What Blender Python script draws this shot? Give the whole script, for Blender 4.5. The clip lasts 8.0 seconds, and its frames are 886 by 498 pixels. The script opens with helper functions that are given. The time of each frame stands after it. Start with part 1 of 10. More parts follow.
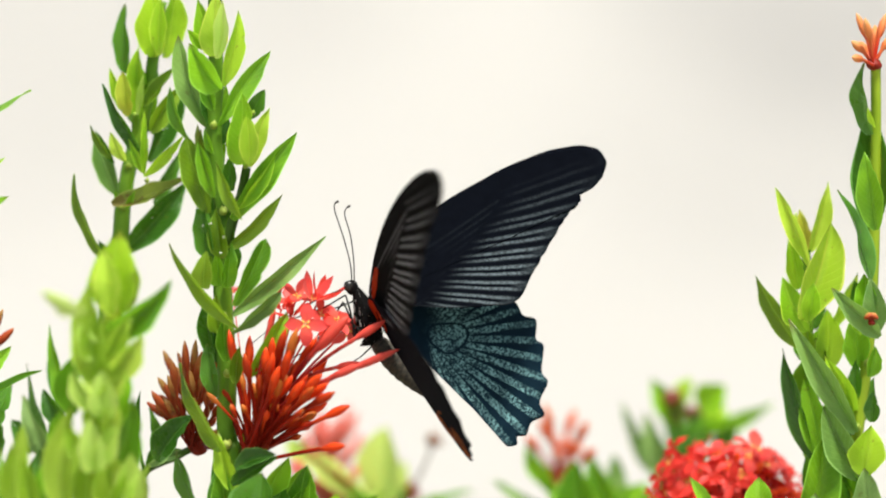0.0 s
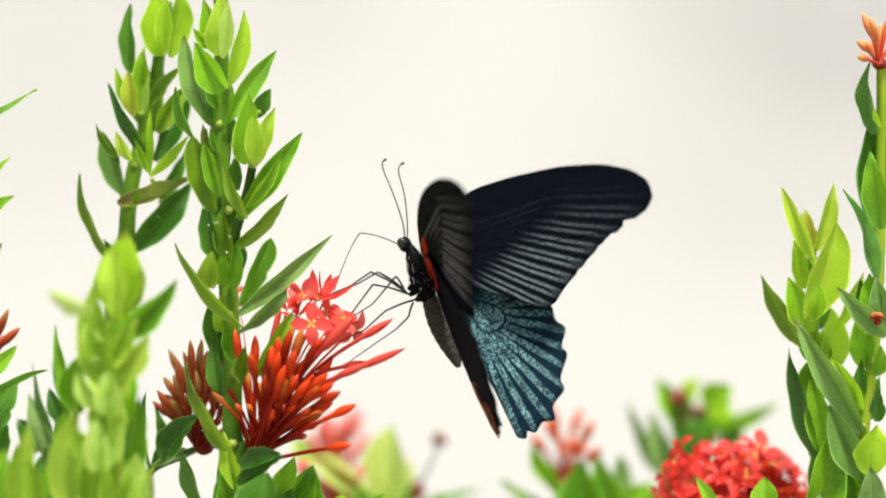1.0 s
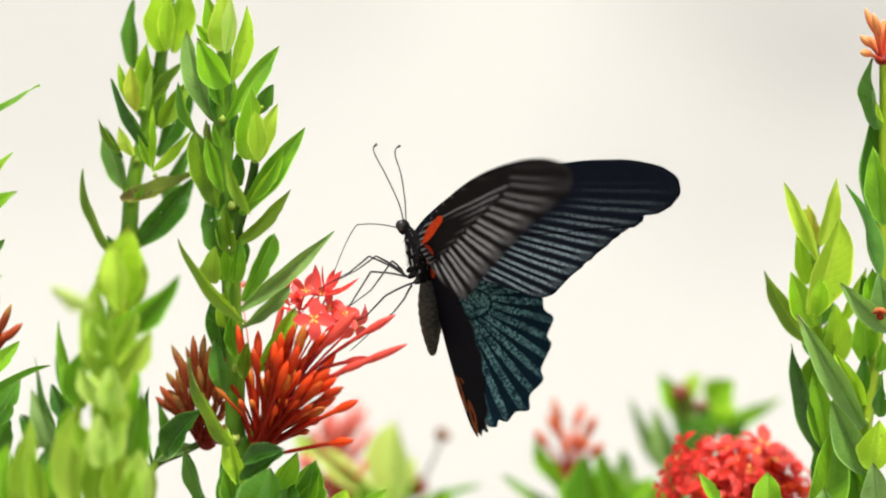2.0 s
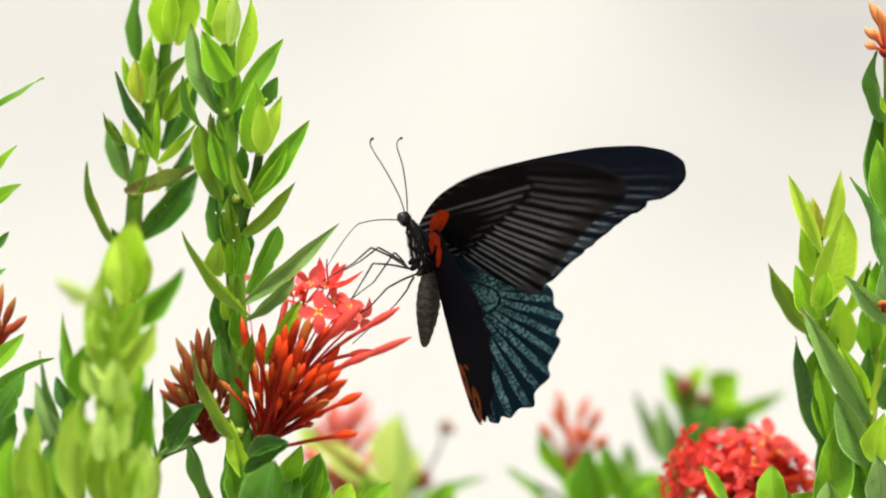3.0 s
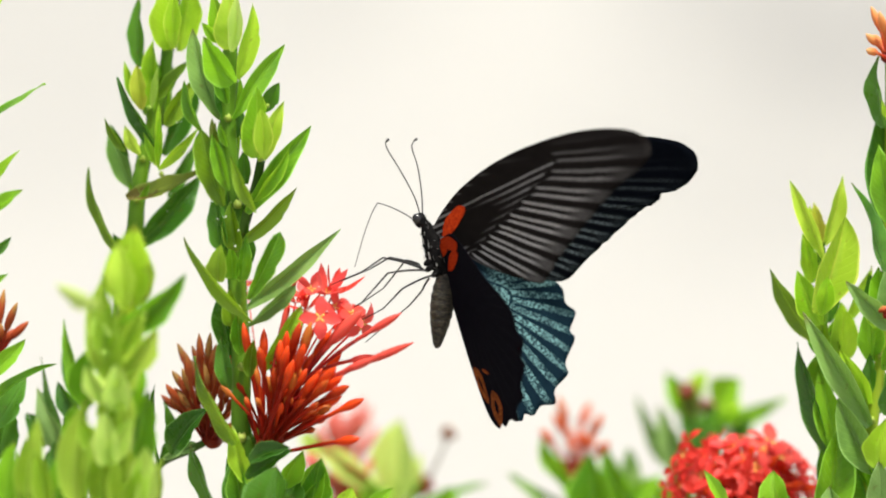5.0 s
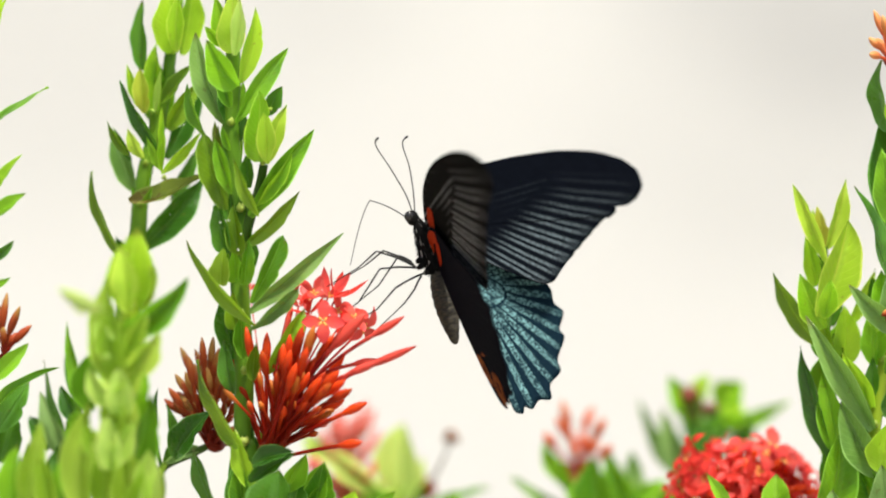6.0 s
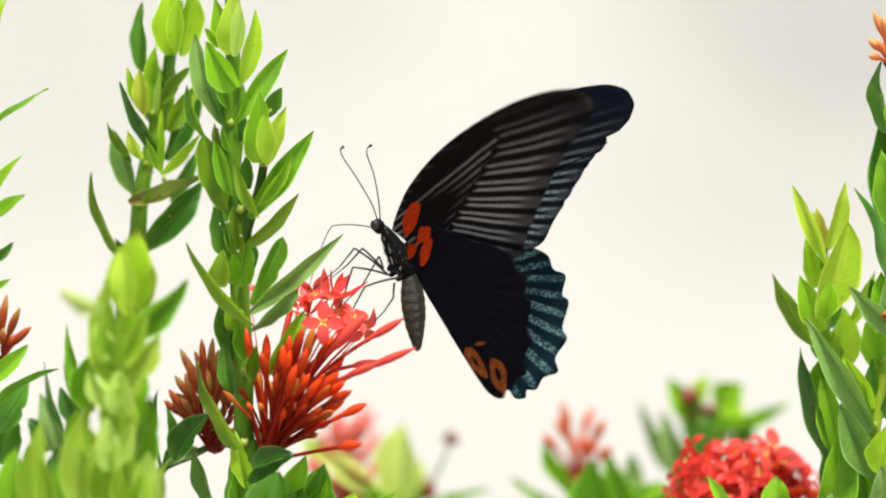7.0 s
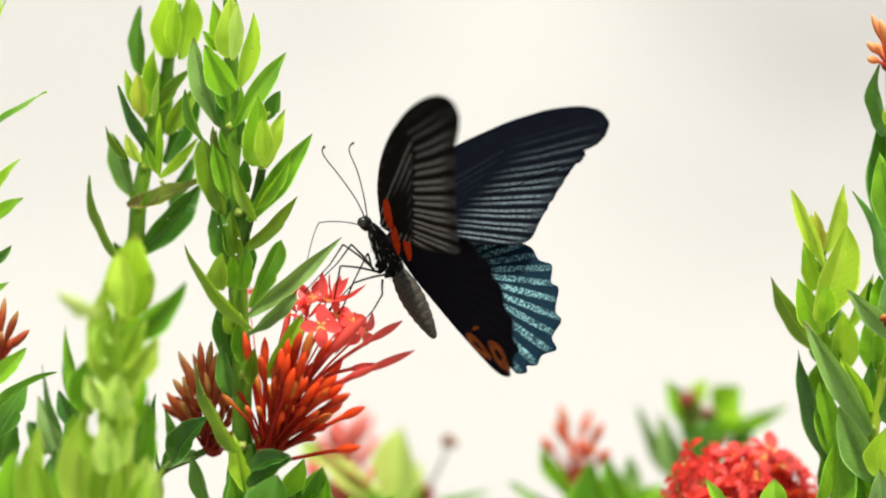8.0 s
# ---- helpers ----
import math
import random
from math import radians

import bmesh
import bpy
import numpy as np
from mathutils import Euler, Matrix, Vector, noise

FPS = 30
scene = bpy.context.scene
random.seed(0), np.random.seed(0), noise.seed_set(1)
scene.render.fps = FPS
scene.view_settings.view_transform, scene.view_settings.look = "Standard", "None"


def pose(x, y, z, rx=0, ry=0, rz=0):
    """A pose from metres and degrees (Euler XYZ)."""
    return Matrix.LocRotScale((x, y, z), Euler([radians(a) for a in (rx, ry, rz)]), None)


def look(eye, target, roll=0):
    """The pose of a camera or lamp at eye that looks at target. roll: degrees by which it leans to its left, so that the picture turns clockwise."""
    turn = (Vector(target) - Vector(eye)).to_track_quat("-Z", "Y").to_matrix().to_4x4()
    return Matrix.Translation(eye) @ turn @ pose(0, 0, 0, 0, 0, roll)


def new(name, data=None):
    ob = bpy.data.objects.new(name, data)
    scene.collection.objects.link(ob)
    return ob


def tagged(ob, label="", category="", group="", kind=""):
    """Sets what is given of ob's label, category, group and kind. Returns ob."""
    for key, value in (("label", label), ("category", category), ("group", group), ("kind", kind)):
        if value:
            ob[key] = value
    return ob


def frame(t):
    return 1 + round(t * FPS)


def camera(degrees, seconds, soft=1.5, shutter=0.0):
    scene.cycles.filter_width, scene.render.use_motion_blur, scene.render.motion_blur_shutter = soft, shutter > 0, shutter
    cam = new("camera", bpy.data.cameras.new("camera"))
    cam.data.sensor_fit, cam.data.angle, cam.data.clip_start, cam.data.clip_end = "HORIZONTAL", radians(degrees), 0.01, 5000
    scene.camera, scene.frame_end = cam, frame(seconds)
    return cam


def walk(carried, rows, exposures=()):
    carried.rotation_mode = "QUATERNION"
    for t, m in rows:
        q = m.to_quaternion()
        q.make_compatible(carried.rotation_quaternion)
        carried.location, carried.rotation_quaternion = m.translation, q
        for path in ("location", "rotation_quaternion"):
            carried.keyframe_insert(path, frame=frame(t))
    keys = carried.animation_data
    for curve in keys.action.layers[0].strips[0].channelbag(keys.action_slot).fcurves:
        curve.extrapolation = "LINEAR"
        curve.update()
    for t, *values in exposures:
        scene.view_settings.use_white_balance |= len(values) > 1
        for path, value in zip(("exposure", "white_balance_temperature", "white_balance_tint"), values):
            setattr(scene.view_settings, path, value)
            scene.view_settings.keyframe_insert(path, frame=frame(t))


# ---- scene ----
# ---- camera ----
MM = 0.001
EYE = (0.0, -1.5, 0.45)
cam = camera(8.966, 8.0, soft=2.05, shutter=0.06)
cam.data.dof.use_dof = True
cam.data.dof.focus_distance = 1.5
cam.data.dof.aperture_fstop = 5.2


def aim(pan, tilt):
    """The camera on its tripod, turned by so many degrees to its left and upwards."""
    return pose(*EYE, 90 + tilt, 0, pan)


walk(cam, [
    (0.0, aim(-0.1203, 0.1375)),
    (0.5, aim(-0.0802, 0.1375)),
    (1.0, aim(-0.0630, 0.1318)),
    (1.5, aim(-0.0573, 0.1175)),
    (3.0, aim(0.0086, 0.0115)),
    (3.5, aim(0.0000, 0.0000)),
    (4.0, aim(0.0086, 0.0086)),
    (4.5, aim(0.0143, 0.0430)),
    (6.0, aim(0.0544, 0.1060)),
    (6.5, aim(0.0602, 0.1261)),
    (7.0, aim(0.0516, 0.1203)),
    (7.5, aim(0.0344, 0.1289)),
    (8.0, aim(0.0344, 0.1518)),
])

# ---- world and light ----
world = bpy.data.worlds.new("sky")
scene.world = world
world.use_nodes = True
wn = world.node_tree.nodes
sky = wn.new("ShaderNodeTexSky")
sky.sky_type = "NISHITA"
sky.sun_disc = False
sky.sun_elevation = radians(68)
sky.sun_rotation = radians(159)
sky.air_density, sky.dust_density = 1.0, 4.0
world.node_tree.links.new(sky.outputs[0], wn["Background"].inputs[0])
wn["Background"].inputs[1].default_value = 0.1
sun = new("sun", bpy.data.lights.new("sun", "SUN"))
sun.data.energy = 3.9
sun.data.angle = radians(10)
sun.data.color = (1.0, 0.97, 0.9)
sun.matrix_world = look((0.45, -1.2, 3.2), (0, 0, 0))
scene.view_settings.exposure = 0.6


# ---- materials ----
class Nodes:
    """Short hand for building a material's node tree."""

    def __init__(self, name):
        self.mat = bpy.data.materials.new(name)
        self.mat.use_nodes = True
        self.tree = self.mat.node_tree
        self.bsdf = self.tree.nodes["Principled BSDF"]
        self.out = self.tree.nodes["Material Output"]

    def add(self, kind, **values):
        node = self.tree.nodes.new("ShaderNode" + kind)
        for key, value in values.items():
            node.inputs[key].default_value = value
        return node

    def link(self, a, b):
        self.tree.links.new(a, b)

    def math(self, op, a, b=None, c=None):
        node = self.tree.nodes.new("ShaderNodeMath")
        node.operation = op
        for i, v in enumerate((a, b, c)):
            if v is None:
                continue
            if isinstance(v, (int, float)):
                node.inputs[i].default_value = v
            else:
                self.link(v, node.inputs[i])
        return node.outputs[0]

    def noise(self, scale, detail=3.0, coord="Object", stretch=None):
        tc = self.add("TexCoord")
        n = self.add("TexNoise", Scale=scale, Detail=detail)
        src = tc.outputs[coord]
        if stretch:
            mp = self.add("Mapping")
            mp.inputs["Scale"].default_value = stretch
            self.link(src, mp.inputs["Vector"])
            src = mp.outputs[0]
        self.link(src, n.inputs["Vector"])
        return n.outputs["Fac"]

    def ramp(self, fac, stops):
        r = self.add("ValToRGB")
        els = r.color_ramp.elements
        while len(els) < len(stops):
            els.new(0.5)
        for el, (p, col) in zip(els, stops):
            el.position, el.color = p, (*col, 1)
        self.link(fac, r.inputs[0])
        return r.outputs[0]

    def mix(self, fac, a, b, blend="MIX"):
        m = self.add("Mix")
        m.data_type, m.blend_type = "RGBA", blend
        for sock, v in ((m.inputs["Factor"], fac), (m.inputs[6], a), (m.inputs[7], b)):
            if isinstance(v, (int, float)):
                sock.default_value = v
            elif isinstance(v, tuple):
                sock.default_value = (*v, 1)
            else:
                self.link(v, sock)
        return m.outputs[2]

    def bump(self, height, strength, distance):
        b = self.add("Bump", Strength=strength, Distance=distance)
        self.link(height, b.inputs["Height"])
        self.link(b.outputs[0], self.bsdf.inputs["Normal"])

    def finish(self, colour, rough=0.5, spec=0.5):
        if isinstance(colour, tuple):
            self.bsdf.inputs["Base Color"].default_value = (*colour, 1)
        else:
            self.link(colour, self.bsdf.inputs["Base Color"])
        self.bsdf.inputs["Roughness"].default_value = rough
        self.bsdf.inputs["Specular IOR Level"].default_value = spec
        return self.mat


def leaf_material(name, dark, light, glow, amount, rough=0.38, blotch=None):
    """Leaf blade: waxy upper skin, light shining through, pale midrib and side veins; the sheet's U runs across, V along."""
    n = Nodes(name)
    tc = n.add("TexCoord")
    sep = n.add("SeparateXYZ")
    n.link(tc.outputs["UV"], sep.inputs[0])
    u, v = sep.outputs[0], sep.outputs[1]
    info = n.add("ObjectInfo")
    grain = n.noise(160, 4)
    wide = n.noise(45, 2)
    f = n.math("ADD", n.math("MULTIPLY", grain, 0.4), n.math("MULTIPLY", wide, 0.6))
    f = n.math("ADD", f, n.math("MULTIPLY", n.math("SUBTRACT", info.outputs["Random"], 0.5), 0.5))
    col = n.ramp(f, [(0.4, dark), (0.58, light)])
    foot = n.add("MapRange", **{"From Min": 0.3, "From Max": 0.0})
    n.link(v, foot.inputs[0])
    col = n.mix(n.math("MULTIPLY", foot.outputs[0], 0.4), col, tuple(min(1, c * 1.25 + 0.04) for c in light))
    if blotch:
        spots = n.noise(210, 2)
        col = n.mix(n.math("MULTIPLY", n.math("GREATER_THAN", spots, 0.57), 0.7), col, blotch)
    off = n.math("ABSOLUTE", n.math("SUBTRACT", u, 0.5))
    rib = n.math("SUBTRACT", 1.0, n.math("MINIMUM", n.math("DIVIDE", off, 0.045), 1.0))
    side = n.math("SINE", n.math("MULTIPLY", n.math("SUBTRACT", v, n.math("MULTIPLY", off, 0.45)), 75.0))
    side = n.math("MULTIPLY", n.math("MAXIMUM", n.math("SUBTRACT", side, 0.6), 0.0), 1.6)
    vein = n.math("MINIMUM", n.math("ADD", n.math("MULTIPLY", rib, 0.6), n.math("MULTIPLY", side, 0.13)), 1.0)
    pale = tuple(min(1, c * 1.5 + 0.05) for c in light)
    col = n.mix(vein, col, pale)
    rim = n.math("MULTIPLY", n.math("GREATER_THAN", off, 0.455), 0.8)
    col = n.mix(rim, col, pale)
    # brown flecks, and a dried tip on some leaves
    fleck = n.math("MULTIPLY", n.math("GREATER_THAN", n.noise(520, 2), 0.7), 0.5)
    tip = n.add("MapRange", **{"From Min": 0.9, "From Max": 0.99})
    n.link(n.math("ADD", v, n.math("MULTIPLY", n.math("SUBTRACT", wide, 0.5), 0.2)), tip.inputs[0])
    dry = n.math("MULTIPLY", tip.outputs[0], n.math("GREATER_THAN", info.outputs["Random"], 0.62))
    col = n.mix(n.math("MAXIMUM", fleck, n.math("MULTIPLY", dry, 0.75)), col, (0.13, 0.075, 0.02))
    n.finish(col, rough, 0.5)
    sheen = n.math("ADD", rough - 0.14, n.math("MULTIPLY", n.math("ADD", grain, wide), 0.14))
    n.link(sheen, n.bsdf.inputs["Roughness"])
    n.bump(n.math("ADD", n.math("MULTIPLY", vein, -1.1), n.math("ADD", grain, n.math("MULTIPLY", wide, 0.8))), 0.7, 0.001)
    tr = n.add("BsdfTranslucent")
    n.link(n.mix(0.7, col, glow), tr.inputs["Color"])
    ms = n.add("MixShader")
    ms.inputs[0].default_value = amount
    n.link(n.bsdf.outputs[0], ms.inputs[1])
    n.link(tr.outputs[0], ms.inputs[2])
    n.link(ms.outputs[0], n.out.inputs["Surface"])
    return n.mat


def flesh_material(name, low, high, glow, amount, rough=0.42, tip=None, edge=0.25):
    """Petals and buds: colour runs from the tube (V = 0) to the tip (V = 1), some light shining through."""
    n = Nodes(name)
    tc = n.add("TexCoord")
    sep = n.add("SeparateXYZ")
    n.link(tc.outputs["UV"], sep.inputs[0])
    info = n.add("ObjectInfo")
    g = n.noise(300, 3)
    f = n.math("ADD", sep.outputs[1], n.math("MULTIPLY", n.math("SUBTRACT", g, 0.5), 0.5))
    f = n.math("ADD", f, n.math("MULTIPLY", n.math("SUBTRACT", info.outputs["Random"], 0.5), 0.3))
    col = n.ramp(f, [(edge, low), (0.82, high)] + ([(1.0, tip)] if tip else []))
    n.finish(col, rough, 0.2)
    n.bump(g, 0.3, 0.0004)
    tr = n.add("BsdfTranslucent")
    n.link(n.mix(0.5, col, glow), tr.inputs["Color"])
    ms = n.add("MixShader")
    ms.inputs[0].default_value = amount
    n.link(n.bsdf.outputs[0], ms.inputs[1])
    n.link(tr.outputs[0], ms.inputs[2])
    n.link(ms.outputs[0], n.out.inputs["Surface"])
    return n.mat


def plain_material(name, a, b, scale, rough=0.5, bump=0.3, dist=0.0005, spec=0.5, stretch=None):
    n = Nodes(name)
    g = n.noise(scale, 4, stretch=stretch)
    n.finish(n.ramp(g, [(0.35, a), (0.65, b)]), rough, spec)
    n.bump(g, bump, dist)
    return n.mat


LEAF = {
    "young": leaf_material("young_leaf", (0.17, 0.41, 0.008), (0.43, 0.69, 0.03), (0.6, 0.96, 0.045), 0.4, 0.4),
    "lime": leaf_material("bud_leaf", (0.37, 0.6, 0.025), (0.6, 0.83, 0.08), (0.76, 1.0, 0.1), 0.45, 0.42),
    "tawny": leaf_material("tawny_bud_leaf", (0.4, 0.36, 0.03), (0.5, 0.62, 0.05), (0.75, 0.7, 0.08), 0.42, 0.45),
    "mid": leaf_material("leaf", (0.042, 0.16, 0.005), (0.22, 0.47, 0.018), (0.42, 0.86, 0.03), 0.35, 0.32),
    "olive": leaf_material("olive_leaf", (0.065, 0.15, 0.004), (0.21, 0.36, 0.014), (0.4, 0.66, 0.02), 0.3, 0.34),
    "dark": leaf_material("old_leaf", (0.018, 0.08, 0.007), (0.085, 0.23, 0.02), (0.2, 0.52, 0.03), 0.24, 0.26),
    "sage": leaf_material("grey_green_leaf", (0.065, 0.16, 0.025), (0.19, 0.34, 0.07), (0.32, 0.58, 0.09), 0.3, 0.32),
    "pale": leaf_material("pale_leaf", (0.23, 0.4, 0.018), (0.4, 0.57, 0.06), (0.6, 0.84, 0.08), 0.48, 0.5),
    "light": leaf_material("light_leaf", (0.42, 0.66, 0.07), (0.6, 0.82, 0.17), (0.8, 1.0, 0.26), 0.58, 0.5),
    "back": leaf_material("leaf_underside", (0.09, 0.2, 0.04), (0.22, 0.36, 0.1), (0.34, 0.6, 0.12), 0.38, 0.4),
    "rust": leaf_material("spotted_leaf", (0.075, 0.13, 0.006), (0.15, 0.2, 0.012), (0.28, 0.34, 0.014), 0.2, 0.4, (0.1, 0.035, 0.008)),
}
BUD = {
    "red": flesh_material("red_bud", (0.3, 0.012, 0.004), (0.85, 0.085, 0.014), (1.0, 0.13, 0.01), 0.3, 0.34, edge=0.5),
    "ember": flesh_material("ember_bud", (0.3, 0.012, 0.003), (0.6, 0.055, 0.01), (0.85, 0.12, 0.012), 0.26, 0.4, tip=(0.62, 0.19, 0.03), edge=0.55),
    "rose": flesh_material("rose_bud", (0.24, 0.01, 0.008), (0.82, 0.1, 0.07), (0.95, 0.16, 0.12), 0.25, edge=0.45),
    "rust": flesh_material("rusty_bud", (0.24, 0.016, 0.006), (0.46, 0.09, 0.024), (0.7, 0.18, 0.04), 0.22, tip=(0.5, 0.27, 0.07)),
    "peach": flesh_material("peach_bud", (0.5, 0.04, 0.012), (0.7, 0.16, 0.06), (0.95, 0.28, 0.09), 0.3, tip=(0.75, 0.3, 0.14)),
    "cream": flesh_material("cream_tipped_bud", (0.55, 0.035, 0.012), (0.78, 0.32, 0.1), (0.95, 0.45, 0.14), 0.3, tip=(0.8, 0.5, 0.2)),
    "pink": flesh_material("faded_bud", (0.5, 0.09, 0.06), (0.8, 0.22, 0.17), (1.0, 0.36, 0.28), 0.35),
    "brown": flesh_material("withered_bud", (0.14, 0.06, 0.035), (0.26, 0.13, 0.07), (0.3, 0.12, 0.06), 0.1),
}
PETAL = {
    "rose": flesh_material("rose_petal", (0.86, 0.14, 0.08), (0.82, 0.085, 0.078), (1.0, 0.22, 0.18), 0.42),
    "red": flesh_material("red_petal", (0.5, 0.026, 0.012), (0.72, 0.05, 0.035), (1.0, 0.1, 0.06), 0.32),
}
STAMEN = plain_material("yellow_stamen", (0.8, 0.36, 0.06), (0.88, 0.6, 0.16), 400, 0.6)
LIGHT_SPECK = plain_material("light_speck", (0.6, 0.62, 0.5), (0.75, 0.76, 0.66), 900, 0.6)
STEM = {
    "green": plain_material("green_stem", (0.05, 0.145, 0.006), (0.14, 0.28, 0.014), 120, 0.5, spec=0.25, stretch=(1, 1, 0.3)),
    "dark": plain_material("dark_stem", (0.03, 0.075, 0.006), (0.065, 0.13, 0.014), 120, 0.5, spec=0.25, stretch=(1, 1, 0.3)),
    "yellow": plain_material("yellow_stem", (0.2, 0.32, 0.01), (0.32, 0.44, 0.025), 120, 0.5, spec=0.25, stretch=(1, 1, 0.3)),
    "node": plain_material("pale_node", (0.2, 0.3, 0.02), (0.44, 0.52, 0.1), 260, 0.5, spec=0.3),
    "brown": plain_material("woody_stem", (0.05, 0.035, 0.02), (0.1, 0.075, 0.045), 120, 0.7, stretch=(1, 1, 0.3)),
}


# ---- builders ----
def mesh_object(name, verts, faces, mats, parent, label="", uvs=None, slots=None, smooth=True):
    """Links verts (metres, in the parent's space) and faces as one mesh object under a thing."""
    me = bpy.data.meshes.new(name)
    me.from_pydata([tuple(v) for v in verts], [], faces)
    for m in (mats if isinstance(mats, (list, tuple)) else [mats]):
        me.materials.append(m)
    if uvs is not None:
        layer = me.uv_layers.new(name="UVMap")
        flat = np.array([uvs[i] for f in faces for i in f], dtype=np.float32).ravel()
        layer.data.foreach_set("uv", flat)
    if slots is not None:
        me.polygons.foreach_set("material_index", slots)
    me.polygons.foreach_set("use_smooth", [smooth] * len(me.polygons))
    me.update()
    ob = new(name, me)
    if parent is not None:
        ob.parent = parent
    if label:
        tagged(ob, label)
    return ob


def spine(points, steps):
    """A smooth line through the points (Catmull-Rom)."""
    p = [Vector(q) for q in points]
    p = [p[0] * 2 - p[1]] + p + [p[-1] * 2 - p[-2]]
    out = []
    for i in range(1, len(p) - 2):
        for k in range(steps):
            t = k / steps
            out.append(0.5 * (2 * p[i] + (p[i + 1] - p[i - 1]) * t + (2 * p[i - 1] - 5 * p[i] + 4 * p[i + 1] - p[i + 2]) * t * t
                              + (3 * p[i] - p[i - 1] - 3 * p[i + 1] + p[i + 2]) * t ** 3))
    out.append(p[-2])
    return out


def tube(line, radii, sides=8):
    """Verts, faces and UVs of a closed tube along a line with a radius at each point."""
    verts, faces, uvs = [], [], []
    n = len(line)
    ref = Vector((0.3, 1, 0.2)).normalized()
    for i, p in enumerate(line):
        d = (line[min(i + 1, n - 1)] - line[max(i - 1, 0)]).normalized()
        a = d.cross(ref).normalized()
        b = d.cross(a)
        for k in range(sides):
            w = 2 * math.pi * k / sides
            verts.append(p + (a * math.cos(w) + b * math.sin(w)) * radii[i])
            uvs.append((k / sides, i / (n - 1)))
    for i in range(n - 1):
        for k in range(sides):
            k2 = (k + 1) % sides
            faces.append((i * sides + k, i * sides + k2, (i + 1) * sides + k2, (i + 1) * sides + k))
    faces.append(tuple(range(sides))[::-1])
    faces.append(tuple(range((n - 1) * sides, n * sides)))
    return verts, faces, uvs


def plant(name, x, y, label, category="flowering shrub"):
    """A shrub's Empty where its stem leaves the soil, x and y in millimetres."""
    ob = new(name)
    ob.location = (x * MM, y * MM, 0)
    ob.empty_display_size = 0.02
    return tagged(ob, label, category, group="ixora shrubs")


def spot(shrub, x, y, z):
    """Millimetres (z from the lens's height) to the shrub's own space."""
    return Vector((x * MM, y * MM, EYE[2] + z * MM)) - shrub.location


def stem(shrub, points, r0, r1, kind="green", down=True, knots=0, name="stem"):
    """A stem through points (x, y, z) from its top down; r0 to r1 its radius; down: it goes on to the soil."""
    line = [spot(shrub, *p) for p in points]
    if down:
        last = line[-1]
        line += [Vector((last.x * 0.6, last.y * 0.6, last.z * 0.55)), Vector((0, 0, -0.004))]
    pts = spine(line, 8)
    n = len(pts)
    radii = []
    for i in range(n):
        r = (r0 + (r1 - r0) * min(1, i / (n - 1) * (1.6 if down else 1))) * MM
        if knots:
            r *= 1 + 0.22 * max(0, math.cos(i * 2 * math.pi / knots)) ** 6
        radii.append(r)
    v, f, uv = tube(pts, radii, 10)
    return mesh_object(name, v, f, STEM[kind], shrub, uvs=uv)


# outlines of the blades: where they are widest, the width of the foot, and the fullness below and above the widest place
FORM = {"lance": (0.44, 0.22, 0.85, 0.95), "spoon": (0.62, 0.18, 0.85, 0.5), "clasp": (0.34, 0.34, 0.5, 0.78)}


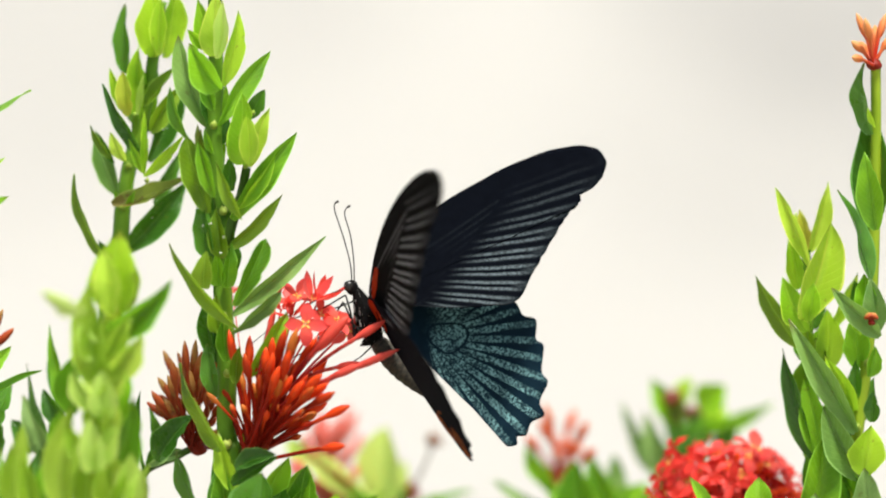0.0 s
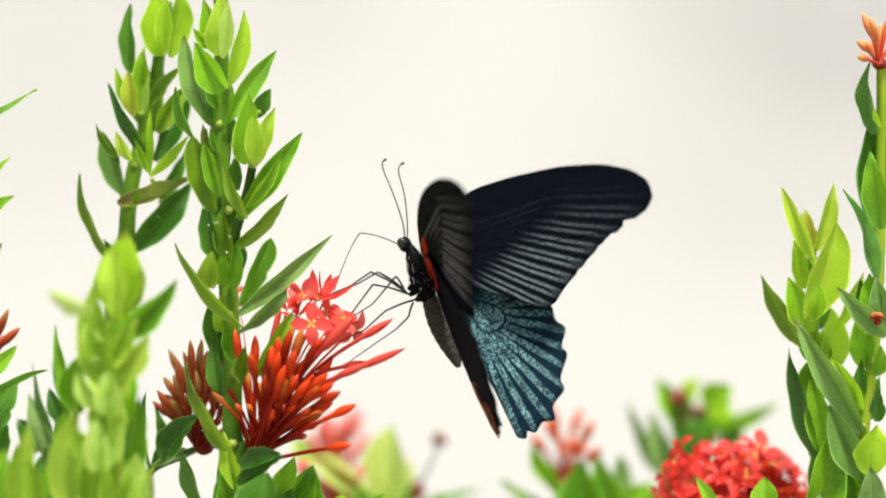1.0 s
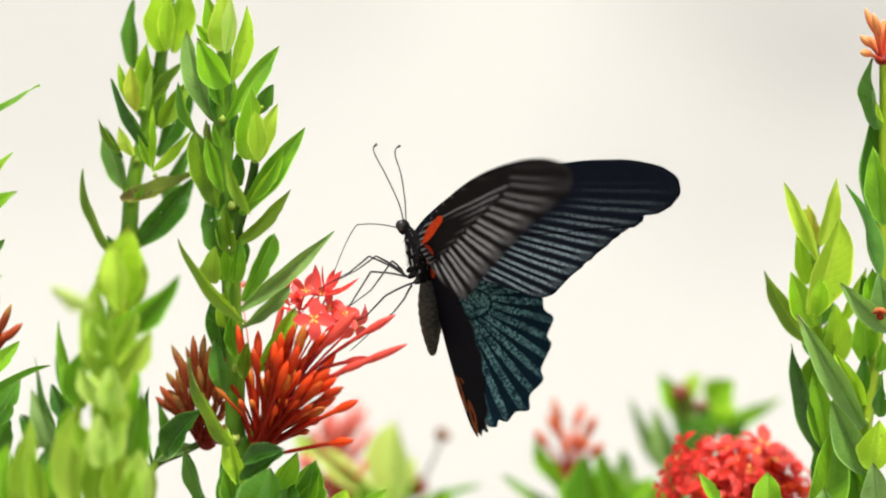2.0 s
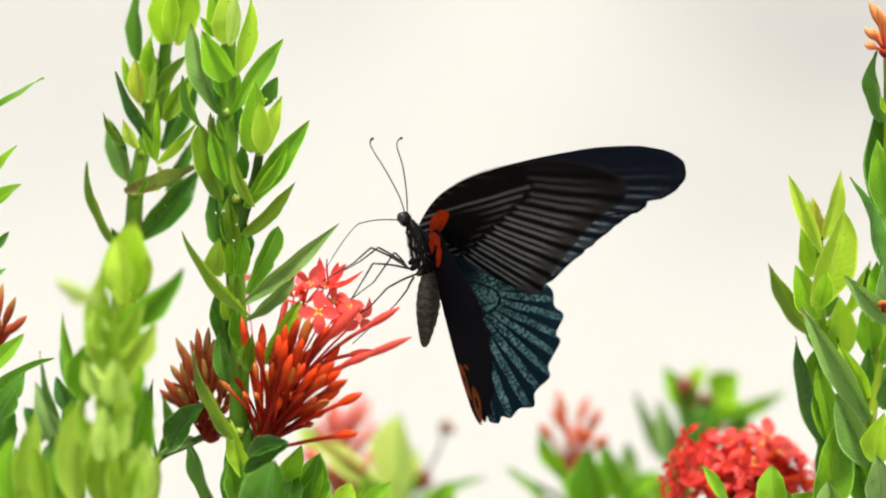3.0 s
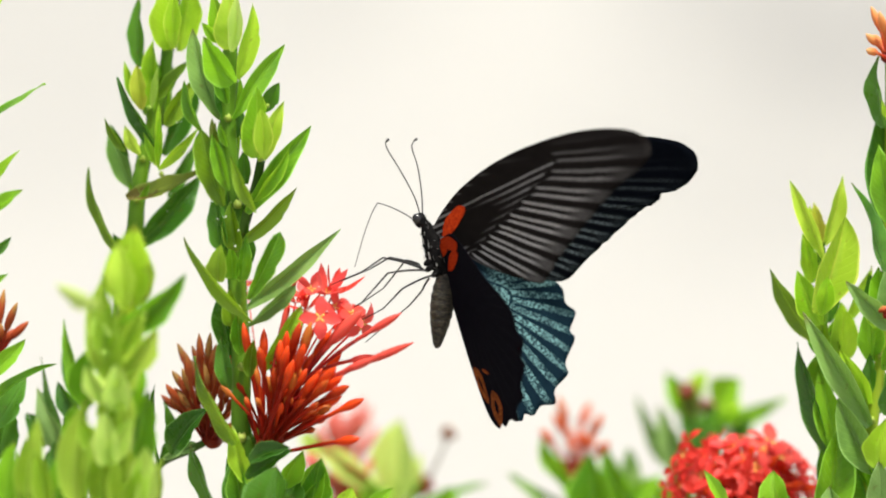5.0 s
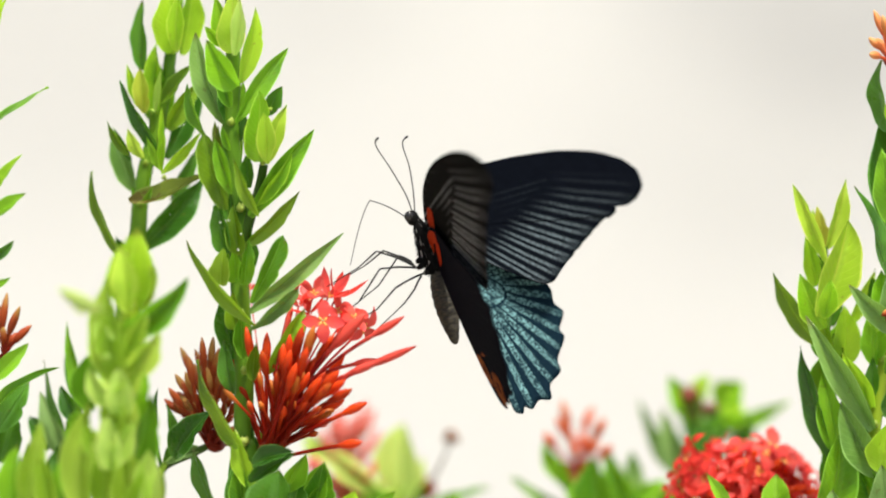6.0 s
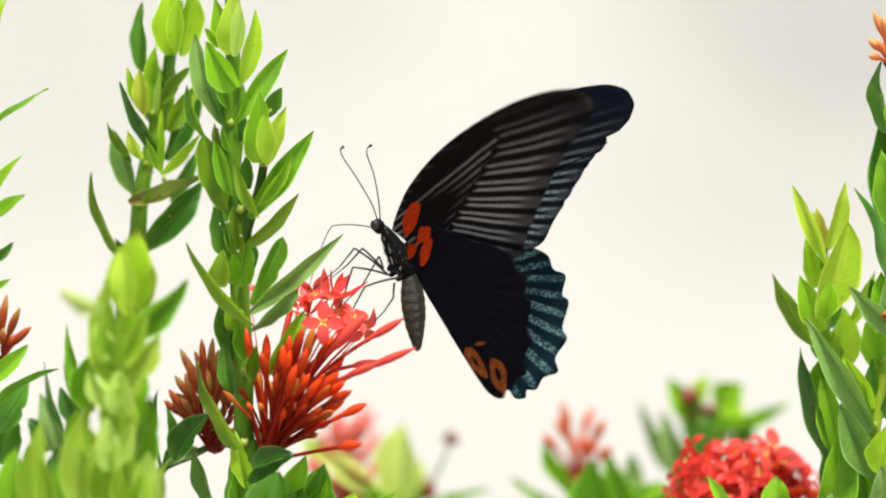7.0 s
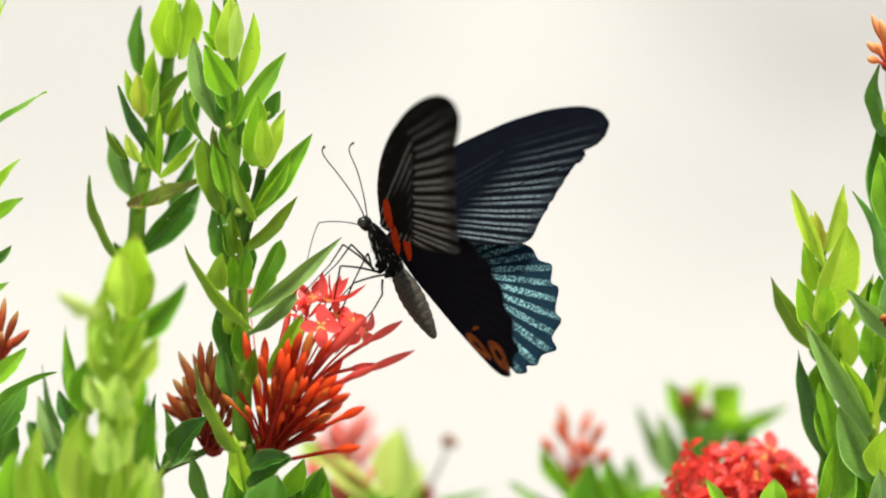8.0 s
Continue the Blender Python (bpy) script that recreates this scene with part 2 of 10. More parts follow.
def leaf(shrub, x0, y0, z0, x1, y1, z1, w, kind="mid", turn=0.0, bend=0.06, fold=0.16, name="leaf", form="lance"):
    """A blade from its foot to its tip, w wide; turn: rolled about its midrib; bend: arched along; fold: V of the halves; form: see FORM."""
    a, b = spot(shrub, x0, y0, z0), spot(shrub, x1, y1, z1)
    ax = b - a
    ln = ax.length
    d = ax / ln
    side = d.cross(Vector((0, -1, 0)))
    side.normalize()
    nor = side.cross(d)
    t = radians(turn)
    side, nor = side * math.cos(t) + nor * math.sin(t), nor * math.cos(t) - side * math.sin(t)
    rows, verts, faces, uvs = 15, [], [], []
    cols = (-1, -0.7, -0.36, 0, 0.36, 0.7, 1)
    ruffle = random.uniform(9, 15)
    nick = random.uniform(0, 1)
    h = w * MM * 0.52
    wav = random.uniform(0, 6.3)
    peak, foot, low, high = FORM[form]
    peak += random.uniform(-0.06, 0.06)
    high *= random.uniform(0.85, 1.15)
    slim = min(1.0, w * MM / ln / 0.28)
    sway = random.uniform(-0.05, 0.05) * slim
    twist = random.uniform(-0.45, 0.45) * slim
    curl = random.uniform(0.0, 0.08) * slim
    fold *= random.uniform(2.4, 5.2) * max(0.12, math.cos(t) ** 2)
    side0, nor0 = side, nor
    for i in range(rows):
        s = i / (rows - 1)
        tw = twist * (s - 0.3)
        side, nor = side0 * math.cos(tw) + nor0 * math.sin(tw), nor0 * math.cos(tw) - side0 * math.sin(tw)
        if s < peak:
            half = h * (foot + (1 - foot) * math.sin(math.pi / 2 * s / peak) ** low)
        else:
            half = h * max(0.0, math.cos(math.pi / 2 * (s - peak) / (1 - peak))) ** high
        half *= 1 + 0.04 * math.sin(s * ruffle * 1.3 + wav * 2)
        c = a + d * (ln * s) + nor0 * (ln * bend * 4 * s * (1 - s) - ln * curl * s ** 3) + side0 * (ln * sway * 4 * s * (1 - s))
        for cc in cols:
            lift = fold * abs(cc) * half * 1.6 + 0.04 * ln * math.sin(s * 7 + wav + cc) * abs(cc) * 0.35 + 0.016 * ln * slim * math.sin(s * ruffle + wav + 2.2 * cc) * cc * cc
            bite = 0.82 if abs(cc) == 1 and nick * cc > 0.35 and abs(s - nick) < 0.05 else 1.0
            verts.append(c + side * (half * cc * bite) + nor * lift)
            uvs.append(((cc + 1) / 2, s))
    m = len(cols)
    for i in range(rows - 1):
        for k in range(m - 1):
            faces.append((i * m + k, i * m + k + 1, (i + 1) * m + k + 1, (i + 1) * m + k))
    return mesh_object(name, verts, faces, LEAF[kind], shrub, uvs=uvs)


def node(shrub, x, y, z, r):
    """The pale swollen collar where a pair of leaves leaves the stem, with its two pointed stipules."""
    c = spot(shrub, x, y, z)
    verts, faces, uvs = [], [], []
    n = 14
    rings = ((-1.15, 0.5), (-0.7, 0.82), (-0.2, 1.02), (0.25, 0.98), (0.7, 0.75), (1.15, 0.45))
    wob = random.uniform(0, 6)
    for i, (h, k) in enumerate(rings):
        for j in range(n):
            w = 2 * math.pi * j / n
            q = k * (1 + 0.12 * math.sin(3 * w + wob + h))
            lift = 0.55 * max(0.0, math.cos(2 * w + wob)) if h > 0 else 0.0
            verts.append(c + Vector((q * math.cos(w), q * math.sin(w), h * 0.8 + lift)) * r * MM)
            uvs.append((j / n, i / (len(rings) - 1)))
    for i in range(len(rings) - 1):
        for j in range(n):
            j2 = (j + 1) % n
            faces.append((i * n + j, i * n + j2, (i + 1) * n + j2, (i + 1) * n + j))
    faces.append(tuple(range(n))[::-1])
    faces.append(tuple(range((len(rings) - 1) * n, len(rings) * n)))
    return mesh_object("node", verts, faces, STEM["node"], shrub, uvs=uvs)


def bud(head, shrub, x0, y0, z0, x1, y1, z1, kind="red", fat=1.0, long=0.27, bow=0.05):
    """A closed ixora bud: a thin tube that swells into a pointed tip."""
    a, b = spot(shrub, x0, y0, z0), spot(shrub, x1, y1, z1)
    ax = b - a
    mid = a + ax * 0.5 + Vector((0, 0, 1)).cross(ax).cross(ax).normalized() * ax.length * -bow
    pts = spine([a, mid, b], 8)
    radii = []
    n = len(pts)
    for i in range(n):
        s = i / (n - 1)
        r = 0.55 + 0.18 * s
        if s > 1 - long:
            q = (s - 1 + long) / long
            r = 0.7 + 0.92 * math.sin(math.pi * min(1, q * 0.93 + 0.04)) ** 0.75 * (1 - 0.35 * q) - 0.62 * q ** 4
        radii.append(max(0.1, r) * fat * MM)
    v, f, uv = tube(pts, radii, 8)
    return mesh_object("bud", v, f, BUD[kind], head, uvs=uv)


def floret(head, shrub, x, y, z, facing, size, kind="rose", spin=0.0, droop=0.2, foot=None):
    """An open four-petalled floret; facing: the way its face looks; size: petal length in millimetres; foot: where its tube starts."""
    c = spot(shrub, x, y, z)
    q = Vector(facing).normalized().to_track_quat("Z", "Y")
    verts, faces, uvs, slots = [], [], [], []
    ln = size * MM
    for p in range(4):
        w0 = spin + p * math.pi / 2 + random.uniform(-0.2, 0.2)
        dr = droop + random.uniform(-0.3, 0.3)
        start = len(verts)
        for i in range(7):
            s = i / 6
            half = ln * (0.3 if kind == "rose" else 0.22) * (math.sin(math.pi * (0.12 + 0.88 * s) ** 1.15) ** 0.8 if s < 1 else 0.02)
            for cc in (-1, 0, 1):
                r = ln * (0.08 + 0.92 * s)
                zz = ln * (0.14 * math.sin(s * 2.4) - dr * s * s + 0.07 * abs(cc))
                px, py = r, half * cc
                v = Vector((px * math.cos(w0) - py * math.sin(w0), px * math.sin(w0) + py * math.cos(w0), zz))
                verts.append(c + q @ v)
                uvs.append(((cc + 1) / 2, 0.3 + 0.7 * s))
        for i in range(6):
            for k in range(2):
                o = start + i * 3 + k
                faces.append((o, o + 1, o + 4, o + 3))
                slots.append(0)
    for p in range(4 if kind == "rose" or random.random() < 0.3 else 0):
        w0 = spin + (p + 0.5) * math.pi / 2
        e = Vector((math.cos(w0), math.sin(w0), 0.35)) * ln * (0.26 if kind == "rose" else 0.17)
        v, f, uv = tube([c + q @ (e * 0.15), c + q @ (e * 0.6), c + q @ e], [ln * 0.035, ln * 0.065, ln * 0.03], 5)
        o = len(verts)
        verts += v
        uvs += uv
        faces += [tuple(i + o for i in g) for g in f]
        slots += [1] * len(f)
    if foot is not None:
        a = spot(shrub, *foot)
        v, f, uv = tube(spine([a, a.lerp(c, 0.55) + q @ Vector((0, 0, -ln * 0.15)), c], 4), [ln * 0.05] * 9, 6)
        o = len(verts)
        verts += v
        uvs += [(g[0], 0.3 + 0.3 * g[1]) for g in uv]
        faces += [tuple(i + o for i in g) for g in f]
        slots += [0] * len(f)
    return mesh_object("floret", verts, faces, [PETAL[kind], STAMEN], head, uvs=uvs, slots=slots)


def flower_head(shrub, x, y, z, r, label):
    """The small knobbly crown of calyces from which a head's tubes rise."""
    bm = bmesh.new()
    bmesh.ops.create_icosphere(bm, subdivisions=3, radius=r * MM)
    for v in bm.verts:
        k = 1 + 0.25 * noise.noise(v.co * 500)
        v.co = Vector((v.co.x * k, v.co.y * k, v.co.z * 0.8 * k)) + spot(shrub, x, y, z)
    me = bpy.data.meshes.new("flower_head")
    bm.to_mesh(me)
    bm.free()
    me.materials.append(BUD["rust"])
    ob = new("flower_head", me)
    ob.parent = shrub
    return tagged(ob, label)


def speck(shrub, x, y, z):
    """A tiny raised pale bead that stands in for a speck of light on a leaf or stem."""
    bm = bmesh.new()
    bmesh.ops.create_icosphere(bm, subdivisions=1, radius=random.uniform(0.2, 0.36) * MM)
    for v in bm.verts:
        v.co = Vector((v.co.x * 0.8, v.co.y * 0.4, v.co.z)) + spot(shrub, x, y, z)
    me = bpy.data.meshes.new("light_speck")
    bm.to_mesh(me)
    bm.free()
    me.materials.append(LIGHT_SPECK)
    ob = new("light_speck", me)
    ob.parent = shrub
    return ob


# ---- the setting ----
def soil_material():
    n = Nodes("garden_soil")
    a, b = n.noise(14, 6), n.noise(1.2, 3)
    n.finish(n.mix(b, n.ramp(a, [(0.3, (0.06, 0.042, 0.03)), (0.7, (0.16, 0.12, 0.085))]), (0.2, 0.17, 0.13)), 0.95, 0.2)
    n.bump(a, 0.8, 0.03)
    return n.mat


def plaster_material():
    """Pale painted plaster with a fine grain and broad, faint patches of grey."""
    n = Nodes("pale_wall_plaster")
    broad, mid, fine = n.noise(1.7, 2), n.noise(5, 3), n.noise(120, 5)
    sep = n.add("SeparateXYZ")
    n.link(n.add("TexCoord").outputs["Object"], sep.inputs[0])
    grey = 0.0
    # grey patches: centre along the wall and up it, their two half widths, and strength
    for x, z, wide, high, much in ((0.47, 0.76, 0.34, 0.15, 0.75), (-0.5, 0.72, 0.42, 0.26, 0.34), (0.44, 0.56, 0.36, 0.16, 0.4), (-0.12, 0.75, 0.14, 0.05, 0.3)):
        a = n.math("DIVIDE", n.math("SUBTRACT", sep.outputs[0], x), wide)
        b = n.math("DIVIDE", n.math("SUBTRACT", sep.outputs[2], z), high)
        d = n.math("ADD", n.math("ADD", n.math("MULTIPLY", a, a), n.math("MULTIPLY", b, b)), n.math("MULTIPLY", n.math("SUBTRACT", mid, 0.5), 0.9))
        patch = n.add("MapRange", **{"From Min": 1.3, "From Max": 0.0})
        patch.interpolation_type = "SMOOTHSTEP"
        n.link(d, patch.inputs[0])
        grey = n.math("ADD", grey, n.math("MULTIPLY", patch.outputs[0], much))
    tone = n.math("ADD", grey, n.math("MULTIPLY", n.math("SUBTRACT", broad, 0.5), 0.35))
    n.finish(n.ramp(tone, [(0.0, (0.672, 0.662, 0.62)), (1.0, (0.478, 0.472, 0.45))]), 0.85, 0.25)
    n.bump(fine, 0.4, 0.004)
    return n.mat


def sheet(name, x0, x1, y0, y1, z, cuts, mat, rough, label, kind="structure"):
    verts, faces = [], []
    for j in range(cuts + 1):
        for i in range(cuts + 1):
            x, y = x0 + (x1 - x0) * i / cuts, y0 + (y1 - y0) * j / cuts
            edge = rough > 0 and (i in (0, cuts) or j in (0, cuts))
            verts.append(Vector((x, y, -0.034 if edge else z + rough * noise.noise(Vector((x, y, 0)) * 3))))
    for j in range(cuts):
        for i in range(cuts):
            a = j * (cuts + 1) + i
            faces.append((a, a + 1, a + cuts + 2, a + cuts + 1))
    return tagged(mesh_object(name, verts, faces, mat, None), label, name, kind=kind)


def paving_material():
    """Pale concrete with stains and a fine grit."""
    n = Nodes("pale_concrete")
    a, b = n.noise(40, 6), n.noise(0.8, 4)
    n.finish(n.mix(b, n.ramp(a, [(0.3, (0.3, 0.285, 0.24)), (0.7, (0.4, 0.385, 0.33))]), (0.27, 0.255, 0.22)), 0.9, 0.25)
    n.bump(a, 0.5, 0.004)
    return n.mat


# unseen paving, kept pale so that it bounces light up onto the leaves
sheet("ground", -400, 400, -400, 400, -0.03, 20, paving_material(), 0.0, "pale concrete paving round the bed, unseen, added to bounce light")
sheet("flower_bed", -1.2, 1.2, -0.22, 0.3, 0.0, 60, soil_material(), 0.006, "narrow bed of bare brown garden soil")


def garden_wall():
    """A plastered wall, far behind the bed."""
    bm = bmesh.new()
    bmesh.ops.create_cube(bm, size=1)
    for v in bm.verts:
        v.co = Vector((v.co.x * 24, 5.1 + v.co.y * 0.2, 1.5 + v.co.z * 3.02))
    bmesh.ops.bevel(bm, geom=bm.edges[:], offset=0.015, segments=2, affect="EDGES")
    me = bpy.data.meshes.new("wall_north")
    bm.to_mesh(me)
    bm.free()
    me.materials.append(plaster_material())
    return tagged(new("wall_north", me), "pale cream plastered garden wall with broad grey patches", "wall", kind="structure")


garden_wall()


# ---- the ixora shrubs ----
# the tall shoot with the cup of young leaves

shoot_a = plant("ixora_shrub", -86.8, 25.0, "tall green ixora shoot with pale leaf cups and rusty leaf")
stem(shoot_a, [(-72.8, 25.0, 70.5), (-74.6, 25.0, 58.3), (-76.0, 25.0, 48.1), (-78.3, 25.0, 37.0), (-81.4, 25.0, 26.0), (-83.2, 25.0, 15.0), (-84.1, 25.0, 3.4), (-87.0, 25.0, -11.8), (-88.4, 25.0, -27.1), (-89.3, 25.0, -69.8)], 1.5, 2.6, "green")
stem(shoot_a, [(-79.7, 22.0, 40.3), (-79.8, 24.0, 34.7), (-81.0, 25.0, 27.5)], 1.00, 1.30, "green", down=False, name="side_stem")
leaf(shoot_a, -82.6, 29.0, 51.1, -82.8, 27.0, 69.9, 4.9, "dark", 20, 0.03)
leaf(shoot_a, -74.5, 21.0, 55.4, -75.1, 19.0, 74.0, 8.4, "young", 8, 0.02)
leaf(shoot_a, -72.1, 27.0, 55.3, -69.0, 25.0, 74.3, 7.0, "young", -22, 0.02)
leaf(shoot_a, -73.1, 18.0, 55.7, -72.4, 16.0, 71.6, 4.4, "lime", 5, 0.03)
leaf(shoot_a, -81.6, 18.0, 39.3, -82.7, 16.0, 51.5, 4.5, "tawny", 5, 0.05)
leaf(shoot_a, -83.4, 23.0, 41.2, -86.6, 21.0, 52.5, 2.9, "young", 20, 0.03)
leaf(shoot_a, -79.2, 24.0, 38.5, -78.8, 22.0, 58.5, 5.4, "young", 12, 0.03)
leaf(shoot_a, -78.8, 17.0, 39.7, -77.2, 15.0, 50.7, 1.8, "light", 5, 0.03)
leaf(shoot_a, -77.1, 16.0, 27.5, -88.5, 14.0, 47.6, 4.2, "dark", 28, 0.03)
leaf(shoot_a, -76.5, 15.0, 26.7, -76.9, 13.0, 40.8, 2.0, "young", 10, 0.03)
leaf(shoot_a, -77.5, 22.0, 42.1, -69.1, 20.0, 52.4, 4.2, "olive", 25, 0.03)
leaf(shoot_a, -75.4, 20.0, 34.9, -66.4, 18.0, 48.2, 5.2, "olive", -15, 0.03)
leaf(shoot_a, -76.6, 30.0, 27.3, -66.6, 33.0, 47.6, 6.0, "dark", -12, 0.03)
leaf(shoot_a, -77.1, 15.0, 23.0, -66.2, 13.0, 34.1, 3.0, "young", -30, 0.06)
leaf(shoot_a, -77.4, 14.0, 24.1, -81.0, 12.0, 33.0, 2.2, "young", 25, 0.03)
leaf(shoot_a, -76.8, 13.0, 23.5, -76.5, 11.0, 36.9, 2.0, "young", 5, 0.03)
leaf(shoot_a, -82.2, 20.0, 27.3, -86.3, 18.0, 35.0, 3.4, "lime", 10, 0.05)
leaf(shoot_a, -85.0, 30.0, 18.4, -91.3, 33.0, 35.9, 5.7, "sage", 12, 0.04)
leaf(shoot_a, -85.9, 18.0, 28.1, -91.5, 16.0, 37.1, 2.5, "olive", 30, 0.03)
leaf(shoot_a, -85.4, 23.0, 26.7, -89.7, 21.0, 35.1, 2.0, "dark", 10, 0.03)
leaf(shoot_a, -75.2, 34.0, 15.9, -67.7, 37.0, 31.1, 4.0, "dark", -10, 0.03)
leaf(shoot_a, -80.7, 29.0, 37.8, -79.9, 27.0, 46.2, 3.4, "mid", 10, 0.03)
leaf(shoot_a, -76.5, 31.0, 37.6, -74.2, 29.0, 49.3, 3.7, "mid", 10, 0.03)
leaf(shoot_a, -85.6, 17.0, 15.5, -65.5, 15.0, 23.1, 6.0, "rust", 38, -0.09)
leaf(shoot_a, -83.4, 28.0, 2.4, -66.2, 31.0, 22.1, 7.4, "dark", -10, 0.03)
leaf(shoot_a, -82.7, 20.0, 15.0, -84.9, 18.0, 19.7, 2.0, "mid", 20, 0.03)
leaf(shoot_a, -82.1, 18.0, 14.5, -79.4, 16.0, 19.2, 1.8, "mid", -20, 0.03)
leaf(shoot_a, -87.1, 21.0, 0.1, -96.7, 19.0, 23.5, 4.6, "olive", 52, 0.06)
leaf(shoot_a, -85.7, 28.0, 0.8, -90.0, 26.0, 6.2, 3.0, "dark", 20, 0.03)
node(shoot_a, -76.5, 22.0, 22.0, 0.69)
node(shoot_a, -83.1, 23.0, 15.0, 0.90)
node(shoot_a, -81.6, 23.0, 26.0, 0.90)
node(shoot_a, -79.7, 22.0, 39.6, 0.75)
node(shoot_a, -74.7, 23.0, 56.7, 0.75)
leaf(shoot_a, -81.9, 24.7, 16.9, -80.6, 25.2, 26.9, 3.7, "mid", 18, 0.02)
leaf(shoot_a, -78.0, 28.5, 33.0, -76.8, 27.6, 43.1, 3.7, "dark", 8, 0.06)
leaf(shoot_a, -78.3, 24.7, 45.9, -79.8, 25.4, 54.9, 3.8, "mid", -15, 0.03)
leaf(shoot_a, -76.4, 27.8, 46.0, -74.7, 26.1, 54.6, 3.4, "dark", -17, 0.05)

# leaves and a bud head that reach in from beside the view

shoot_z = plant("ixora_shrub", -127.9, 15.0, "ixora shoot at the bed's end with rusty orange buds")
stem(shoot_z, [(-124.8, 15.0, 75.9), (-124.1, 15.0, 21.4), (-123.3, 15.0, -30.1), (-126.4, 15.0, -69.5)], 1.36, 2.12, "green", knots=9)
leaf(shoot_z, -124.8, 15.0, 34.2, -106.8, 9.0, 46.0, 4.3, "mid", 67, 0.02)
leaf(shoot_z, -123.1, 12.0, 14.5, -114.3, 12.0, 28.3, 3.3, "young", 33, 0.06)
leaf(shoot_z, -125.1, 18.0, 10.0, -113.7, 18.0, 18.1, 4.1, "mid", 20, 0.04)
leaf(shoot_z, -124.1, 15.0, -0.6, -116.4, 15.0, 5.2, 2.9, "dark", -19, 0.02)
leaf(shoot_z, -121.4, 10.0, 47.0, -118.1, 10.0, 71.1, 4.9, "young", 52, 0.06)
leaf(shoot_z, -123.5, 17.0, -9.0, -117.4, 17.0, -4.7, 2.0, "mid", 19, 0.06)
leaf(shoot_z, -124.4, 19.0, 57.9, -119.4, 19.0, 73.1, 3.5, "young", 19, 0.01)
buds_z = flower_head(shoot_z, -120.0, 15.0, -27.1, 2.1, "rusty orange bud head")
bud(buds_z, shoot_z, -119.4, 13.3, -26.3, -114.4, 9.4, -12.5, "rust", 0.78, 0.55, 0.04)
bud(buds_z, shoot_z, -119.6, 15.3, -26.4, -111.9, 16.1, -17.6, "rust", 0.78, 0.55, 0.04)
bud(buds_z, shoot_z, -119.5, 15.0, -26.4, -118.3, 14.9, -8.9, "rust", 0.78, 0.55, 0.04)
bud(buds_z, shoot_z, -119.6, 16.3, -26.4, -120.9, 19.4, -12.0, "rust", 0.78, 0.55, 0.04)
bud(buds_z, shoot_z, -119.6, 15.4, -26.4, -115.8, 16.3, -19.6, "rust", 0.78, 0.55, 0.04)
bud(buds_z, shoot_z, -119.4, 13.7, -26.3, -119.0, 10.7, -18.0, "rust", 0.78, 0.55, 0.04)
leaf(shoot_z, -122.7, 7.0, -33.0, -112.0, 7.0, -22.2, 4.8, "mid", 15, 0.03)
leaf(shoot_z, -121.0, 5.0, -39.7, -103.4, -1.0, -28.6, 3.1, "mid", 30, 0.14)
leaf(shoot_z, -121.0, 15.0, -46.1, -112.7, 15.0, -32.4, 8.5, "dark", 15, 0.06)
leaf(shoot_z, -120.7, 20.0, -54.6, -116.9, 20.0, -39.4, 7.2, "dark", -19, 0.03)

# the dark lower leaves

shoot_d = plant("ixora_shrub", -105.8, 35.0, "low dark-leaved ixora shoot with upright narrow leaves")
stem(shoot_d, [(-102.2, 35.0, -39.8), (-102.7, 35.0, -52.0), (-104.2, 35.0, -70.5)], 1.23, 2.00, "dark")
stem(shoot_d, [(-101.9, 35.0, -45.1), (-99.6, 35.0, -38.2), (-98.5, 35.0, -30.5)], 0.77, 0.77, "green", down=False, name="side_stem")
leaf(shoot_d, -97.7, 31.0, -41.9, -103.6, 31.0, -16.8, 3.4, "mid", 15, 0.03)
leaf(shoot_d, -100.3, 39.0, -39.9, -104.3, 39.0, -25.7, 3.8, "dark", -19, 0.02)
leaf(shoot_d, -102.7, 29.0, -48.0, -109.8, 29.0, -27.5, 4.3, "dark", 59, 0.03)
leaf(shoot_d, -98.6, 27.0, -44.9, -104.9, 27.0, -34.1, 5.4, "dark", 15, 0.06)
leaf(shoot_d, -102.7, 35.0, -55.1, -111.3, 35.0, -35.8, 6.7, "back", 10, 0.03)
leaf(shoot_d, -109.4, 37.0, -52.1, -114.0, 37.0, -42.6, 5.9, "dark", -19, 0.06)
leaf(shoot_d, -103.2, 31.0, -67.2, -106.3, 31.0, -50.4, 5.9, "dark", 19, 0.02)
leaf(shoot_d, -104.9, 33.0, -70.4, -97.2, 33.0, -52.7, 5.3, "mid", -19, 0.06)
leaf(shoot_d, -105.5, 43.0, -70.8, -117.9, 43.0, -53.9, 7.4, "dark", 20, 0.06)
leaf(shoot_d, -104.3, 47.0, -71.0, -112.0, 47.0, -55.5, 7.3, "dark", 19, 0.04)
leaf(shoot_d, -102.6, 45.0, -67.8, -100.3, 45.0, -52.4, 5.9, "dark", 19, 0.03)
leaf(shoot_d, -103.3, 32.5, -58.4, -104.5, 30.5, -54.1, 1.9, "young", 17, 0.04)
leaf(shoot_d, -104.0, 38.0, -58.3, -105.7, 39.2, -46.4, 4.2, "dark", -9, 0.06)
leaf(shoot_d, -101.6, 30.0, -58.3, -100.7, 28.0, -53.1, 1.5, "young", -8, 0.04)
leaf(shoot_d, -101.8, 37.5, -58.3, -99.3, 35.9, -45.7, 4.5, "dark", 17, 0.03)
leaf(shoot_d, -110.0, 30.2, -62.9, -111.3, 28.2, -57.6, 1.9, "mid", 16, 0.04)
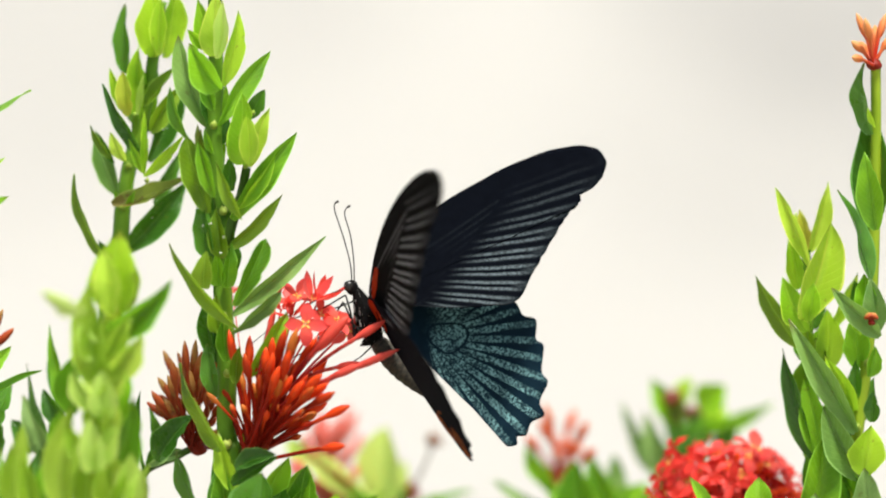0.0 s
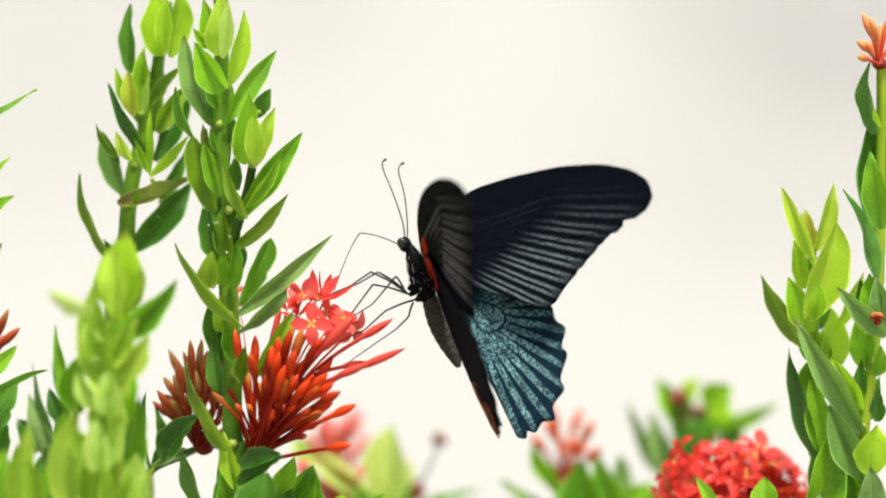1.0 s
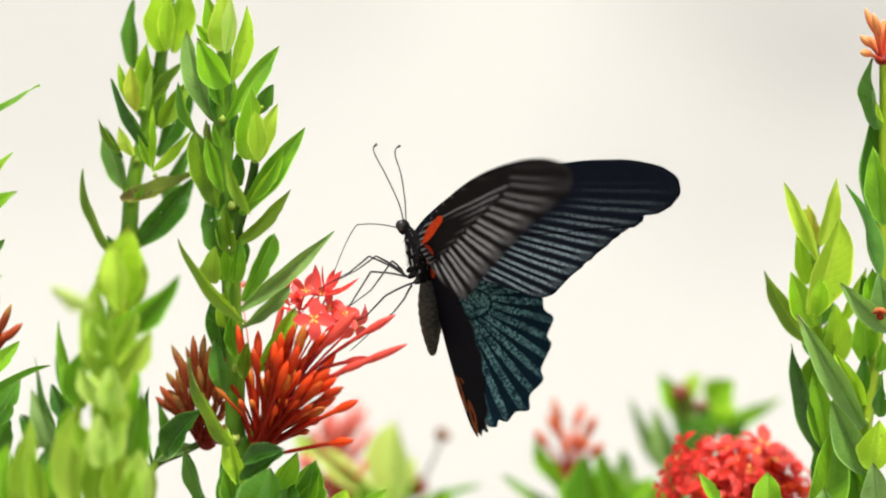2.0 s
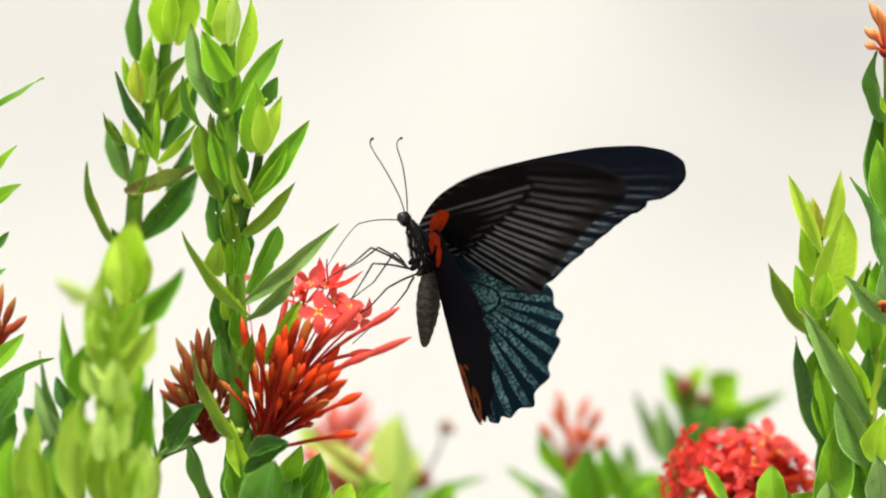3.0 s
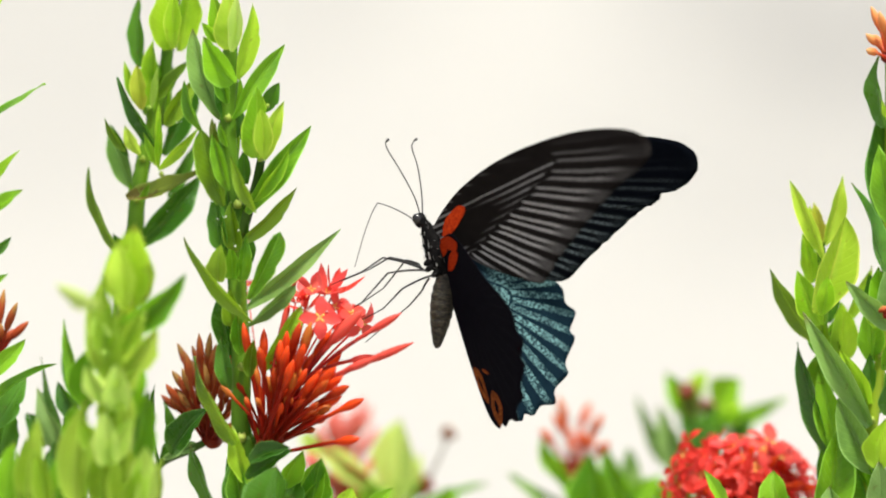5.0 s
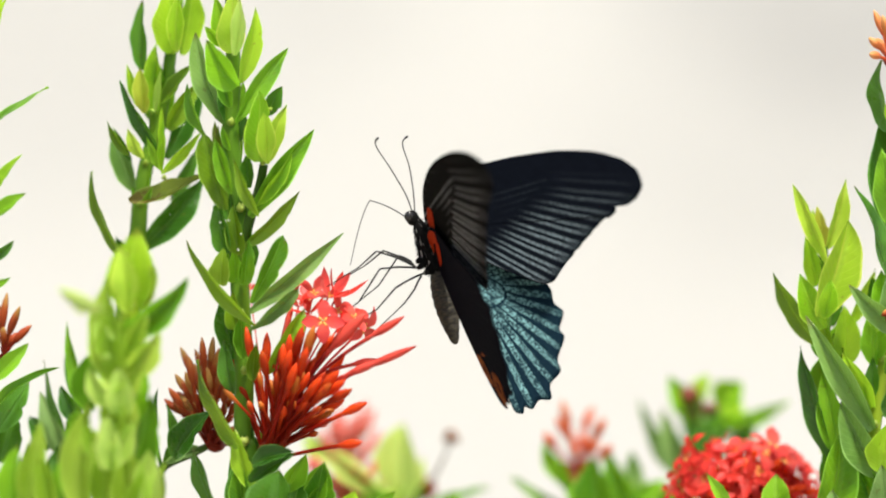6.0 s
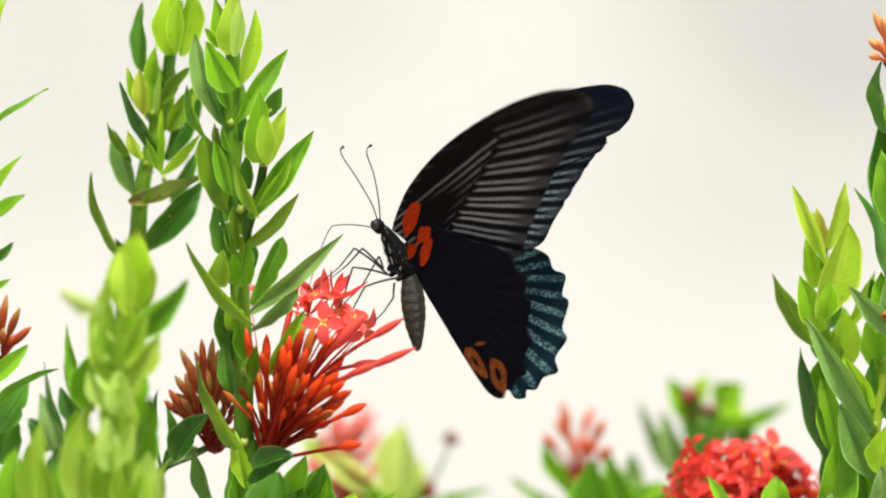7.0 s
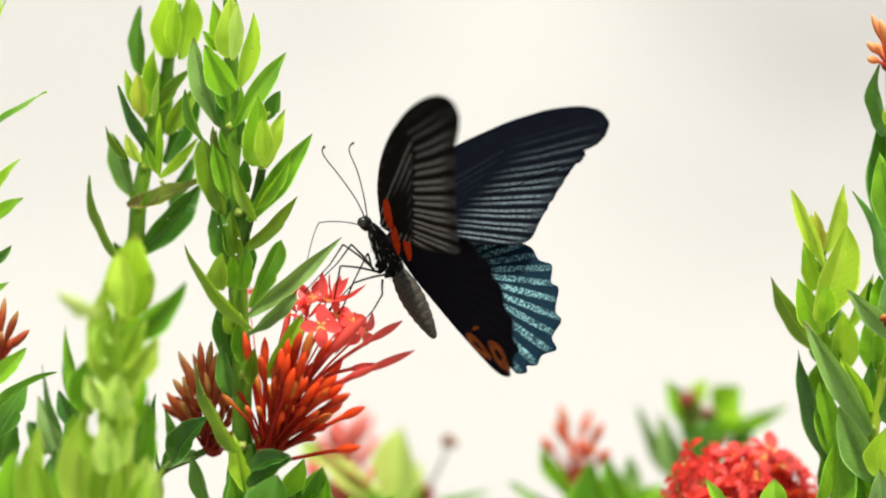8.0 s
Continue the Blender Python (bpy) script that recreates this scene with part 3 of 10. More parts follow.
leaf(shoot_d, -111.2, 42.6, -63.1, -114.4, 42.7, -50.3, 4.4, "dark", -3, 0.05)
leaf(shoot_d, -108.6, 31.4, -62.9, -107.5, 29.4, -58.9, 1.8, "mid", -3, 0.05)
leaf(shoot_d, -109.1, 42.6, -63.1, -106.2, 40.8, -50.9, 4.2, "dark", 15, 0.05)
leaf(shoot_d, -114.7, 31.3, -67.5, -116.1, 29.3, -63.8, 1.9, "young", -5, 0.02)
leaf(shoot_d, -115.8, 41.5, -67.7, -118.7, 39.1, -55.5, 4.4, "dark", -7, 0.06)
leaf(shoot_d, -113.2, 32.3, -67.6, -112.5, 30.3, -63.7, 2.2, "mid", 18, 0.06)
leaf(shoot_d, -113.6, 41.1, -67.7, -110.4, 42.5, -57.4, 4.5, "mid", 6, 0.06)
leaf(shoot_d, -103.2, 30.9, -70.6, -103.9, 28.9, -65.4, 1.7, "mid", -0, 0.02)
leaf(shoot_d, -104.1, 40.2, -70.7, -106.2, 39.9, -58.1, 4.5, "dark", 15, 0.04)
leaf(shoot_d, -101.6, 30.1, -70.5, -99.8, 28.1, -66.4, 1.8, "mid", -13, 0.04)
leaf(shoot_d, -102.1, 42.7, -70.8, -99.4, 43.4, -58.7, 4.4, "mid", -17, 0.01)

# the shoot nearest to the lens, out of focus

shoot_c = plant("ixora_shrub", -84.8, -85.0, "pale green ixora shoot with stacked blunt leaves")
stem(shoot_c, [(-80.2, -52.0, -5.5), (-81.1, -52.0, -12.0), (-83.7, -52.0, -21.4), (-85.6, -52.0, -30.4), (-85.5, -52.0, -37.4), (-86.0, -52.0, -44.3), (-87.2, -52.0, -63.5)], 2.4, 3.0, "yellow")
leaf(shoot_c, -84.5, -62.0, -37.4, -91.6, -64.0, -27.6, 6.0, "light", 12, 0.04)
leaf(shoot_c, -84.1, -62.0, -36.8, -77.3, -64.0, -28.1, 5.6, "pale", -12, 0.04)
leaf(shoot_c, -83.3, -64.0, -39.4, -83.7, -66.0, -27.1, 7.0, "light", 4, 0.04, form="clasp")
leaf(shoot_c, -82.9, -63.0, -25.1, -90.1, -65.0, -14.8, 5.4, "light", 14, 0.04)
leaf(shoot_c, -82.5, -63.0, -23.5, -76.1, -65.0, -13.3, 5.4, "pale", -14, 0.04)
leaf(shoot_c, -86.2, -63.0, -51.2, -92.5, -65.0, -41.5, 5.6, "pale", 14, 0.04)
leaf(shoot_c, -85.6, -64.0, -51.7, -79.6, -66.0, -40.9, 6.0, "light", -12, 0.04)
leaf(shoot_c, -85.8, -65.0, -53.2, -86.4, -67.0, -39.4, 6.6, "light", 3, 0.04, form="clasp")
leaf(shoot_c, -80.4, -52.0, -14.0, -79.5, -54.0, 8.4, 11.6, "young", 6, 0.04)
leaf(shoot_c, -81.7, -59.0, -13.5, -83.4, -61.0, 3.2, 7.0, "lime", 15, 0.04)
leaf(shoot_c, -78.9, -47.0, -12.7, -77.2, -49.0, 2.5, 6.6, "pale", -15, 0.04)
leaf(shoot_c, -84.5, -61.0, -33.9, -87.1, -63.0, -4.7, 9.0, "pale", 10, 0.03)
leaf(shoot_c, -83.1, -56.0, -19.5, -66.3, -58.0, -5.0, 7.4, "mid", -14, 0.03)
leaf(shoot_c, -84.9, -110.0, -12.0, -97.9, -90.0, -6.9, 5.0, "light", 30, 0.03)
leaf(shoot_c, -81.3, -61.0, -28.7, -73.3, -63.0, -18.4, 7.0, "pale", -18, 0.04)
leaf(shoot_c, -83.6, -56.0, -31.3, -81.9, -58.0, -14.1, 9.0, "pale", 5, 0.03)
leaf(shoot_c, -86.0, -64.0, -26.9, -84.6, -66.0, -11.9, 6.6, "pale", 8, 0.03)
leaf(shoot_c, -92.0, -48.0, -38.9, -91.1, -50.0, -23.2, 8.1, "mid", 10, 0.03)
leaf(shoot_c, -85.2, -55.0, -45.2, -77.1, -57.0, -27.4, 5.8, "mid", -16, 0.03)
leaf(shoot_c, -81.7, -50.0, -58.4, -76.0, -52.0, -34.5, 8.7, "mid", -12, 0.03)
leaf(shoot_c, -84.8, -60.0, -45.5, -86.0, -62.0, -32.8, 6.1, "pale", 8, 0.03)
leaf(shoot_c, -82.4, -63.0, -46.1, -80.0, -65.0, -34.2, 4.8, "pale", -10, 0.03)
leaf(shoot_c, -93.4, -60.0, -64.2, -91.7, -62.0, -36.3, 8.7, "pale", 8, 0.03)
leaf(shoot_c, -87.5, -58.0, -65.0, -86.1, -60.0, -44.3, 7.8, "pale", 5, 0.03)
leaf(shoot_c, -82.5, -62.0, -65.5, -83.0, -64.0, -45.6, 8.4, "pale", -5, 0.03)
leaf(shoot_c, -77.6, -66.0, -65.1, -76.0, -68.0, -48.1, 7.8, "light", -10, 0.03)
leaf(shoot_c, -107.0, -58.0, -64.5, -103.8, -60.0, -41.5, 7.3, "pale", -8, 0.03)
leaf(shoot_c, -112.3, -52.0, -65.8, -110.4, -54.0, -47.4, 6.5, "mid", 10, 0.03)
leaf(shoot_c, -98.8, -56.0, -65.5, -98.4, -58.0, -49.0, 5.0, "mid", 8, 0.03)
leaf(shoot_c, -100.6, -62.0, -65.1, -104.0, -64.0, -49.9, 5.6, "pale", 10, 0.03)
leaf(shoot_c, -96.7, -46.0, -50.4, -95.0, -48.0, -37.5, 5.0, "mid", 10, 0.03)
leaf(shoot_c, -79.4, -68.0, -63.6, -77.8, -70.0, -54.0, 5.6, "pale", 5, 0.03)
node(shoot_c, -85.1, -60.0, -30.2, 1.20)
node(shoot_c, -85.6, -60.0, -44.1, 1.35)
node(shoot_c, -81.1, -58.0, -12.0, 1.05)
leaf(shoot_c, -87.9, -44.0, -71.2, -90.9, -44.0, -52.3, 4.4, "mid", -19, 0.02)
leaf(shoot_c, -84.1, -48.0, -71.0, -85.6, -48.0, -55.1, 3.6, "mid", 19, 0.01)
leaf(shoot_c, -93.7, -46.0, -71.1, -95.8, -46.0, -52.2, 3.1, "mid", -20, 0.02)
leaf(shoot_c, -102.2, -48.0, -71.0, -100.1, -48.0, -56.5, 2.8, "mid", 19, 0.05)
leaf(shoot_c, -109.4, -58.0, -70.5, -108.7, -58.0, -59.0, 3.2, "young", -19, 0.05)
leaf(shoot_c, -75.5, -70.0, -69.9, -73.8, -70.0, -51.4, 4.8, "light", 25, 0.05)
leaf(shoot_c, -80.7, -47.1, -69.4, -77.9, -47.1, -55.0, 5.0, "dark", -19, 0.04)
leaf(shoot_c, -76.8, -49.5, -68.4, -75.7, -49.5, -51.7, 4.7, "dark", 19, 0.07)
leaf(shoot_c, -76.8, -51.1, -65.4, -74.7, -51.1, -51.7, 4.3, "dark", -19, 0.03)
leaf(shoot_c, -75.3, -44.5, -65.8, -73.0, -44.5, -52.0, 4.8, "pale", 19, 0.03)
leaf(shoot_c, -105.8, -43.8, -61.5, -105.7, -43.8, -49.6, 4.2, "mid", -19, 0.05)
leaf(shoot_c, -109.6, -44.0, -70.4, -108.1, -44.0, -55.1, 4.8, "mid", 19, 0.06)
leaf(shoot_c, -106.8, -39.8, -66.9, -104.6, -39.8, -54.9, 5.1, "pale", -19, 0.06)
leaf(shoot_c, -104.0, -38.2, -67.2, -105.2, -38.2, -52.1, 4.8, "mid", -19, 0.02)
leaf(shoot_c, -110.8, -43.9, -70.6, -108.4, -43.9, -55.0, 5.3, "pale", 19, 0.05)

# the rusty bud head on its leafy twig

shoot_e = plant("ixora_shrub", -82.4, 14.0, "ixora twig with a head of rusty brown-red buds")
stem(shoot_e, [(-62.7, 14.0, -49.1), (-68.7, 14.0, -52.1), (-76.3, 14.0, -55.6), (-80.1, 14.0, -61.9), (-82.4, 14.0, -69.5)], 0.91, 1.36, "dark")
buds_e = flower_head(shoot_e, -62.4, 14.0, -49.5, 2.7, "head of rusty brown-red closed buds")
bud(buds_e, shoot_e, -60.3, 16.5, -49.5, -72.2, 22.2, -23.6, "rust", 0.83, 0.3, 0.01)
bud(buds_e, shoot_e, -63.5, 12.9, -47.9, -65.9, 10.4, -20.8, "rust", 0.75, 0.3, -0.01)
bud(buds_e, shoot_e, -64.2, 13.3, -48.6, -62.9, 11.6, -20.6, "rust", 0.75, 0.3, 0.04)
bud(buds_e, shoot_e, -63.6, 13.1, -50.0, -61.3, 10.9, -23.7, "rust", 0.83, 0.3, 0.06)
bud(buds_e, shoot_e, -64.3, 11.5, -47.1, -69.1, 5.6, -26.0, "rust", 0.87, 0.3, -0.05)
bud(buds_e, shoot_e, -60.7, 14.3, -46.8, -73.3, 15.0, -30.8, "rust", 0.81, 0.3, -0.02)
bud(buds_e, shoot_e, -64.0, 12.6, -50.4, -74.7, 9.4, -34.3, "rust", 0.77, 0.3, 0.01)
bud(buds_e, shoot_e, -61.5, 15.6, -47.9, -76.4, 19.2, -37.5, "rust", 0.71, 0.3, -0.04)
bud(buds_e, shoot_e, -65.1, 13.6, -46.8, -58.4, 12.8, -31.6, "rust", 0.87, 0.3, 0.05)
bud(buds_e, shoot_e, -62.3, 13.2, -50.4, -56.2, 11.3, -37.6, "rust", 0.76, 0.3, 0.04)
bud(buds_e, shoot_e, -65.4, 14.4, -48.2, -67.3, 15.3, -30.2, "rust", 0.83, 0.3, 0.01)
bud(buds_e, shoot_e, -60.3, 13.4, -48.4, -64.6, 12.1, -28.9, "rust", 0.83, 0.3, -0.04)
bud(buds_e, shoot_e, -63.2, 12.8, -47.5, -71.3, 10.1, -32.3, "rust", 0.70, 0.3, -0.03)
bud(buds_e, shoot_e, -63.0, 16.1, -49.6, -62.1, 20.9, -30.6, "rust", 0.83, 0.3, -0.01)
bud(buds_e, shoot_e, -61.8, 16.2, -50.2, -69.1, 21.4, -34.5, "rust", 0.77, 0.3, -0.04)
bud(buds_e, shoot_e, -60.5, 15.8, -50.2, -66.6, 20.0, -35.1, "rust", 0.87, 0.3, 0.04)
bud(buds_e, shoot_e, -63.1, 14.4, -49.5, -73.9, 15.4, -37.7, "rust", 0.85, 0.3, 0.03)
bud(buds_e, shoot_e, -60.3, 11.5, -47.8, -59.6, 5.6, -34.2, "rust", 0.76, 0.3, 0.06)
bud(buds_e, shoot_e, -61.9, 12.3, -49.3, -63.2, 8.3, -36.0, "rust", 0.74, 0.3, 0.01)
bud(buds_e, shoot_e, -60.6, 13.6, -48.1, -70.2, 12.5, -37.7, "rust", 0.77, 0.3, 0.06)
bud(buds_e, shoot_e, -64.8, 15.1, -50.1, -57.5, 17.6, -41.6, "rust", 0.70, 0.3, 0.05)
bud(buds_e, shoot_e, -62.8, 12.1, -49.5, -58.6, 7.5, -44.3, "rust", 0.74, 0.3, -0.00)
bud(buds_e, shoot_e, -64.0, 14.9, -49.5, -56.0, 16.9, -45.4, "rust", 0.79, 0.3, 0.08)
bud(buds_e, shoot_e, -61.3, 16.3, -49.9, -56.9, 21.7, -50.1, "rust", 0.87, 0.3, 0.05)
bud(buds_e, shoot_e, -63.6, 15.5, -48.8, -72.0, 19.2, -40.1, "rust", 0.83, 0.3, 0.07)
bud(buds_e, shoot_e, -61.4, 14.7, -49.3, -67.3, 16.2, -39.3, "rust", 0.74, 0.3, -0.03)
bud(buds_e, shoot_e, -62.0, 16.5, -47.5, -68.3, 22.2, -24.2, "rust", 0.70, 0.3, 0.06)
bud(buds_e, shoot_e, -63.8, 15.5, -47.0, -65.6, 18.9, -25.7, "rust", 0.84, 0.3, -0.03)
bud(buds_e, shoot_e, -60.9, 12.8, -49.9, -70.4, 9.9, -30.0, "rust", 0.80, 0.3, -0.04)
bud(buds_e, shoot_e, -65.1, 14.7, -48.5, -64.0, 16.5, -32.5, "rust", 0.83, 0.3, -0.02)
bud(buds_e, shoot_e, -61.0, 12.2, -47.0, -66.2, 8.1, -32.3, "rust", 0.80, 0.3, -0.05)
bud(buds_e, shoot_e, -64.2, 11.4, -49.7, -60.2, 5.3, -26.9, "rust", 0.73, 0.3, 0.01)
bud(buds_e, shoot_e, -63.5, 15.1, -49.0, -72.9, 17.7, -35.5, "rust", 0.80, 0.3, 0.07)
bud(buds_e, shoot_e, -63.5, 12.7, -49.1, -59.5, 9.5, -38.3, "rust", 0.71, 0.3, -0.04)
bud(buds_e, shoot_e, -60.8, 16.0, -48.1, -62.7, 20.8, -39.4, "rust", 0.82, 0.3, 0.00)
bud(buds_e, shoot_e, -64.3, 13.4, -47.7, -69.2, 12.0, -39.9, "rust", 0.78, 0.3, -0.04)
bud(buds_e, shoot_e, -60.8, 15.9, -49.3, -68.4, 20.2, -28.0, "rust", 0.85, 0.3, 0.04)
bud(buds_e, shoot_e, -61.0, 15.7, -49.5, -66.0, 19.7, -30.2, "rust", 0.77, 0.3, 0.07)
bud(buds_e, shoot_e, -64.8, 13.8, -47.3, -60.4, 13.2, -30.1, "rust", 0.72, 0.3, 0.06)
bud(buds_e, shoot_e, -62.5, 14.4, -50.0, -71.8, 15.2, -36.2, "rust", 0.76, 0.3, -0.02)
bud(buds_e, shoot_e, -61.9, 13.5, -47.8, -58.1, 12.2, -36.1, "rust", 0.70, 0.3, 0.02)
bud(buds_e, shoot_e, -60.7, 15.7, -47.9, -65.3, 19.6, -37.8, "rust", 0.86, 0.3, -0.03)
leaf(shoot_e, -73.1, 5.0, -52.8, -63.1, 2.0, -40.4, 7.3, "dark", 15, 0.06)
leaf(shoot_e, -74.1, 18.0, -49.9, -75.6, 18.0, -39.0, 2.9, "dark", -19, 0.05)
leaf(shoot_e, -76.8, 12.0, -55.2, -78.0, 12.0, -34.3, 4.2, "dark", 71, 0.05)
leaf(shoot_e, -75.5, 10.0, -54.2, -68.6, 10.0, -49.7, 2.6, "back", -19, 0.05)
leaf(shoot_e, -68.8, 16.0, -50.2, -60.0, 16.0, -70.3, 4.4, "dark", -52, 0.04)
leaf(shoot_e, -76.6, 19.0, -54.5, -73.5, 19.0, -48.5, 3.2, "dark", -19, 0.04)
leaf(shoot_e, -66.5, 14.0, -50.6, -73.3, 14.0, -52.8, 3.5, "back", -19, 0.06)

# the main shoot and the red bud head that the butterfly visits

shoot_b = plant("ixora_shrub", -49.4, 0.0, "tall ixora shoot with bright leaves and large red bud head")
stem(shoot_b, [(-57.5, 0.0, 70.9), (-57.2, 0.0, 57.4), (-57.1, 0.0, 46.9), (-57.8, 0.0, 36.4), (-56.6, 0.0, 21.4), (-55.3, 0.0, 12.4), (-55.7, 0.0, 1.9), (-55.0, 0.0, -14.6), (-54.2, 0.0, -29.6), (-54.2, 0.0, -48.4), (-51.8, 0.0, -68.6)], 1.9, 2.7, "green")
stem(shoot_b, [(-48.8, -6.0, 25.0), (-50.2, -4.0, 18.3), (-52.4, -2.0, 11.6), (-55.1, 0.0, 2.6)], 1.20, 1.60, "dark", down=False, name="side_stem")
leaf(shoot_b, -58.0, 2.0, 55.3, -62.2, 0.0, 70.1, 5.3, "young", 15, 0.03)
leaf(shoot_b, -57.3, -3.0, 54.6, -57.0, -5.0, 70.9, 7.3, "lime", 5, 0.03, form="clasp")
leaf(shoot_b, -55.1, -3.0, 46.7, -50.6, -5.0, 66.7, 5.1, "young", -22, 0.03)
leaf(shoot_b, -56.5, -7.0, 53.9, -55.1, -9.0, 69.0, 4.0, "light", 5, 0.03)
leaf(shoot_b, -59.1, -1.0, 56.6, -64.6, -3.0, 61.7, 3.0, "young", 20, 0.03)
leaf(shoot_b, -55.6, -10.0, 45.6, -63.9, -12.0, 57.8, 7.3, "mid", 14, 0.03, form="clasp")
leaf(shoot_b, -59.1, 3.0, 36.0, -67.5, 6.0, 60.6, 6.3, "sage", 14, 0.03)
leaf(shoot_b, -57.6, -4.0, 40.4, -61.8, -6.0, 52.4, 4.0, "mid", 10, 0.03)
leaf(shoot_b, -60.4, 5.0, 37.1, -63.9, 8.0, 46.8, 3.6, "dark", 10, 0.02)
leaf(shoot_b, -56.5, -3.0, 36.3, -42.2, 0.0, 56.2, 5.3, "mid", -22, 0.03)
leaf(shoot_b, -48.3, 4.0, 38.5, -44.1, 2.0, 46.0, 4.3, "dark", -15, 0.03)
leaf(shoot_b, -50.1, -7.0, 25.8, -49.9, -9.0, 44.8, 7.3, "young", 8, 0.03, form="clasp")
leaf(shoot_b, -47.9, -12.0, 25.7, -48.8, -14.0, 38.7, 5.0, "lime", 5, 0.05)
leaf(shoot_b, -48.0, -8.0, 25.2, -42.4, -10.0, 40.9, 4.6, "lime", -15, 0.04)
leaf(shoot_b, -51.7, 2.0, 28.0, -52.4, 0.0, 37.9, 4.0, "dark", 10, 0.03)
leaf(shoot_b, -52.8, -5.0, 11.4, -35.4, -2.0, 34.5, 6.3, "mid", -16, 0.04)
leaf(shoot_b, -50.7, -8.0, 14.3, -40.7, -10.0, 28.7, 3.6, "young", -35, 0.03)
leaf(shoot_b, -58.7, -9.0, 13.1, -64.5, -11.0, 33.3, 6.9, "olive", 12, 0.05, form="spoon")
leaf(shoot_b, -56.9, -12.0, 17.2, -61.6, -14.0, 31.9, 4.0, "mid", 18, 0.05)
leaf(shoot_b, -63.4, -8.0, 31.9, -69.5, -10.0, 46.0, 4.4, "mid", 50, 0.04)
leaf(shoot_b, -49.8, -13.0, 11.3, -56.9, -15.0, 26.5, 3.6, "olive", 30, 0.07)
leaf(shoot_b, -59.6, -11.0, 27.6, -61.6, -13.0, 36.4, 2.3, "rust", 20, 0.05)
leaf(shoot_b, -57.5, -10.0, 28.7, -59.7, -12.0, 35.5, 2.0, "mid", 20, 0.03)
leaf(shoot_b, -52.7, -3.0, 19.0, -53.1, -5.0, 28.0, 4.0, "dark", 10, 0.03)
leaf(shoot_b, -55.5, 4.0, 20.1, -58.2, 2.0, 34.6, 4.3, "dark", 10, 0.03)
leaf(shoot_b, -59.2, -7.0, 1.7, -60.9, -9.0, 16.5, 5.0, "dark", 12, 0.04, form="clasp")
leaf(shoot_b, -55.5, -7.0, 1.6, -56.7, -9.0, 14.5, 5.0, "olive", 8, 0.03, form="clasp")
leaf(shoot_b, -54.0, 1.0, 2.2, -54.8, -1.0, 15.4, 4.0, "dark", 10, 0.03)
leaf(shoot_b, -53.5, -3.0, 3.7, -39.1, 0.0, 17.9, 4.5, "olive", -30, 0.04)
leaf(shoot_b, -60.1, -9.0, -6.8, -59.3, -11.0, 3.1, 5.6, "pale", 10, 0.09, form="clasp")
leaf(shoot_b, -56.4, -4.0, -6.1, -57.0, -6.0, 2.6, 4.3, "mid", 8, 0.03, form="clasp")
leaf(shoot_b, -54.0, -5.0, -6.7, -52.8, -7.0, 5.6, 4.0, "mid", -15, 0.03, form="clasp")
leaf(shoot_b, -52.0, -10.0, -11.5, -43.4, -12.0, 6.2, 5.2, "mid", -12, 0.05, form="spoon")
leaf(shoot_b, -52.6, -4.0, -14.0, -27.7, -1.0, 7.0, 4.7, "sage", -14, 0.03)
leaf(shoot_b, -52.6, -9.0, -18.5, -39.2, -11.0, -8.1, 4.3, "sage", -38, 0.04, form="spoon")
leaf(shoot_b, -50.8, -11.0, -17.3, -68.9, -13.0, 5.0, 4.3, "olive", 40, 0.10)
leaf(shoot_b, -57.0, 2.0, -27.7, -60.2, 0.0, -9.8, 5.3, "dark", 12, 0.04)
leaf(shoot_b, -55.8, -4.0, -18.5, -57.0, -6.0, -8.6, 4.6, "olive", 10, 0.03, form="clasp")
leaf(shoot_b, -57.1, -2.0, -35.7, -59.5, -4.0, -21.3, 4.6, "dark", 15, 0.03)
leaf(shoot_b, -54.1, -5.0, -26.1, -54.9, -7.0, -14.6, 4.3, "mid", 5, 0.03)
leaf(shoot_b, -48.3, -2.0, -30.5, -38.0, -5.0, -13.2, 4.9, "mid", -14, 0.05, form="spoon")
leaf(shoot_b, -51.6, -8.0, -31.9, -50.6, -10.0, -22.0, 3.6, "olive", 5, 0.03)
leaf(shoot_b, -55.2, -12.0, -49.6, -67.1, -14.0, -27.0, 7.7, "olive", 56, 0.05)
leaf(shoot_b, -51.0, -10.0, -60.7, -56.5, -12.0, -44.6, 5.3, "young", 14, 0.03)
leaf(shoot_b, -51.5, -15.0, -54.3, -40.7, -17.0, -50.3, 5.3, "dark", 30, 0.06)
leaf(shoot_b, -55.2, -1.0, -70.3, -55.2, -3.0, -51.4, 5.3, "dark", 14, 0.04)
leaf(shoot_b, -43.2, -6.0, -61.1, -37.5, -8.0, -51.5, 5.9, "mid", -15, 0.03)
leaf(shoot_b, -60.3, -6.0, -68.8, -68.1, -8.0, -50.2, 6.3, "dark", 55, 0.04)
leaf(shoot_b, -46.3, -18.0, -69.9, -44.3, -20.0, -55.1, 13.9, "dark", 10, 0.05)
leaf(shoot_b, -35.8, -2.0, -70.9, -32.8, -4.0, -53.5, 8.6, "mid", -12, 0.03)
leaf(shoot_b, -53.6, -8.0, -68.1, -55.2, -10.0, -53.3, 5.6, "mid", 10, 0.03)
node(shoot_b, -57.7, -2.0, 36.3, 1.05)
node(shoot_b, -55.0, -3.0, 13.5, 1.12)
node(shoot_b, -55.7, -4.0, 2.2, 1.20)
node(shoot_b, -55.0, -4.0, -14.6, 1.20)
node(shoot_b, -54.5, -4.0, -5.6, 0.90)
node(shoot_b, -53.9, -4.0, -29.5, 1.05)
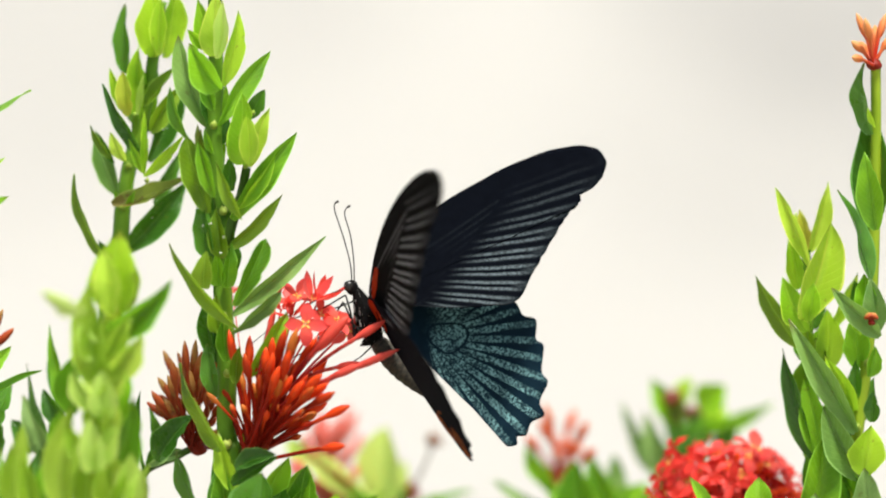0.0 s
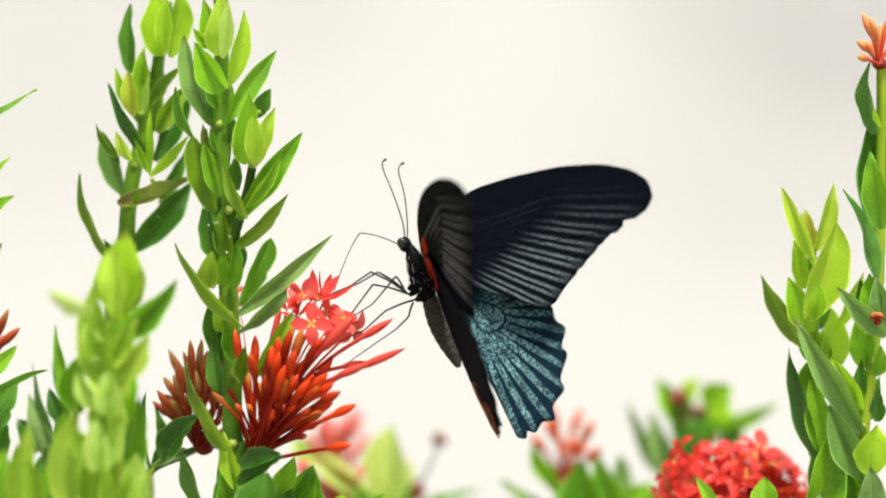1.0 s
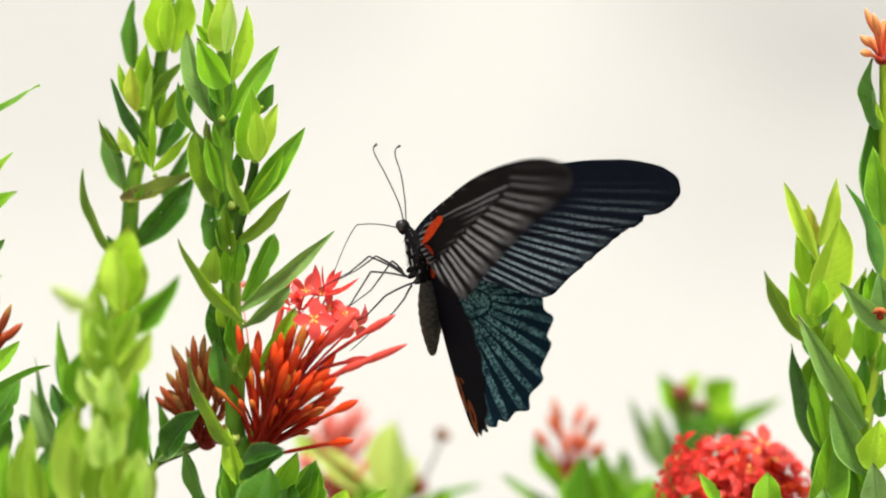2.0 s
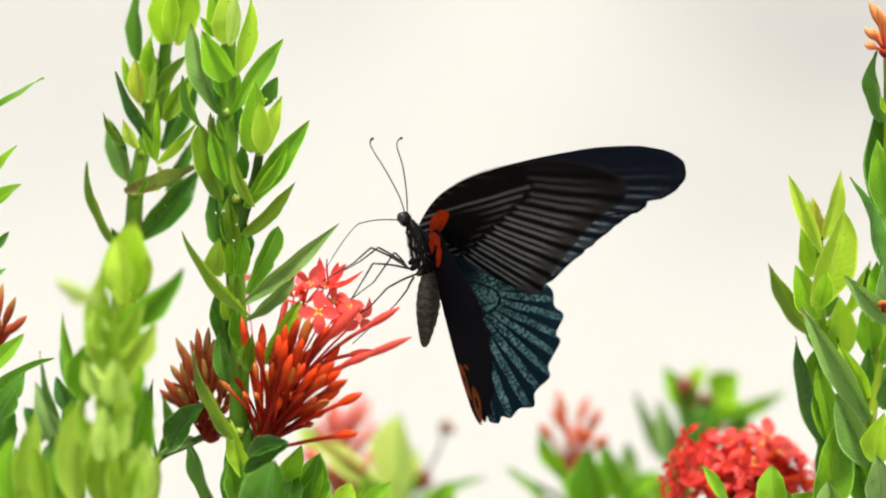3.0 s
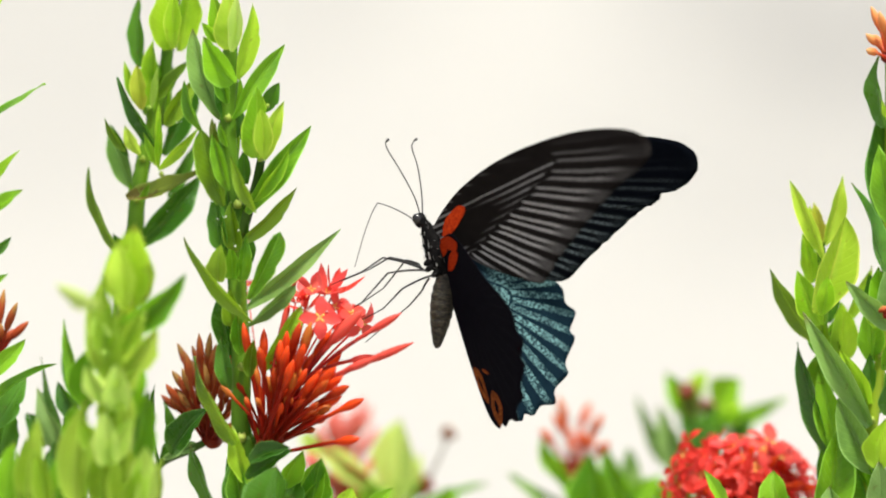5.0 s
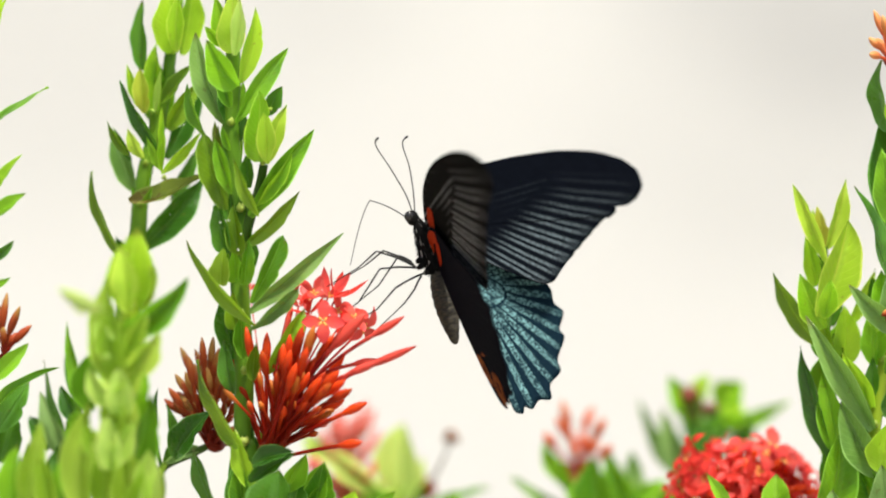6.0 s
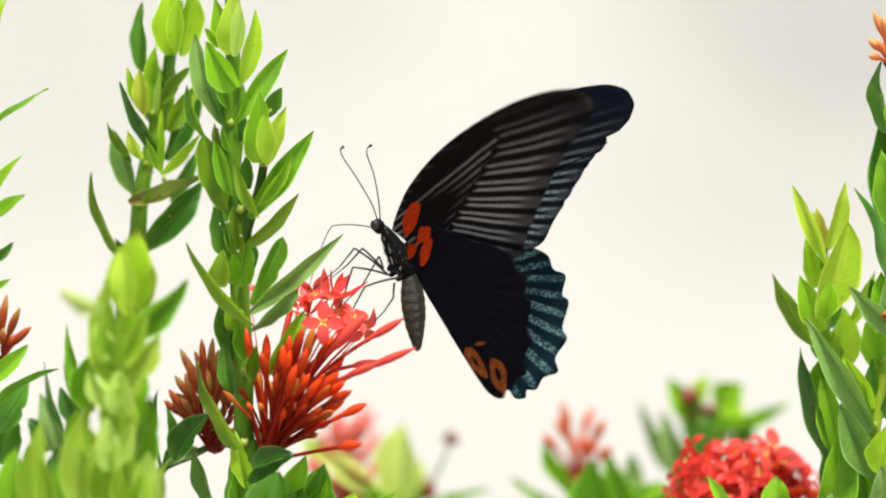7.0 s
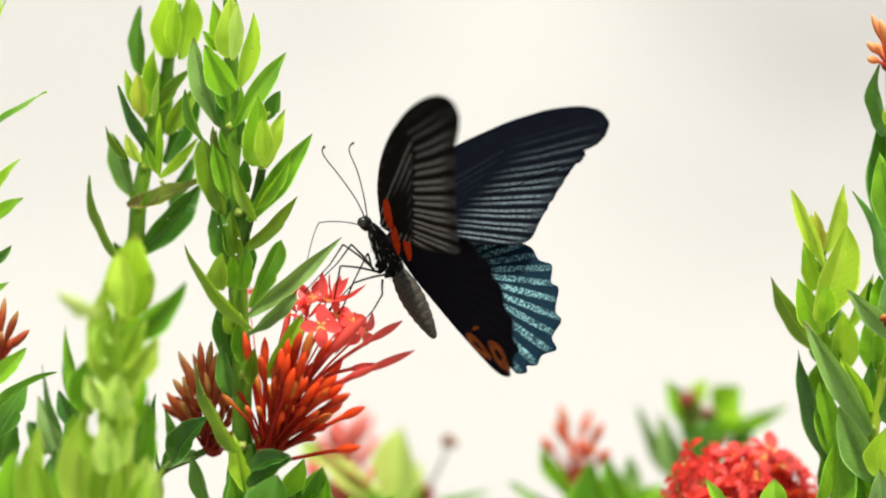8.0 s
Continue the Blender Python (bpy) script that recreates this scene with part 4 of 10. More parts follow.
node(shoot_b, -54.0, -3.0, -48.3, 1.20)
node(shoot_b, -49.0, -7.0, 25.5, 0.75)
node(shoot_b, -47.2, -4.0, 39.6, 0.60)
leaf(shoot_b, -52.3, -14.0, -58.5, -40.3, -18.0, -50.7, 4.3, "dark", 20, 0.03)
leaf(shoot_b, -36.6, -2.0, -69.5, -32.7, -2.0, -53.8, 7.7, "mid", 12, 0.01)
leaf(shoot_b, -53.9, 0.0, -68.8, -57.9, 0.0, -53.1, 5.7, "dark", -19, 0.06)
leaf(shoot_b, -41.7, -6.0, -68.6, -39.4, -6.0, -58.1, 8.4, "dark", 15, 0.04)
leaf(shoot_b, -29.2, 6.0, -70.6, -24.7, 6.0, -61.6, 7.2, "young", -19, 0.04)
leaf(shoot_b, -54.8, -4.0, -70.2, -55.7, -4.0, -51.5, 4.3, "dark", 19, 0.03)
leaf(shoot_b, -39.6, 0.0, -69.6, -30.6, 0.0, -59.1, 8.6, "mid", -19, 0.05)
leaf(shoot_b, -27.7, 4.0, -70.5, -35.5, 4.0, -60.3, 5.7, "young", 19, 0.04)
leaf(shoot_b, -21.7, 10.0, -70.8, -14.2, 10.0, -61.8, 4.3, "mid", 19, 0.02)
leaf(shoot_b, -58.9, -1.4, 36.1, -60.9, 0.2, 46.2, 4.4, "dark", -18, 0.05)
leaf(shoot_b, -56.9, 2.6, 36.2, -54.5, 2.2, 47.2, 3.7, "mid", -11, 0.02)
leaf(shoot_b, -56.9, 1.4, 30.9, -54.7, -0.2, 40.4, 4.5, "dark", -20, 0.04)
leaf(shoot_b, -59.0, 0.9, 23.4, -61.1, -1.1, 35.4, 4.3, "dark", 17, 0.06)
leaf(shoot_b, -57.0, 3.4, 23.5, -55.3, 2.8, 34.6, 4.1, "mid", 2, 0.06)
leaf(shoot_b, -58.5, -0.5, 15.9, -60.1, 2.0, 26.0, 3.6, "mid", 18, 0.03)
leaf(shoot_b, -56.5, 3.7, 15.9, -53.9, 1.9, 27.8, 3.9, "dark", -20, 0.04)
leaf(shoot_b, -57.9, 0.2, 9.9, -59.4, 1.5, 20.8, 3.5, "dark", 12, 0.02)
leaf(shoot_b, -56.0, 3.1, 9.9, -54.5, 0.9, 21.0, 3.8, "dark", 2, 0.03)
leaf(shoot_b, -57.2, 1.3, 1.7, -60.0, 0.1, 11.2, 4.1, "dark", 21, 0.06)
leaf(shoot_b, -55.1, 1.1, 1.7, -52.5, -0.1, 13.4, 3.4, "mid", -3, 0.05)
leaf(shoot_b, -56.7, 3.1, -5.1, -57.9, 1.2, 6.9, 4.1, "mid", -12, 0.06)
leaf(shoot_b, -54.6, 3.8, -5.1, -52.6, 4.7, 7.1, 4.3, "dark", -22, 0.01)
leaf(shoot_b, -56.0, 1.3, -11.9, -57.4, 3.1, -1.2, 4.7, "dark", -22, 0.03)
leaf(shoot_b, -55.2, -1.3, -20.1, -57.7, 0.9, -9.3, 4.0, "dark", 9, 0.05)
leaf(shoot_b, -52.3, -0.3, -52.3, -53.7, 1.9, -42.2, 3.9, "dark", -5, 0.07)
leaf(shoot_b, -50.3, 0.9, -52.4, -48.5, 2.3, -42.9, 3.7, "mid", -15, 0.04)
leaf(shoot_b, -51.7, 1.2, -59.9, -53.2, 1.9, -48.9, 4.0, "dark", -8, 0.05)
leaf(shoot_b, -49.7, 3.6, -60.0, -46.7, 1.2, -50.4, 3.7, "dark", 15, 0.03)
buds_b = flower_head(shoot_b, -47.2, -6.0, -50.3, 3.0, "large head of closed and opening red buds")
bud(buds_b, shoot_b, -47.8, -6.8, -49.8, -53.4, -8.7, -17.7, "red", 0.88, 0.27, 0.00)
bud(buds_b, shoot_b, -49.9, -3.3, -48.7, -58.0, 2.9, -24.9, "red", 0.88, 0.27, -0.01)
bud(buds_b, shoot_b, -48.2, -4.1, -48.9, -48.2, 0.4, -19.4, "red", 0.88, 0.27, 0.06)
bud(buds_b, shoot_b, -44.7, -8.4, -47.3, -43.4, -14.1, -22.1, "red", 0.88, 0.27, -0.02)
bud(buds_b, shoot_b, -45.3, -7.7, -48.1, -39.0, -11.7, -18.6, "red", 0.88, 0.27, -0.01)
bud(buds_b, shoot_b, -44.9, -5.1, -49.5, -35.6, -3.1, -20.1, "red", 0.88, 0.27, 0.05)
bud(buds_b, shoot_b, -45.5, -6.8, -51.1, -30.1, -8.8, -19.5, "red", 0.88, 0.27, 0.04)
bud(buds_b, shoot_b, -47.1, -7.2, -49.2, -41.1, -10.1, -29.6, "ember", 0.62, 0.2, 0.04)
bud(buds_b, shoot_b, -47.6, -5.2, -51.3, -27.5, -3.2, -25.6, "red", 0.88, 0.27, -0.00)
bud(buds_b, shoot_b, -47.0, -5.4, -47.2, -27.5, -4.1, -37.2, "red", 0.88, 0.27, 0.01)
bud(buds_b, shoot_b, -44.6, -6.2, -49.8, -31.2, -6.5, -33.9, "ember", 0.62, 0.2, 0.06)
bud(buds_b, shoot_b, -42.3, -10.6, -51.7, -22.5, -21.3, -47.8, "red", 0.88, 0.27, 0.01)
bud(buds_b, shoot_b, -42.4, -8.1, -48.3, -21.4, -12.8, -37.6, "red", 0.88, 0.27, 0.01)
bud(buds_b, shoot_b, -49.0, -7.8, -47.8, -37.8, -12.0, -29.6, "ember", 0.62, 0.2, 0.02)
bud(buds_b, shoot_b, -49.4, -5.2, -48.1, -34.3, -3.2, -32.0, "ember", 0.62, 0.2, 0.01)
bud(buds_b, shoot_b, -44.6, -6.9, -48.8, -40.6, -8.8, -37.1, "ember", 0.62, 0.2, 0.03)
bud(buds_b, shoot_b, -44.7, -9.8, -48.7, -33.2, -18.6, -38.4, "ember", 0.62, 0.2, 0.03)
bud(buds_b, shoot_b, -49.8, -4.0, -49.2, -37.4, 0.5, -23.9, "red", 0.88, 0.27, -0.00)
bud(buds_b, shoot_b, -46.9, -7.6, -50.7, -42.9, -11.3, -32.6, "ember", 0.62, 0.2, 0.02)
bud(buds_b, shoot_b, -44.6, -7.8, -49.2, -32.4, -11.9, -29.6, "ember", 0.62, 0.2, 0.04)
bud(buds_b, shoot_b, -49.2, -6.4, -50.4, -50.2, -7.3, -29.7, "ember", 0.62, 0.2, 0.05)
bud(buds_b, shoot_b, -45.2, -8.1, -51.0, -28.8, -13.1, -29.6, "red", 0.88, 0.27, 0.04)
bud(buds_b, shoot_b, -44.2, -6.7, -51.2, -46.8, -8.3, -38.6, "ember", 0.62, 0.2, 0.02)
bud(buds_b, shoot_b, -47.1, -9.7, -49.8, -41.3, -18.3, -23.6, "red", 0.88, 0.27, 0.01)
bud(buds_b, shoot_b, -48.2, -4.1, -48.4, -51.6, 0.3, -23.9, "red", 0.88, 0.27, 0.01)
bud(buds_b, shoot_b, -44.3, -4.8, -47.5, -45.8, -2.1, -25.3, "red", 0.88, 0.27, -0.01)
bud(buds_b, shoot_b, -48.4, -10.1, -50.1, -39.8, -19.5, -27.2, "red", 0.88, 0.27, -0.01)
bud(buds_b, shoot_b, -45.4, -4.3, -47.2, -35.4, -0.4, -26.1, "red", 0.88, 0.27, 0.01)
bud(buds_b, shoot_b, -45.9, -6.9, -50.4, -42.3, -9.1, -40.1, "ember", 0.62, 0.2, -0.01)
bud(buds_b, shoot_b, -48.9, -6.4, -50.3, -30.5, -7.3, -39.4, "ember", 0.62, 0.2, 0.01)
bud(buds_b, shoot_b, -48.1, -8.6, -50.4, -36.2, -14.8, -37.0, "ember", 0.62, 0.2, 0.02)
bud(buds_b, shoot_b, -46.9, -6.0, -50.3, -43.9, -6.0, -29.7, "ember", 0.62, 0.2, 0.03)
bud(buds_b, shoot_b, -45.6, -6.9, -51.0, -30.0, -9.0, -39.7, "ember", 0.62, 0.2, 0.04)
bud(buds_b, shoot_b, -44.5, -4.0, -50.8, -42.6, 0.5, -39.5, "ember", 0.62, 0.2, 0.04)
bud(buds_b, shoot_b, -48.7, -7.2, -51.1, -38.4, -9.9, -37.0, "ember", 0.62, 0.2, 0.04)
bud(buds_b, shoot_b, -44.8, -3.7, -50.8, -40.1, 1.7, -38.9, "ember", 0.62, 0.2, 0.04)
bud(buds_b, shoot_b, -44.0, -6.0, -48.9, -42.6, -6.0, -34.0, "ember", 0.62, 0.2, 0.04)
bud(buds_b, shoot_b, -48.2, -5.9, -49.5, -50.2, -5.8, -29.1, "ember", 0.62, 0.2, 0.04)
bud(buds_b, shoot_b, -44.2, -3.8, -51.0, -45.0, 1.3, -31.4, "ember", 0.62, 0.2, 0.04)
bud(buds_b, shoot_b, -49.4, -3.8, -48.4, -37.5, 1.4, -42.4, "ember", 0.62, 0.2, 0.04)
bud(buds_b, shoot_b, -49.3, -5.6, -50.9, -37.5, -4.8, -38.1, "ember", 0.62, 0.2, 0.04)
bud(buds_b, shoot_b, -45.8, -5.8, -47.9, -34.2, -5.2, -41.1, "ember", 0.62, 0.2, 0.04)
bud(buds_b, shoot_b, -44.7, -6.3, -50.1, -34.3, -7.0, -45.7, "ember", 0.62, 0.2, 0.04)
bud(buds_b, shoot_b, -45.5, -3.9, -49.8, -37.7, 0.9, -29.2, "ember", 0.62, 0.2, 0.04)
bud(buds_b, shoot_b, -45.9, -5.7, -50.7, -59.4, -4.9, -34.3, "ember", 0.62, 0.2, 0.04)
bud(buds_b, shoot_b, -49.0, -2.2, -50.7, -54.7, 6.6, -40.4, "ember", 0.62, 0.2, 0.04)
bud(buds_b, shoot_b, -49.2, -6.9, -51.2, -52.9, -9.1, -37.2, "ember", 0.62, 0.2, 0.04)
bud(buds_b, shoot_b, -47.8, -4.7, -48.8, -55.5, -1.7, -33.0, "ember", 0.62, 0.2, 0.04)
bud(buds_b, shoot_b, -45.7, -6.7, -48.6, -50.0, -8.5, -37.4, "ember", 0.62, 0.2, 0.04)
bud(buds_b, shoot_b, -43.1, -8.4, -38.6, -11.6, -14.0, -15.0, "rose", 0.78, 0.24, 0.04)
bud(buds_b, shoot_b, -45.3, -9.6, -43.1, -8.4, -18.0, -22.7, "rose", 0.75, 0.30, 0.04)
bud(buds_b, shoot_b, -39.4, -7.2, -32.7, -18.2, -10.0, -26.4, "rose", 0.75, 0.30, 0.04)
bud(buds_b, shoot_b, -45.3, -9.0, -41.6, -17.8, -16.0, -26.6, "rose", 0.75, 0.28, 0.04)
bud(buds_b, shoot_b, -46.9, -4.8, -44.7, -39.5, -2.0, -4.3, "rose", 0.62, 0.20, 0.04)
bud(buds_b, shoot_b, -46.9, -5.4, -44.7, -41.3, -4.0, -11.8, "rose", 0.62, 0.20, 0.04)

# its open rose florets
bud(buds_b, shoot_b, -40.5, -8.0, -36.0, -21.7, -13.0, -14.2, "rose", 1.2, 0.42, 0.03)
bud(buds_b, shoot_b, -45.9, -6.0, -50.1, -42.6, -9.0, -23.5, "red", 0.85, 0.26, 0.03)
bud(buds_b, shoot_b, -45.3, -6.4, -49.2, -45.0, -12.0, -29.4, "ember", 0.91, 0.26, 0.03)
bud(buds_b, shoot_b, -44.7, -6.8, -48.3, -42.7, -15.0, -30.5, "red", 0.97, 0.26, 0.03)
bud(buds_b, shoot_b, -44.1, -7.2, -47.4, -39.3, -18.0, -30.7, "ember", 0.85, 0.26, 0.03)
bud(buds_b, shoot_b, -43.6, -7.6, -50.1, -37.0, -21.0, -23.0, "red", 0.91, 0.26, 0.03)
bud(buds_b, shoot_b, -43.0, -6.0, -49.2, -34.8, -9.0, -25.7, "ember", 0.97, 0.26, 0.03)
bud(buds_b, shoot_b, -45.9, -6.4, -48.3, -36.5, -12.0, -29.7, "red", 0.85, 0.26, 0.03)
bud(buds_b, shoot_b, -45.3, -6.8, -47.4, -38.2, -15.0, -17.4, "ember", 0.91, 0.26, 0.03)
bud(buds_b, shoot_b, -44.7, -7.2, -50.1, -33.4, -18.0, -31.0, "red", 0.97, 0.26, 0.03)
bud(buds_b, shoot_b, -44.1, -7.6, -49.2, -30.7, -21.0, -32.5, "ember", 0.85, 0.26, 0.03)
bud(buds_b, shoot_b, -43.6, -6.0, -48.3, -31.2, -9.0, -42.3, "red", 0.91, 0.26, 0.03)
bud(buds_b, shoot_b, -43.0, -6.4, -47.4, -41.0, -12.0, -36.8, "ember", 0.97, 0.26, 0.03)
bud(buds_b, shoot_b, -45.9, -6.8, -50.1, -43.1, -15.0, -38.5, "red", 0.85, 0.26, 0.03)
bud(buds_b, shoot_b, -45.3, -7.2, -49.2, -49.0, -18.0, -23.8, "ember", 0.91, 0.26, 0.03)
bud(buds_b, shoot_b, -44.7, -7.6, -48.3, -28.6, -21.0, -29.2, "red", 0.97, 0.26, 0.03)
bud(buds_b, shoot_b, -44.1, -6.0, -47.4, -47.0, -9.0, -31.7, "ember", 0.85, 0.26, 0.03)
bud(buds_b, shoot_b, -43.6, -6.4, -50.1, -41.7, -12.0, -19.7, "red", 0.91, 0.26, 0.03)
bud(buds_b, shoot_b, -43.0, -6.8, -49.2, -35.3, -15.0, -17.4, "ember", 0.97, 0.26, 0.03)
bud(buds_b, shoot_b, -45.9, -7.2, -48.3, -26.9, -18.0, -31.5, "red", 0.85, 0.26, 0.03)
bud(buds_b, shoot_b, -45.3, -7.6, -47.4, -25.2, -21.0, -33.9, "ember", 0.91, 0.26, 0.03)
florets_b = flower_head(shoot_b, -47.4, 8.0, -45.1, 1.8, "cluster of open rose-red florets with yellow stamens")
floret(florets_b, shoot_b, -33.1, -12.0, -16.4, (0.15, -1.00, 0.25), 6.0, "rose", 1.50, 0.10, foot=(-48.4, 8.0, -45.1))
floret(florets_b, shoot_b, -31.6, -4.0, -9.6, (0.30, -0.55, 0.80), 5.2, "rose", 0.40, -1.00, foot=(-47.9, 8.0, -45.1))
floret(florets_b, shoot_b, -29.6, -2.0, -9.8, (0.50, -0.35, 0.90), 5.6, "red", 0.90, -1.00, foot=(-47.4, 8.0, -45.1))
floret(florets_b, shoot_b, -35.6, -1.0, -9.0, (0.30, -0.60, 0.70), 5.0, "rose", 0.70, -0.40, foot=(-46.9, 8.0, -45.1))
floret(florets_b, shoot_b, -41.6, 3.0, -7.6, (-0.30, -0.70, 0.60), 3.2, "rose", 0.40, 0.10, foot=(-46.4, 8.0, -45.1))
floret(florets_b, shoot_b, -39.8, 2.0, -12.4, (0.10, -0.50, 0.80), 4.6, "red", 0.90, -0.80, foot=(-48.4, 8.0, -45.1))
floret(florets_b, shoot_b, -24.8, -7.0, -15.4, (0.50, -0.70, 0.50), 5.0, "rose", 0.30, 0.20, foot=(-47.9, 8.0, -45.1))
floret(florets_b, shoot_b, -22.4, -2.0, -18.0, (0.60, -0.60, -0.40), 6.2, "rose", 0.80, 0.50, foot=(-47.4, 8.0, -45.1))
floret(florets_b, shoot_b, -29.3, -5.0, -13.6, (0.60, -0.60, 0.40), 5.2, "rose", 0.20, 0.00, foot=(-46.9, 8.0, -45.1))
floret(florets_b, shoot_b, -36.8, -3.0, -14.4, (-0.20, -0.50, 0.80), 4.8, "red", 0.50, -0.40, foot=(-46.4, 8.0, -45.1))
floret(florets_b, shoot_b, -53.5, 18.0, -8.1, (-0.50, -0.50, 0.60), 3.4, "rose", 0.30, 0.20, foot=(-48.4, 8.0, -45.1))
floret(florets_b, shoot_b, -28.2, -8.0, -16.8, (0.30, -0.90, 0.20), 4.6, "red", 1.10, 0.20, foot=(-47.9, 8.0, -45.1))
floret(florets_b, shoot_b, -37.6, 4.0, -10.6, (0.00, -0.60, 0.70), 4.6, "rose", 0.10, -0.30, foot=(-47.4, 8.0, -45.1))
speck(shoot_b, -61.4, -14.0, 14.3)
speck(shoot_b, -60.0, -14.0, 9.7)
speck(shoot_b, -54.5, -14.0, 6.7)
speck(shoot_b, -62.1, -14.0, 13.2)
speck(shoot_b, -57.8, -14.0, 10.3)
speck(shoot_b, -55.3, -14.0, 2.5)
speck(shoot_a, -72.1, 17.0, 35.8)
speck(shoot_a, -71.1, 17.0, 36.1)
speck(shoot_a, -74.8, 17.0, 12.1)
speck(shoot_a, -73.7, 17.0, 16.8)
speck(shoot_a, -68.4, 17.0, 49.2)

# the head behind, out of focus, with its withered neighbour

shoot_h = plant("ixora_shrub", -23.6, 140.0, "small ixora plant with pale red buds and light green leaves")
stem(shoot_h, [(-28.5, 140.0, -67.1), (-26.9, 140.0, -72.0), (-23.6, 140.0, -85.1)], 1.31, 1.80, "green")
stem(shoot_h, [(-7.2, 140.0, -65.4), (-10.5, 140.0, -72.0), (-20.3, 140.0, -85.1)], 0.98, 1.48, "green", down=False, name="side_stem")
buds_h = flower_head(shoot_h, -29.4, 140.0, -68.7, 3.0, "pale red bud head")
bud(buds_h, shoot_h, -29.0, 137.4, -70.3, -31.6, 131.3, -42.3, "pink", 0.88, 0.32, 0.04)
bud(buds_h, shoot_h, -30.9, 143.5, -68.4, -23.8, 151.7, -41.1, "pink", 0.88, 0.32, 0.04)
bud(buds_h, shoot_h, -31.3, 141.8, -68.4, -21.2, 145.9, -43.5, "pink", 0.88, 0.32, 0.04)
bud(buds_h, shoot_h, -30.0, 136.7, -67.3, -34.0, 128.9, -47.1, "pink", 0.88, 0.32, 0.04)
bud(buds_h, shoot_h, -29.3, 136.6, -67.7, -26.7, 128.6, -45.4, "pink", 0.88, 0.32, 0.04)
bud(buds_h, shoot_h, -28.5, 140.8, -67.4, -36.8, 142.7, -52.4, "pink", 0.88, 0.32, 0.04)
bud(buds_h, shoot_h, -30.9, 136.3, -71.6, -38.9, 127.5, -56.8, "pink", 0.88, 0.32, 0.04)
bud(buds_h, shoot_h, -30.9, 136.9, -68.8, -30.0, 129.6, -52.0, "pink", 0.88, 0.32, 0.04)
bud(buds_h, shoot_h, -27.8, 136.6, -68.7, -23.5, 128.6, -53.6, "pink", 0.88, 0.32, 0.04)
bud(buds_h, shoot_h, -27.8, 135.9, -70.9, -41.3, 126.5, -58.4, "pink", 0.88, 0.32, 0.04)
bud(buds_h, shoot_h, -28.4, 136.1, -70.4, -25.9, 127.1, -58.4, "pink", 0.88, 0.32, 0.04)
bud(buds_h, shoot_h, -28.5, 141.8, -69.5, -20.1, 146.0, -49.5, "pink", 0.88, 0.32, 0.04)
bud(buds_h, shoot_h, -28.1, 141.8, -69.8, -18.4, 146.1, -57.5, "pink", 0.88, 0.32, 0.04)
bud(buds_h, shoot_h, -28.8, 139.3, -69.4, -15.7, 137.8, -63.4, "pink", 0.88, 0.32, 0.04)
bud(buds_h, shoot_h, -31.0, 138.8, -71.4, -33.4, 135.8, -44.8, "pink", 0.88, 0.32, 0.04)
bud(buds_h, shoot_h, -28.7, 140.8, -69.5, -29.4, 142.5, -48.3, "pink", 0.88, 0.32, 0.04)
bud(buds_h, shoot_h, -30.0, 135.8, -68.9, -21.8, 126.1, -61.6, "pink", 0.88, 0.32, 0.04)
leaf(shoot_h, -13.1, 140.0, -70.4, -12.8, 140.0, -47.1, 12.5, "light", 8, 0.04)
leaf(shoot_h, -11.4, 148.0, -70.7, -7.6, 148.0, -57.5, 6.3, "light", 19, 0.04)
leaf(shoot_h, -18.4, 144.0, -67.2, -16.8, 144.0, -50.0, 3.5, "rust", 47, 0.07)
leaf(shoot_h, -36.6, 135.0, -58.7, -41.5, 135.0, -50.5, 6.3, "light", -19, 0.04)
leaf(shoot_h, -17.0, 130.0, -68.3, -39.8, 130.0, -53.6, 7.0, "light", 15, 0.02)
leaf(shoot_h, -13.7, 130.0, -74.8, -15.3, 130.0, -65.0, 9.4, "light", 19, 0.02)
leaf(shoot_h, -3.9, 134.0, -75.0, 2.6, 134.0, -66.8, 7.8, "mid", -19, 0.06)
leaf(shoot_h, -21.8, 130.0, -74.8, -23.5, 130.0, -65.0, 9.4, "mid", -19, 0.06)
leaf(shoot_h, -36.4, 125.0, -77.8, -39.6, 125.0, -66.5, 9.4, "light", -19, 0.04)
leaf(shoot_h, -10.5, 140.0, -75.3, 12.5, 140.0, -66.3, 4.9, "mid", 53, 0.06)
bud(buds_h, shoot_h, -30.3, 131.0, -73.5, -40.1, 128.0, -56.7, "pink", 0.95, 0.3, 0.04)
bud(buds_h, shoot_h, -29.8, 131.0, -73.5, -36.8, 129.0, -48.9, "pink", 0.95, 0.3, 0.04)
bud(buds_h, shoot_h, -29.3, 131.0, -73.5, -34.4, 130.0, -52.6, "pink", 0.95, 0.3, 0.04)
bud(buds_h, shoot_h, -28.8, 131.0, -73.5, -31.9, 131.0, -45.0, "pink", 0.95, 0.3, 0.04)
bud(buds_h, shoot_h, -28.3, 131.0, -73.5, -27.8, 128.0, -45.6, "pink", 0.95, 0.3, 0.04)
bud(buds_h, shoot_h, -27.8, 131.0, -73.5, -24.9, 129.0, -43.0, "pink", 0.95, 0.3, 0.04)
bud(buds_h, shoot_h, -27.3, 131.0, -73.5, -23.7, 130.0, -52.6, "pink", 0.95, 0.3, 0.04)
bud(buds_h, shoot_h, -26.8, 131.0, -73.5, -28.6, 131.0, -58.3, "pink", 0.95, 0.3, 0.04)
bud(buds_h, shoot_h, -26.4, 131.0, -73.5, -33.5, 128.0, -61.9, "pink", 0.95, 0.3, 0.04)
